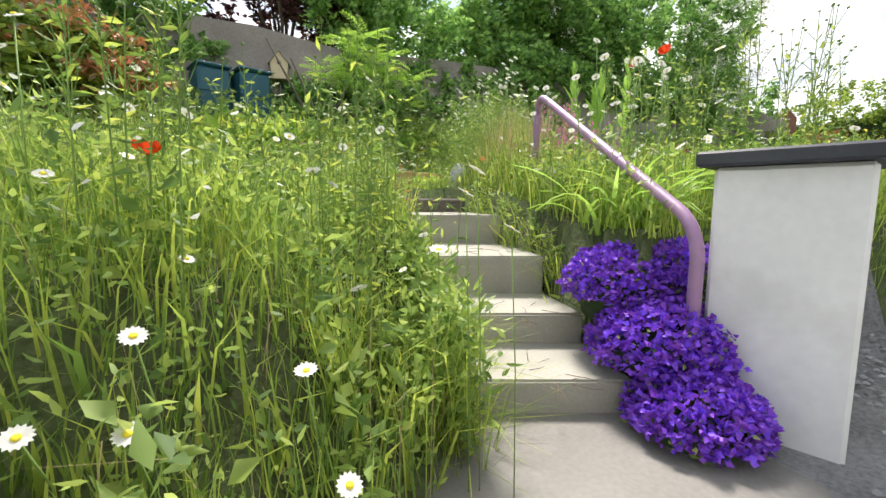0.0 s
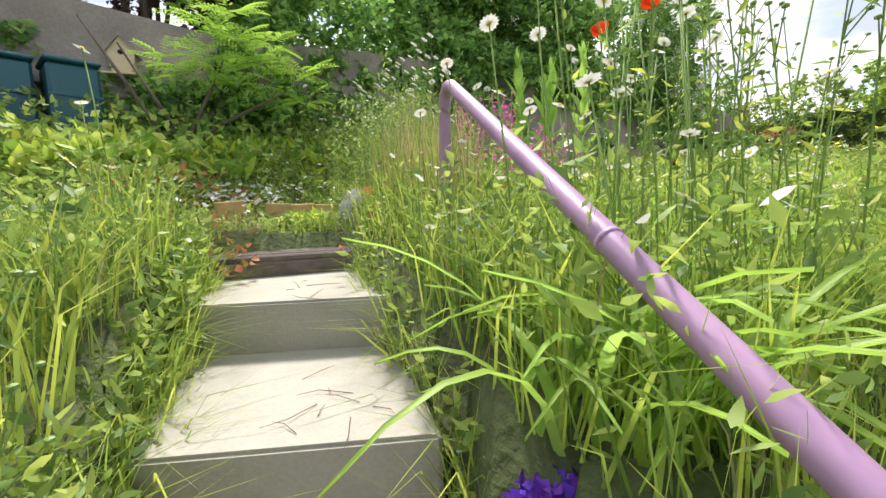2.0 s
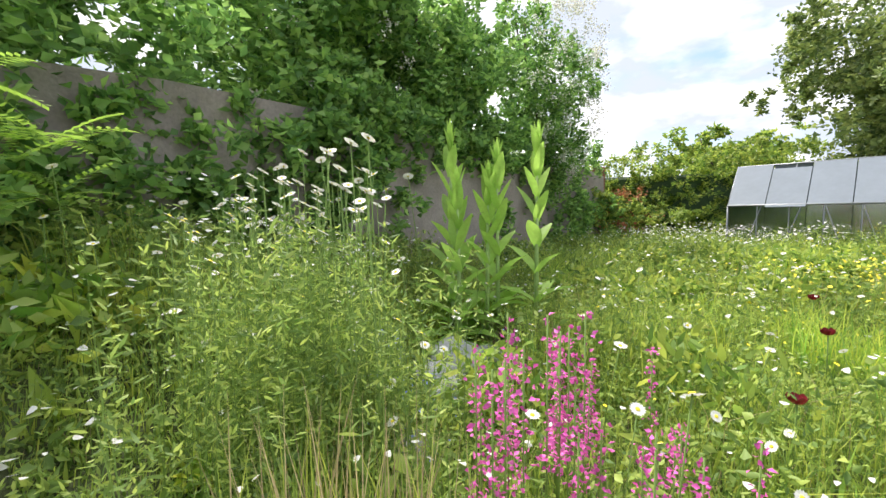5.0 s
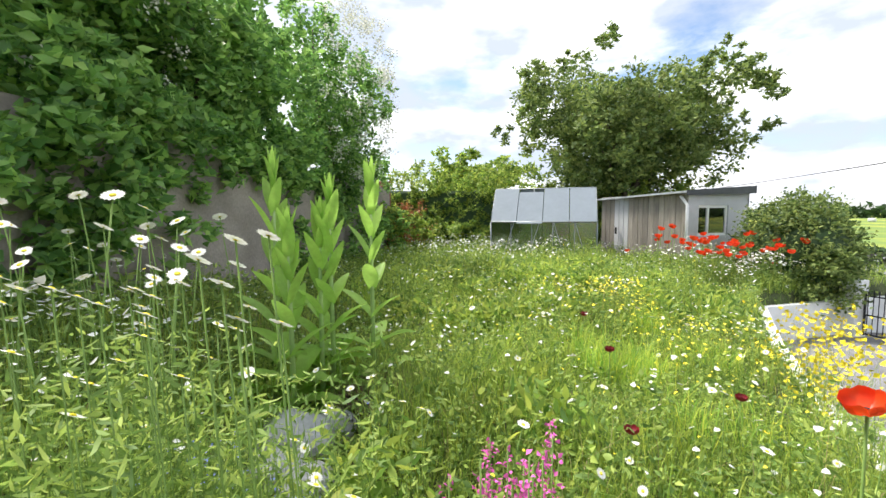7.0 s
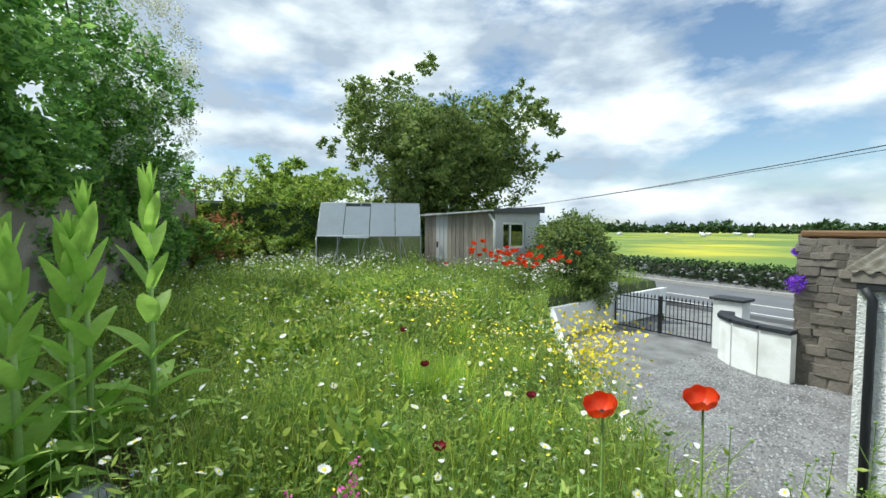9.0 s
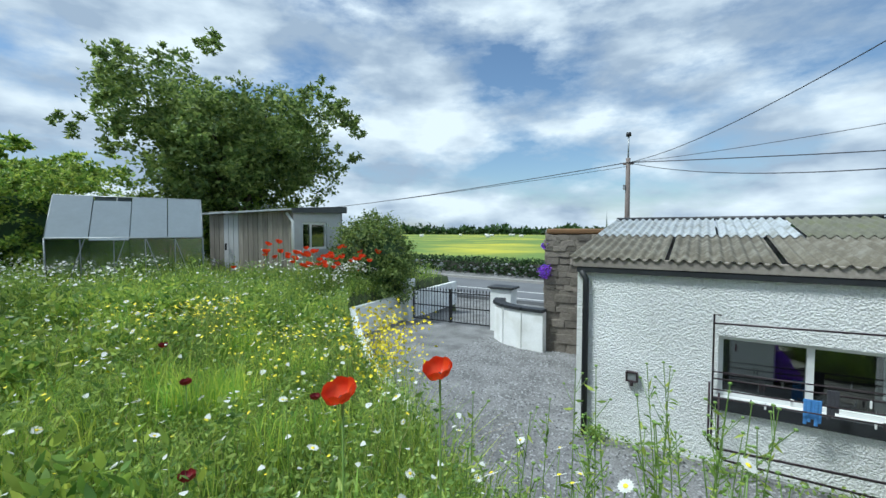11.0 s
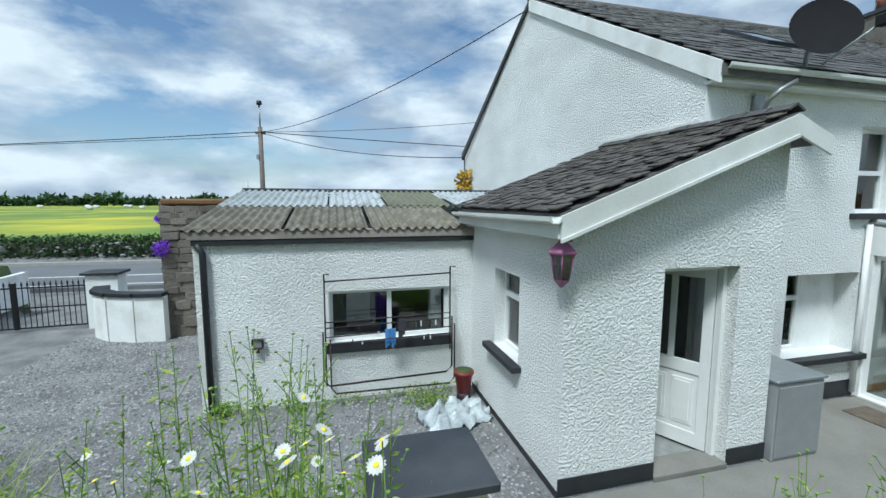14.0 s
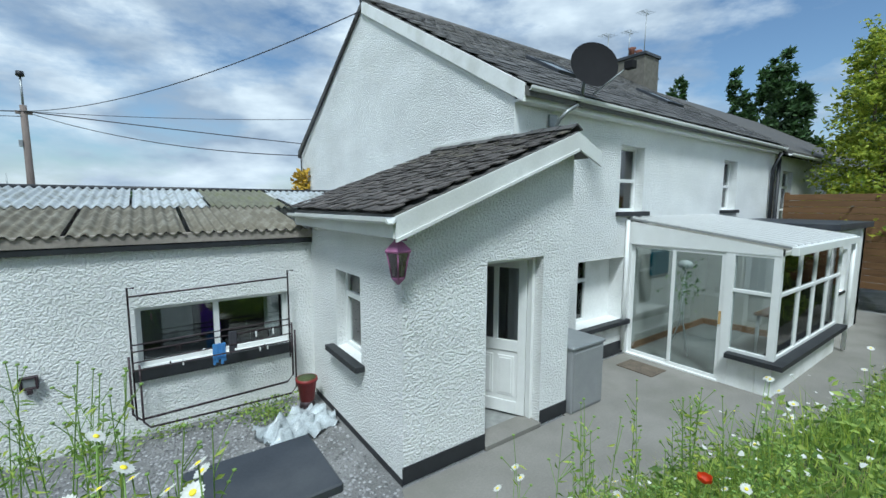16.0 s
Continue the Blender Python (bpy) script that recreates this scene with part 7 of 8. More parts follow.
def make_daisy(h, r=0.027, seed=0):
    rnd = random.Random(seed)
    e = thing("ox_eye_daisy", (0, 0, 0), "white ox-eye daisy with yellow centre on a thin stem", "daisy", "daisies in the meadow")
    lx, ly = rnd.uniform(-.07, .07), rnd.uniform(-.07, .07)
    tube("stem", [(0, 0, -0.03), (lx * 0.2, ly * 0.2, h * 0.5), (lx, ly, h)], 0.0022, M["stem"], e, 4)
    tilt = Matrix.Translation((lx, ly, h)) @ Matrix.Rotation(rnd.uniform(0.25, 1.0), 4, Vector((rnd.uniform(-1, 1), rnd.uniform(-1, 1), 0)).normalized())
    p = part("petals", petal_disc(15, r, r * 0.36, rnd.uniform(-0.15, 0.35)), M["petal"], e)
    p.matrix_local = tilt
    c = part("centre", dome(r * 0.3, r * 0.16, 0.001), M["yellow"], e, smooth=True)
    c.matrix_local = tilt
    return e


def make_poppy(h, seed=0, m="poppy", r=0.062, label="scarlet oriental poppy with dark throat on a hairy stem"):
    rnd = random.Random(seed)
    e = thing("poppy", (0, 0, 0), label, "poppy", "poppies in the beds")
    lx, ly = rnd.uniform(-.02, .02), rnd.uniform(-.02, .02)
    tube("stem", [(0, 0, -0.03), (lx * 0.3, ly * 0.3, h * 0.6), (lx, ly, h)], 0.0045, M["stem"], e, 5)
    T = Matrix.Translation((lx, ly, h)) @ Matrix.Rotation(rnd.uniform(0, 0.5), 4, "X")
    for k in range(5):
        bm = bmesh.new()
        n, rows = 7, 5
        g = []
        for j in range(rows):
            row = []
            for i in range(n):
                a = (i / (n - 1) - 0.5) * 1.75
                t = j / (rows - 1)
                rad = r * (0.12 + 0.92 * math.sin(t * 1.5))
                z = r * 0.72 * t ** 1.6 + 0.007 * math.sin(i * 2.3 + k * 2) * t
                row.append(bm.verts.new((rad * math.cos(a), rad * math.sin(a), z)))
            g.append(row)
        for j in range(rows - 1):
            for i in range(n - 1):
                bm.faces.new((g[j][i], g[j][i + 1], g[j + 1][i + 1], g[j + 1][i]))
        p = part("petal", bm, M[m], e, smooth=True)
        p.matrix_local = T @ Matrix.Rotation(k * 2 * math.pi / 5 + 0.2, 4, "Z") @ Matrix.Rotation(-0.25 + 0.08 * (k % 2), 4, "Y")
    c = part("centre", dome(r * 0.22, r * 0.25, 0.006), M["dark"], e, smooth=True)
    c.matrix_local = T
    return e


def place(proto, x, y, rz, s=1.0, z=None):
    zz = float(land(x, y)) if z is None else z
    return copy_thing(proto, Matrix.Translation((x, y, zz)) @ Matrix.Rotation(rz, 4, "Z") @ Matrix.Diagonal((s, s, s, 1)))


def free_spot(x, y, top):
    return bool(clear_of_walk(np.array([x]), np.array([y]), np.array([top]), 0.30, 0.25)[0]) and not bool(on_steps(np.array(x), np.array(y))) and float(edge_distance(x, y)) > 0.04


def place_head(proto, head, x, y, z, s):
    """Stand a flower so that its head comes to (x, y, z); its stem is stretched, its head scaled by s."""
    c = next(o for o in proto.children if o.name.startswith(head)).matrix_basis.translation.copy()
    zz = float(land(x - c.x * s, y - c.y * s))
    q = copy_thing(proto, Matrix.Translation((x - c.x * s, y - c.y * s, zz)) @ Matrix.Diagonal((s, s, s, 1)))
    k = (z - zz) / s / c.z
    for o in q.children:
        if o.name.startswith("stem"):
            o.matrix_basis = Matrix.Diagonal((1, 1, k, 1)) @ o.matrix_basis
        else:
            o.matrix_basis = Matrix.Translation((0, 0, (z - zz) / s - c.z)) @ o.matrix_basis
    return q


def build_flowers():
    rnd = random.Random(11)
    protos = [make_daisy(h, 0.028, i) for i, h in enumerate((0.38, 0.5, 0.62, 0.74, 0.86))]
    spots = [(0.40, 1.33, 3), (0.52, 1.22, 3), (0.62, 1.38, 2), (0.33, 1.15, 3), (0.70, 1.12, 3), (0.55, 1.52, 2), (-0.1, 1.4, 2), (0.9, 1.5, 2)]
    zones = [((-1.3, 0.3, 0.3, 2.4), 26), ((-2.6, -0.8, -0.9, -0.1), 22), ((-3.2, -1.0, -2.9, -1.2), 34), ((-6, -1, 0, 4), 60), ((2.0, 4.6, -0.6, 1.3), 34), ((0.0, 1.0, -0.2, 1.9), 14), ((1.3, 2.5, -0.8, 0.9), 18), ((4.5, 9, 0, 1.2), 20)]
    for (x0, x1, y0, y1), n in zones:
        for k in range(n):
            spots.append((rnd.uniform(x0, x1), rnd.uniform(y0, y1), rnd.randrange(4) + (1 if y1 < 0 and x0 < -3 else 0)))
    for x, y, k in spots:
        k = min(k, 4)
        if float(edge_distance(x, y)) < 0.05 or not free_spot(x, y, float(land(x, y)) + (0.4, 0.5, 0.6, 0.75, 0.85)[k]):
            continue
        place(protos[k], x, y, rnd.uniform(0, 6.28), rnd.uniform(0.85, 1.2))
    for x, y, zt in ((0.34, 1.32, 1.90), (0.42, 1.30, 1.91), (0.50, 1.22, 1.88), (0.40, 1.12, 1.80), (0.55, 1.35, 1.75), (0.62, 1.5, 1.8), (0.2, 1.5, 1.8), (0.1, 1.3, 1.78), (-0.1, 1.55, 1.8), (0.75, 1.15, 1.72), (0.3, 1.7, 1.85)):
        g = float(land(x, y))
        place(protos[4], x, y, rnd.uniform(0, 6.28), (zt - g) / 0.86)
    heads = [(3.18, 1.47, 0.68), (2.89, 1.63, 0.57), (3.36, 1.46, 0.53), (3.21, 1.54, 0.51), (2.91, 1.84, 0.41), (3.28, 0.83, 1.03),
             (-0.93, -1.02, 2.5), (-0.93, -1.2, 2.4), (-0.94, -1.32, 2.38), (-0.71, -1.17, 2.21), (-1.16, -1.42, 2.52), (-1.2, -1.37, 2.5), (-1.22, -1.55, 2.47), (-1.25, -1.18, 2.67), (-1.0, -0.57, 1.97), (-1.39, -1.12, 2.53), (-1.21, -0.66, 1.99), (-0.99, -0.47, 1.93),
             (0.35, 1.47, 1.82), (0.43, 1.49, 1.81), (0.52, 1.36, 1.81), (-0.49, 0.8, 1.99), (-0.25, 0.88, 1.98), (0.59, 1.14, 1.99), (-0.21, 1.3, 1.89), (-0.17, 1.31, 1.87)]
    close = [(-0.9, -0.72, 2.46), (-0.93, -0.76, 2.54), (-0.97, -0.66, 2.65), (-0.98, -0.74, 2.64), (-0.88, -0.62, 2.45), (-0.91, -0.8, 2.6), (2.25, 1.72, 0.87), (2.33, 1.6, 0.98), (2.3, 1.62, 1.05), (2.4, 1.55, 0.8)]
    heads += [(rnd.uniform(-1.3, -0.72), rnd.uniform(-1.5, -0.72), rnd.uniform(2.22, 2.56)) for _ in range(30)]
    for i, (x, y, z) in enumerate(heads):
        h = z - float(land(x, y))
        place_head(protos[0 if h < 0.5 else 2 if h < 0.8 else 4], "petals", x, y, z, 1.0)
    for x, y, z in close:
        h = z - float(land(x, y))
        place_head(protos[0 if h < 0.5 else 2 if h < 0.8 else 4], "petals", x, y, z, 1.15)
    # big daisies beside the walk, and the tall clump before the old wall
    key = [(3.0, 1.2, 0.8), (2.6, 1.35, 0.66), (2.3, 1.2, 0.62), (2.45, 1.3, 0.42), (2.0, 1.1, 0.8),
           (0.40, 0.72, 1.80), (0.80, 0.92, 0.92), (-0.05, 0.30, 1.98), (0.72, 0.75, 1.1), (-1.86, -1.1, 2.2), (-1.7, -1.0, 2.05), (-1.95, -0.95, 2.1), (-0.86, 0.2, 1.8)]
    key += [(rnd.uniform(-3.0, -1.5), rnd.uniform(-2.4, -1.3), rnd.uniform(2.3, 2.82)) for _ in range(46)]
    for x, y, zt in key:
        g = float(land(x, y))
        k = 0 if zt - g < 0.5 else 4
        s = (zt - g) / (0.38, 0, 0, 0, 0.86)[k]
        if s < 0.5 or not clear_of_walk(np.array([x]), np.array([y]), np.array([zt]), 0.3, 0.3)[0]:
            continue
        place(protos[k], x, y, rnd.uniform(0, 6.28), max(0.7, s), g)
    for p, (x, y) in zip(protos, ((-1.0, 1.0), (-1.6, 0.4), (-2.2, 0.9), (-2.9, -1.6), (-2.6, -2.0))):
        p.matrix_world = pose(x, y, float(land(x, y)))
    # scarlet poppies near the edge of the terrace and in the far bed
    pp = [make_poppy(h, i) for i, h in enumerate((0.62, 0.75, 0.5))]
    near = [(-0.583, 1.167, 2.18), (-0.728, 0.858, 2.175)]
    for x, y, zt in near:
        k = 1
        place_head(pp[k], "centre", x, y, zt, 0.9)
    place_head(pp[2], "centre", 3.03, 0.84, 1.10, 0.72)
    for k in range(60):
        place(pp[k % 2], rnd.uniform(-9.0, -7.55), rnd.uniform(6.2, 9.2), rnd.uniform(0, 6.28), rnd.uniform(1.15, 1.5))
    for x, y in ((-8.3, 5.2), (4.5, -0.4)):
        place(pp[0], x, y, rnd.uniform(0, 6.28), 0.95)
    cr = make_poppy(0.48, 9, "crimson", 0.045, "dark crimson double poppy in the grass")
    cr.matrix_world = pose(-3.1, 1.6, float(land(-3.1, 1.6)))
    for x, y in ((-2.4, 2.2), (-1.9, 1.0), (-4.1, 1.9)):
        place(cr, x, y, rnd.uniform(0, 6))
    for p, (x, y) in zip(pp, ((-8.6, 7.6), (-8.9, 8.2), (-8.1, 8.8))):
        p.matrix_world = pose(x, y, float(land(x, y)))
    # poppy leaves, buds and clumps near the edge
    rng = np.random.default_rng(121)
    x, y = rng.normal(-0.7, 0.35, 800), rng.normal(1.3, 0.35, 800)
    k = edge_distance(x, y) > 0.1
    x, y = x[k], y[k]
    blades("poppy_leaves", rng, x, y, land(x, y), rng.uniform(0.25, 0.5, len(x)), np.full(len(x), 0.035), M["teasel"], 0.6, "fresh green poppy leaves at the terrace edge")
    for k in range(7):
        xx, yy = -0.75 + rnd.uniform(-.35, .35), 1.3 + rnd.uniform(-.35, .35)
        b = thing("poppy_bud", (xx, yy, float(land(xx, yy))), "green hairy poppy bud on a bent stem", "poppy bud", "poppy buds")
        h = rnd.uniform(0.5, 0.72)
        tube("stem", [(0, 0, 0), (0.01, 0, h * 0.6), (0.03, 0.01, h)], 0.003, M["stem"], b, 4)
        tube("bud", [(0.03, 0.01, h - 0.005), (0.03, 0.01, h + 0.012), (0.03, 0.01, h + 0.03), (0.03, 0.01, h + 0.042)], [0.005, 0.016, 0.014, 0.003], M["stem"], b, 7)

    # small flowers by the thousand
    def dots(name, x, y, lift, size, m, label, per=5, flat=True):
        z = land(x, y)
        n = len(x)
        h = tallness(x, y) * rng.uniform(0.75, 1.2, n) + lift
        ok = clear_of_walk(x, y, z + h) & (edge_distance(x, y) > 0.05) & ~on_steps(x, y)
        x, y, z, h = x[ok], y[ok], z[ok], h[ok]
        n = len(x)
        a = rng.uniform(0, 6.28, n)
        tx, ty = rng.normal(0, 0.35, n), rng.normal(0, 0.35, n)
        V = []
        s = size * rng.uniform(0.6, 1.3, n)
        K = 6
        for k in range(K):
            b = a + 2 * math.pi * k / K
            rr = s * (1.0 if k % 2 else 0.72)
            dx, dy = np.cos(b) * rr, np.sin(b) * rr
            V.append(np.stack([x + dx, y + dy, z + h + dx * tx + dy * ty], 1))
        V = np.stack(V, 1).reshape(-1, 3)
        F = np.arange(n * K).reshape(n, K)
        tagged(obj_from(name, V, F, M[m]), label, "flowers", kind="stuff")
        q = np.arange(n)
        blades(name + "_stems", rng, x[q], y[q], z[q], h[q], np.full(n, 0.004), M["stem"], 0.03, "thin stems of the small meadow flowers")
    x, y = rng.uniform(-15.5, 1, 4200), rng.uniform(-3.2, 9.5, 4200)
    dots("small_white_flowers", x, y, 0.03, 0.017, "petal", "scattered small white meadow flowers")
    x, y = rng.normal(-12.2, 1.6, 900), rng.normal(3.2, 1.6, 900)
    dots("white_flower_drift", x, y, 0.04, 0.03, "petal", "drift of white daisies before the greenhouse")
    x, y = rng.normal(-7.9, 0.6, 700), rng.normal(8.2, 1.0, 700)
    dots("white_flower_drift", x, y, 0.28, 0.03, "petal", "drift of white daisies by the poppies")
    x, y = rng.normal(-2.4, 0.6, 260), rng.normal(-2.2, 0.35, 260)
    dots("white_flower_drift", x, y, 0.35, 0.022, "petal", "tall white daisies near the old wall")
    x, y = rng.uniform(-7, -1.6, 170), rng.uniform(0.0, 5.0, 170)
    dots("ox_eye_drift", x, y, 0.05, 0.027, "petal", "scattered larger white daisies in the meadow")
    x, y = rng.uniform(2, 9, 700), rng.uniform(-2, 1.2, 700)
    dots("small_white_flowers", x, y, 0.03, 0.014, "petal", "scattered small white meadow flowers")
    x, y = rng.uniform(-11, -1.5, 800), rng.uniform(0, 7, 800)
    dots("small_yellow_flowers", x, y, 0.0, 0.013, "yellow", "scattered small yellow buttercups")
    x, y = rng.normal(-5.0, 0.9, 650), rng.normal(2.9, 0.5, 650)
    dots("yellow_flower_patch", x, y, 0.02, 0.017, "yellow", "patch of yellow flowers in the meadow")
    for cx, cy, s, n in ((-3.4, 4.15, 0.28, 420), (-2.9, 3.75, 0.2, 240), ):
        x, y = rng.normal(cx, s, n), rng.normal(cy, s, n)
        z = rng.uniform(1.0, 1.72, n)
        V, F = leaf_cloud(rng, np.stack([x, y, z], 1), 0.05, 0.022, 0.2)
        tagged(obj_from("ragwort_flowers", V, F, M["yellow"]), "yellow ragwort flowering over the terrace wall", "flowers", kind="stuff")
        q = rng.permutation(n)[: n // 2]
        blades("ragwort_stems", rng, x[q] * 0.7 + cx * 0.3, y[q] * 0.7 + cy * 0.3, np.full(len(q), 0.1), z[q], np.full(len(q), 0.006), M["grass"], 0.25, "green ragwort stems at the wall")
    # purple aubrieta cushion between the steps and the pillar
    P = []
    for cx, cy, cz, r, rz, n in ((1.0, 1.50, 0.50, 0.22, 0.20, 700), (1.12, 1.62, 0.48, 0.30, 0.24, 1100), (1.28, 1.86, 0.24, 0.30, 0.27, 1200), (1.46, 2.06, 0.06, 0.25, 0.21, 900), (1.12, 1.88, 0.60, 0.16, 0.16, 420)):
        d = rng.normal(0, 1, (n, 3))
        d[:, 2] = np.abs(d[:, 2])
        d /= np.linalg.norm(d, axis=1)[:, None]
        P.append(np.array([cx, cy, cz]) + d * (r, r, rz) * (1 + rng.normal(0, 0.05, (n, 1))))
    P = np.concatenate(P)
    P = P[~((P[:, 0] > 0.64) & (P[:, 0] < 1.29) & (P[:, 1] > 2.0))]
    au = thing("aubrieta", (1.2, 1.75, 0.1), "cushion of purple aubrieta spilling beside the steps", "flowering plant")
    au.matrix_world = pose(0, 0, 0)
    A, B = [], []
    for k in range(4):
        off = rng.normal(0, 0.003, P.shape)
        V, F = leaf_cloud(rng, P + off, 0.030, 0.013, 0.7)
        B.append(F + sum(len(a) for a in A))
        A.append(V)
    obj_from("blossom", np.concatenate(A), np.concatenate(B), M["purple"], au, kind="stuff")
    V, F = leaf_cloud(rng, P[::3] - (0, 0, 0.02), 0.03, 0.009, 0.3)
    obj_from("foliage", V, F, M["weed"], au)
    bm = bmesh.new()
    for cx, cy, cz, r, rz in ((1.0, 1.50, 0.48, 0.19, 0.17), (1.10, 1.62, 0.46, 0.26, 0.21), (1.22, 1.80, 0.22, 0.24, 0.24), (1.44, 2.06, 0.0, 0.21, 0.22)):
        bmesh.ops.create_icosphere(bm, subdivisions=2, radius=1, matrix=Matrix.Translation((cx, cy, cz)) @ Matrix.Diagonal((r, r, rz, 1)))
    part("mound", bm, M["leafconif"], au, smooth=True)["kind"] = "stuff"
    # arching strap leaves above it
    st = thing("day_lily", (0.8, 1.35, 0.8), "clump of arching strap-leaved day lily beside the rail", "plant")
    st.matrix_world = pose(0, 0, 0)
    for k in range(60):
        a = rnd.uniform(0, 6.28)
        L = rnd.uniform(0.42, 0.66)
        bx, by = 0.86 + rnd.uniform(-.2, .2), 1.5 + rnd.uniform(-.25, .2)
        if on_steps(np.array(bx), np.array(by)):
            continue
        bm = bmesh.new()
        prev = None
        for j in range(7):
            t = j / 6
            r = L * 0.75 * t ** 1.4
            z = L * (1.15 * t - 0.85 * t * t * (0.6 + 0.5 * ((k % 5) / 4)))
            w = 0.014 * (1 - t ** 2) + 0.001
            c, s = math.cos(a), math.sin(a)
            v = [bm.verts.new((bx + c * r + s * w, by + s * r - c * w, 0.76 + z + 0.004)), bm.verts.new((bx + c * r, by + s * r, 0.76 + z - 0.002)), bm.verts.new((bx + c * r - s * w, by + s * r + c * w, 0.76 + z + 0.004))]
            if prev:
                bm.faces.new((prev[0], prev[1], v[1], v[0]))
                bm.faces.new((prev[1], prev[2], v[2], v[1]))
            prev = v
        part("leaf", bm, M["sumac"] if k % 3 else M["teasel"], st, smooth=True)
    # pink campion and blue forget-me-nots
    for cx, cy, zt, n, s in ((-0.9, -0.1, 2.0, 14, 0.12), (-0.95, 0.35, 1.75, 9, 0.2), (-1.3, 0.1, 1.7, 6, 0.25)):
        for k in range(n):
            x, y = cx + rnd.gauss(0, s), cy + rnd.gauss(0, s)
            g = float(land(x, y))
            h = max(0.3, min(1.0, zt - g + rnd.uniform(-.12, .1)))
            if not free_spot(x, y, g + h):
                continue
            e = thing("pink_campion", (x, y, g), "slender pink campion flower spike among grasses", "campion", "pink campions")
            tube("stem", [(0, 0, 0), (0.01, 0, h)], 0.0028, M["stem"], e, 4)
            t = rng.uniform(0.45, 1.0, 60)
            V, F = leaf_cloud(rng, np.stack([rng.normal(0, 0.014, 60), rng.normal(0, 0.014, 60), h * t], 1), 0.02, 0.008)
            obj_from("petals", V, F, M["pink"], e, kind="stuff")
    x, y = rng.normal(-1.95, 0.3, 500), rng.normal(-1.0, 0.2, 500)
    dots("forget_me_nots", x, y, -0.05, 0.010, "blueflower", "tiny blue forget-me-nots in the rough grass")
    x, y = rng.normal(0.5, 0.2, 250), rng.normal(1.0, 0.25, 250)
    dots("forget_me_nots", x, y, -0.2, 0.006, "blueflower", "tiny blue forget-me-nots in the rough grass")
    x, y = rng.normal(0.2, 0.33, 190), rng.normal(-2.0, 0.12, 190)
    dots("white_alyssum", x, y, 0.02, 0.024, "petal", "low white flowering edging plant")
    # straw and low rosettes behind the sleeper
    n = 420
    x, y = rng.normal(0.5, 0.24, n), rng.normal(-1.28, 0.13, n)
    a = rng.normal(0.5, 0.5, n)
    z = land(x, y) + rng.uniform(0.02, 0.12, n)
    L, w = rng.uniform(0.12, 0.34, n), 0.002
    dx, dy = np.cos(a) * L, np.sin(a) * L
    V = np.stack([np.stack([x - w * np.sin(a), y + w * np.cos(a), z], 1), np.stack([x + w * np.sin(a), y - w * np.cos(a), z], 1), np.stack([x + dx, y + dy, z + rng.uniform(-0.05, 0.06, n)], 1)], 1).reshape(-1, 3)
    tagged(obj_from("straw_litter", V, np.arange(n * 3).reshape(n, 3), M["dry"]), "dead straw stalks lying over the sleeper and bed", "litter", kind="stuff")
    for cx, cy, s in ((-0.12, -1.22, 0.13), (0.02, -1.32, 0.10), (0.95, -1.15, 0.12), (-0.9, -1.5, 0.12)):
        e = thing("leafy_rosette", (cx, cy, float(land(cx, cy))), "bright green low rosette of soft leaves", "plant", "rosettes in the bed")
        d = rng.normal(0, 1, (170, 3))
        d[:, 2] = np.abs(d[:, 2])
        d /= np.linalg.norm(d, axis=1)[:, None]
        V, F = leaf_cloud(rng, d * (s, s, s * 0.9), 0.07, 0.018, 0.8)
        obj_from("leaves", V, F, M["sumac"], e, kind="stuff")
    # a brown withered plant among the rocks
    n = 900
    x, y = rng.normal(-3.15, 0.13, n), rng.normal(-0.42, 0.12, n)
    blades("withered_plant", rng, x, y, land(x, y), rng.uniform(0.2, 0.5, n), np.full(n, 0.006), M["withered"], 0.6, "brown withered stalks beside the teasels")
    # reddish leaves by the sleeper
    for cx, cy, cz, s, k in ((0.78, -0.78, 1.02, 0.12, 26), (0.55, -2.15, 1.5, 0.35, 70), (1.1, -1.5, 1.25, 0.3, 60)):
        P = np.stack([rng.normal(cx, s, k), rng.normal(cy, s * 0.6, k), cz + rng.uniform(-0.15, 0.1, k)], 1)
        V, F = leaf_cloud(rng, P, 0.07, 0.026, 0.4)
        tagged(obj_from("reddish_foliage", V, F, M["reddish"]), "orange and red tinted leaves in the bed", "plant", kind="stuff")
    # reddish leaves near the handrail post
    P = np.stack([rng.normal(-0.25, 0.2, 130), rng.normal(0.05, 0.2, 130), rng.uniform(1.0, 1.38, 130)], 1)
    V, F = leaf_cloud(rng, P, 0.075, 0.028, 0.4)
    tagged(obj_from("reddish_foliage", V, F, M["reddish"]), "reddish bronze leaves around the rail post", "plant", kind="stuff")


build_flowers()


def leaf_blade(bm, root, direction, L, W, droop=0.3, fold=0.15):
    d = Vector(direction).normalized()
    s = d.cross(Vector((0, 0, 1)))
    s = s.normalized() if s.length > 0.01 else Vector((1, 0, 0))
    up = s.cross(d)
    prev = None
    for j in range(7):
        t = j / 6
        w = W * math.sin(math.pi * min(0.97, t * 0.88 + 0.12)) ** 0.8
        c = Vector(root) + d * L * t + Vector((0, 0, -droop * L * t * t))
        v = [bm.verts.new(c + s * w + up * fold * w), bm.verts.new(c), bm.verts.new(c - s * w + up * fold * w)]
        if prev:
            bm.faces.new((prev[0], prev[1], v[1], v[0]))
            bm.faces.new((prev[1], prev[2], v[2], v[1]))
        prev = v


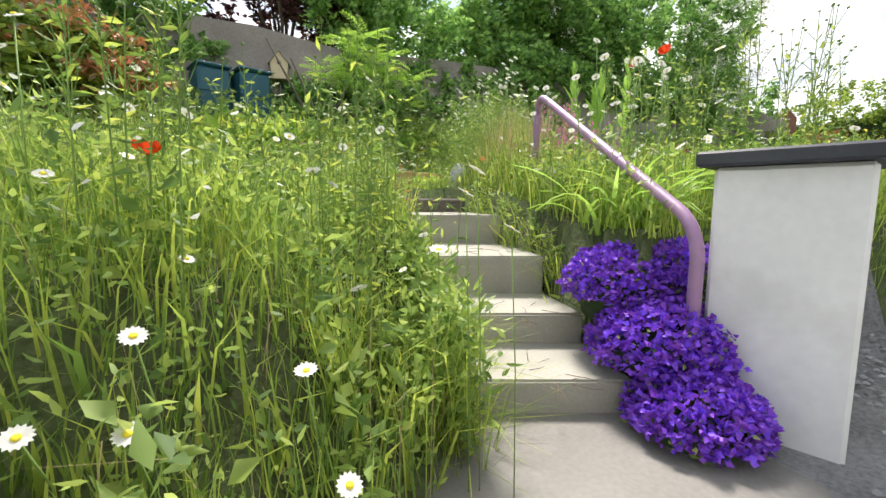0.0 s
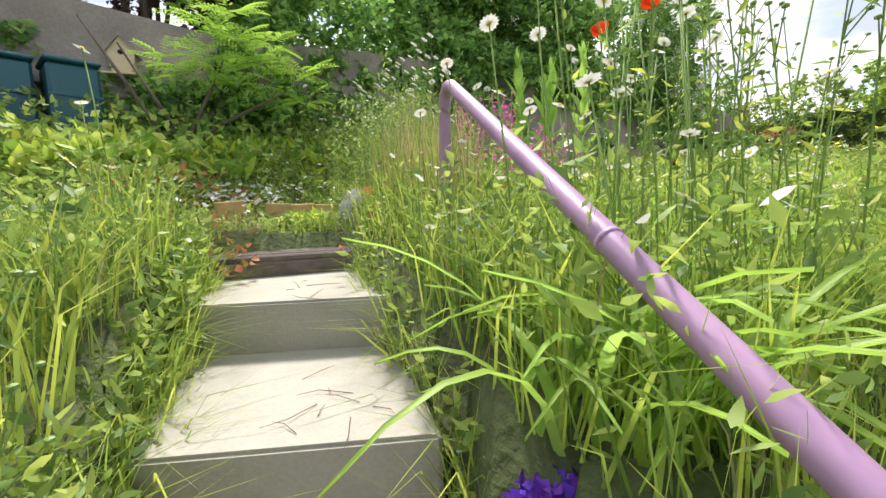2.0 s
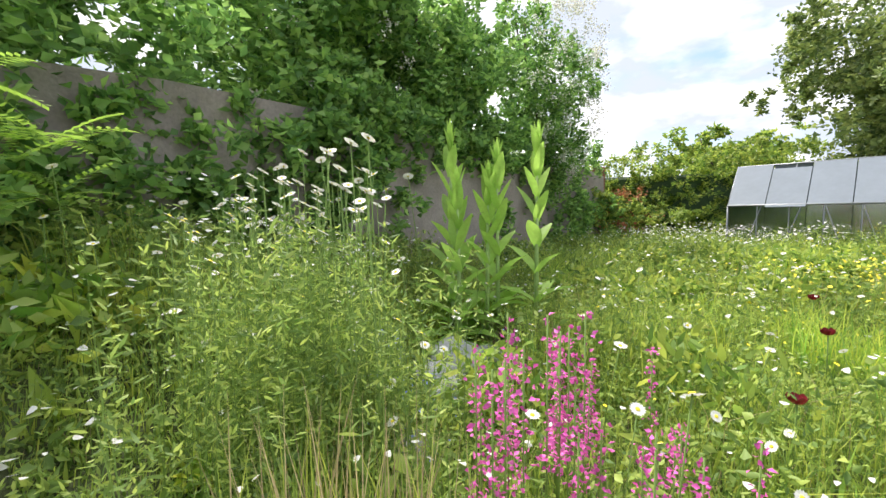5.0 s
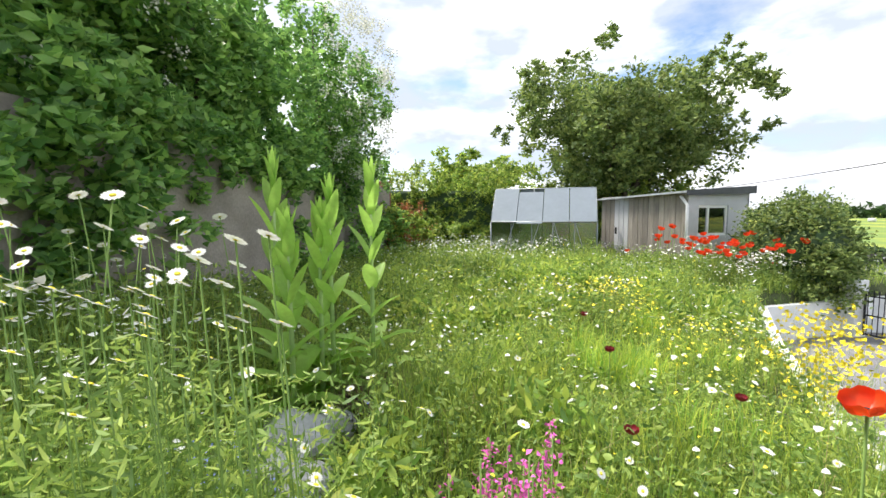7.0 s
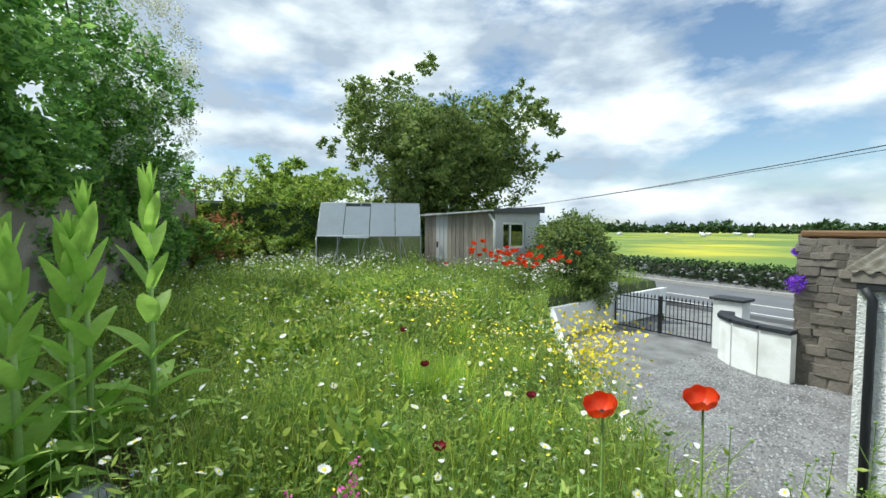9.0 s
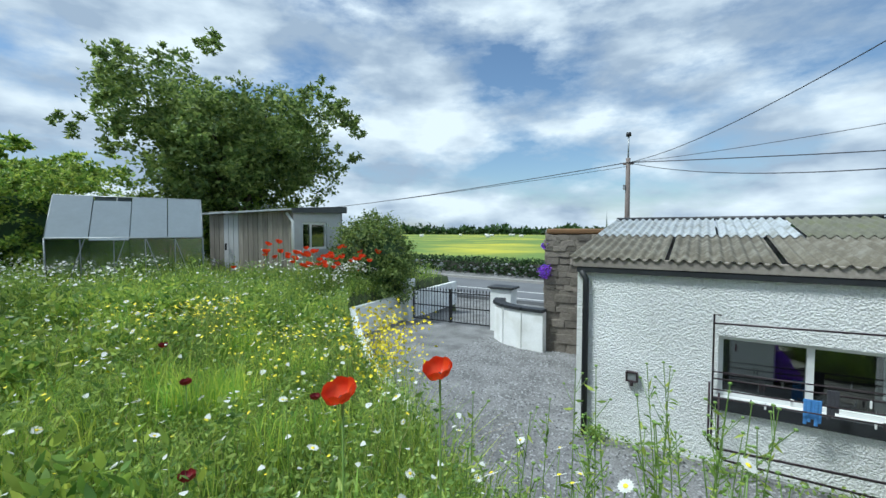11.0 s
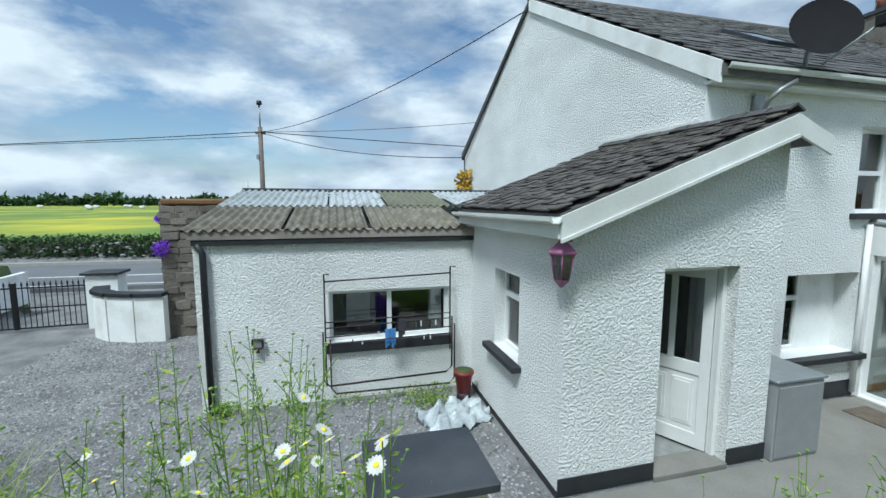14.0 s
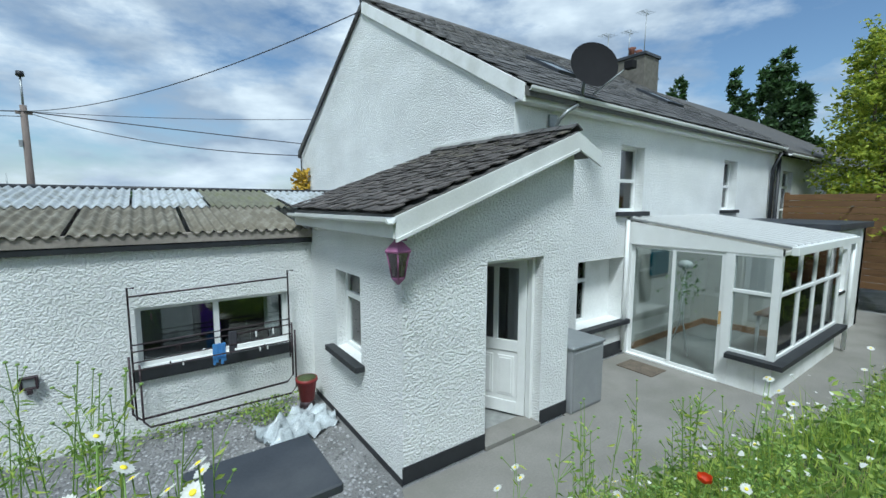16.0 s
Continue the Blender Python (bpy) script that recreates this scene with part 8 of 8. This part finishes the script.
def build_teasels():
    rnd = random.Random(13)
    for x, y, top, lean in ((-3.22, -1.13, 3.22, 0.02), (-3.40, -0.74, 3.05, 0.05), (-3.55, -0.41, 3.22, -0.03), (-3.05, -1.0, 2.78, 0.06), (-3.30, -0.82, 2.86, -0.05)):
        g = float(land(x, y))
        H = top - g
        e = thing("teasel", (x, y, g), "tall bright green teasel plant with broad clasping upright leaves", "teasel", "teasels by the old wall")
        tube("stem", [(0, 0, 0), (lean * 0.4, 0, H * 0.5), (lean, 0, H * 0.93)], [0.024, 0.017, 0.006], M["teaselstem"], e, 8, label="pale ribbed green stem")
        for k, t in enumerate((0.03, 0.10, 0.20, 0.33, 0.45, 0.56, 0.66, 0.75, 0.83)):
            for s in range(3 if t < 0.25 else 2):
                a = k * 1.45 + s * (math.pi if t >= 0.25 else 2.1) + rnd.uniform(-.3, .3)
                el = 0.22 + 1.28 * t ** 0.62 + rnd.uniform(-.1, .06)
                L = (0.56 - 0.27 * t) * rnd.uniform(0.85, 1.15)
                bm = bmesh.new()
                leaf_blade(bm, (lean * t, 0, H * t), (math.cos(a) * math.cos(el), math.sin(a) * math.cos(el), math.sin(el)), L, (0.085 - 0.042 * t) * rnd.uniform(0.85, 1.1), 0.42 * (1 - t) ** 1.2, 0.35)
                part("leaf", bm, M["teasel"], e, smooth=True)
        for a in (0.4, 2.4, 4.3):
            bm = bmesh.new()
            leaf_blade(bm, (lean, 0, H * 0.86), (0.12 * math.cos(a), 0.12 * math.sin(a), 1), H * 0.14, 0.024, 0)
            part("leaf", bm, M["teasel"], e, smooth=True)


build_teasels()


def build_sumac():
    rnd = random.Random(17)
    e = thing("sumac_sapling", (0.05, -3.55, 1.85), "young sumac tree with bright yellow-green feathery leaves", "sapling")
    for q in (((0, 0, -0.1), (0.12, 0.1, 0.4), (0.5, 0.1, 1.1)), ((0, 0, -0.1), (-0.1, 0.1, 0.3), (-0.45, 0.35, 1.15)), ((0, 0, -0.1), (0.3, 0.0, 0.5), (0.75, -0.1, 1.35)), ((0, 0, 0), (-0.3, 0.3, 0.35), (-0.95, 0.6, 0.75))):
        tube("branch", q, [0.03, 0.022, 0.01], M["bark"], e, 6)
    tips = [(-0.45, 0.6, 1.5), (-0.15, 0.6, 1.3), (-0.8, 0.7, 1.25), (-0.5, 0.7, 1.0), (-1.1, 0.8, 0.95), (-0.45, 0.5, 1.25), (-0.2, 0.45, 1.05), (-0.7, 0.55, 1.05), (-0.95, 0.65, 0.8), (-0.1, 0.5, 0.8), (0.15, 0.4, 0.9), (-0.5, 0.6, 0.75), (-1.15, 0.7, 0.65)]
    rng = np.random.default_rng(19)
    for cx, cy, cz in tips:
        for f in range(10):
            a = f * 0.68 + rnd.uniform(-.2, .2)
            L = rnd.uniform(0.26, 0.42)
            d = Vector((math.cos(a), math.sin(a), rnd.uniform(-0.1, 0.9)))
            bm = bmesh.new()
            rib = None
            for j in range(2, 10):
                t = j / 9
                c = Vector((cx, cy, cz)) + d * L * t + Vector((0, 0, -0.28 * L * t * t))
                cv, cw = bm.verts.new(c), bm.verts.new(c + Vector((0, 0, -0.004)))
                if rib:
                    bm.faces.new((rib[0], cv, cw, rib[1]))
                rib = (cv, cw)
                for s in (-1, 1):
                    side = Vector((-d.y, d.x, 0)) * s + d * 0.5
                    p = c + side.normalized() * 0.10 * (1.1 - 0.6 * abs(t - 0.5)) + Vector((0, 0, -0.02))
                    w = Vector((d.x, d.y, 0)) * 0.015
                    bm.faces.new([cv] + [bm.verts.new(v) for v in ((c + p) / 2 + w, p, (c + p) / 2 - w)])
            part("frond", bm, M["sumac"], e)
    # broad low leaves at the foot of the wall
    rng = np.random.default_rng(23)
    n = 900
    x, y = rng.uniform(-1.6, 2.6, n), rng.normal(-3.05, 0.28, n)
    z = land(x, y)
    V, F = leaf_cloud(rng, np.stack([x, y, z + rng.uniform(0, 0.15, n)], 1), 0.26, 0.05, 1.2)
    tagged(obj_from("comfrey_bed", V, F, M["sumac"]), "bed of broad upright green leaves by the wall", "plants", kind="stuff")
    # overgrown dark ground cover against the wall
    n = 5000
    x, y = rng.uniform(-9, 2.5, n), rng.uniform(-4.6, -2.2, n)
    y = np.where(x < -2, -4.6 - 0.325 * (x + 1) * 1.0 + rng.uniform(0.2, 1.2, n), y)
    V, F = leaf_cloud(rng, np.stack([x, y, land(x, y) + rng.uniform(0, 0.5, n)], 1), 0.1, 0.03, 0.5)
    tagged(obj_from("wall_foot_weeds", V, F, M["weed"]), "dark weeds along the foot of the old wall", "plants", kind="stuff")


build_sumac()


def build_gravel():
    rng = np.random.default_rng(131)
    shapes_n = 30000
    x = rng.uniform(-4.5, 2.3, shapes_n)
    y = rng.uniform(2.0, 9.5, shapes_n)
    k = (edge_distance(x, y) < -0.05) & ~((x > -1.3) & (y > 5.5)) & ~((x > 0.6) & (x < 1.35) & (y < 2.6)) & ~((y < 2.55) & (x > 1.3))
    x, y = x[k], y[k]
    n = len(x)
    s = rng.uniform(0.008, 0.024, n)
    a = rng.uniform(0, 6.28, n)
    V = []
    for u, v, w in ((1, 0, 0.2), (0, 1, 0.3), (-1, 0.1, 0.1), (0, -1, 0.25), (0.1, 0.1, 0.95)):
        V.append(np.stack([x + s * (u * np.cos(a) - v * np.sin(a)), y + s * (u * np.sin(a) + v * np.cos(a)), s * w], 1))
    V = np.stack(V, 1).reshape(-1, 3)
    i = np.arange(n)[:, None] * 5
    F = np.concatenate([i + [0, 1, 4], i + [1, 2, 4], i + [2, 3, 4], i + [3, 0, 4]], 0)
    tagged(obj_from("loose_gravel", V, F, M["stones"]), "loose pale grey gravel over the yard", "gravel", kind="stuff")
    # weeds at the foot of the outbuilding wall
    x = rng.uniform(-1.2, 2.2, 500)
    y = 5.5 - np.abs(rng.normal(0, 0.09, 500))
    x = np.concatenate([x, rng.normal(1.6, 0.15, 300), rng.normal(-0.95, 0.07, 200)])
    y = np.concatenate([y, rng.normal(5.2, 0.12, 300), rng.normal(5.5, 0.05, 200)])
    V, F = leaf_cloud(rng, np.stack([x, y, rng.uniform(0.01, 0.16, len(x))], 1), 0.05, 0.014, 0.8)
    tagged(obj_from("wall_weeds", V, F, M["weed"]), "small weeds at the foot of the white wall", "weeds", kind="stuff")
    # tall stalks with buds that rise before the yard
    rnd = random.Random(31)
    for k in range(100):
        if k < 52:
            x, y = rnd.uniform(-0.7, 0.66), rnd.uniform(1.0, 2.45)
        else:
            x, y = rnd.uniform(1.75, 3.3), rnd.uniform(0.35, 1.25)
        if float(edge_distance(x, y)) < 0.08 or (k > 51 and not clear_of_walk(np.array([x]), np.array([y]), np.array([1.6]), 0.5, 0.0)[0]):
            continue
        g = float(land(x, y))
        h = (rnd.uniform(1.68, 2.1) if k < 52 else rnd.uniform(1.35, 1.68)) - g
        e = thing("daisy_stalk", (x, y, g), "tall branching daisy stalk with closed buds", "plant", "budding daisy stalks")
        bm = bmesh.new()
        lx, ly = rnd.uniform(-.1, .1), rnd.uniform(-.1, .1)
        add_tube(bm, [(0, 0, 0), (lx * .4, ly * .4, h * 0.55), (lx, ly, h)], [0.0032, 0.0026, 0.0018], 4)
        ends = [(lx, ly, h)]
        for j in range(5):
            t = rnd.uniform(0.55, 0.9)
            a = rnd.uniform(0, 6.28)
            p = (lx * t, ly * t, h * t)
            q = (p[0] + 0.07 * math.cos(a), p[1] + 0.07 * math.sin(a), p[2] + rnd.uniform(0.06, 0.13))
            add_tube(bm, [p, q], [0.002, 0.0015], 4)
            ends.append(q)
        part("stem", bm, M["stem"], e)
        bm = bmesh.new()
        for q in ends:
            bmesh.ops.create_icosphere(bm, subdivisions=1, radius=0.009, matrix=Matrix.Translation(q) @ Matrix.Diagonal((1, 1, 0.7, 1)))
        part("inflorescence", bm, M["stem"], e)["kind"] = "stuff"
        t = np.linspace(0.1, 0.9, 22)
        V, F = leaf_cloud(rng, np.stack([lx * t * t, ly * t * t, h * t], 1), 0.055, 0.008, 1.0)
        obj_from("leaves", V, F, M["grass"], e, kind="stuff")


build_gravel()
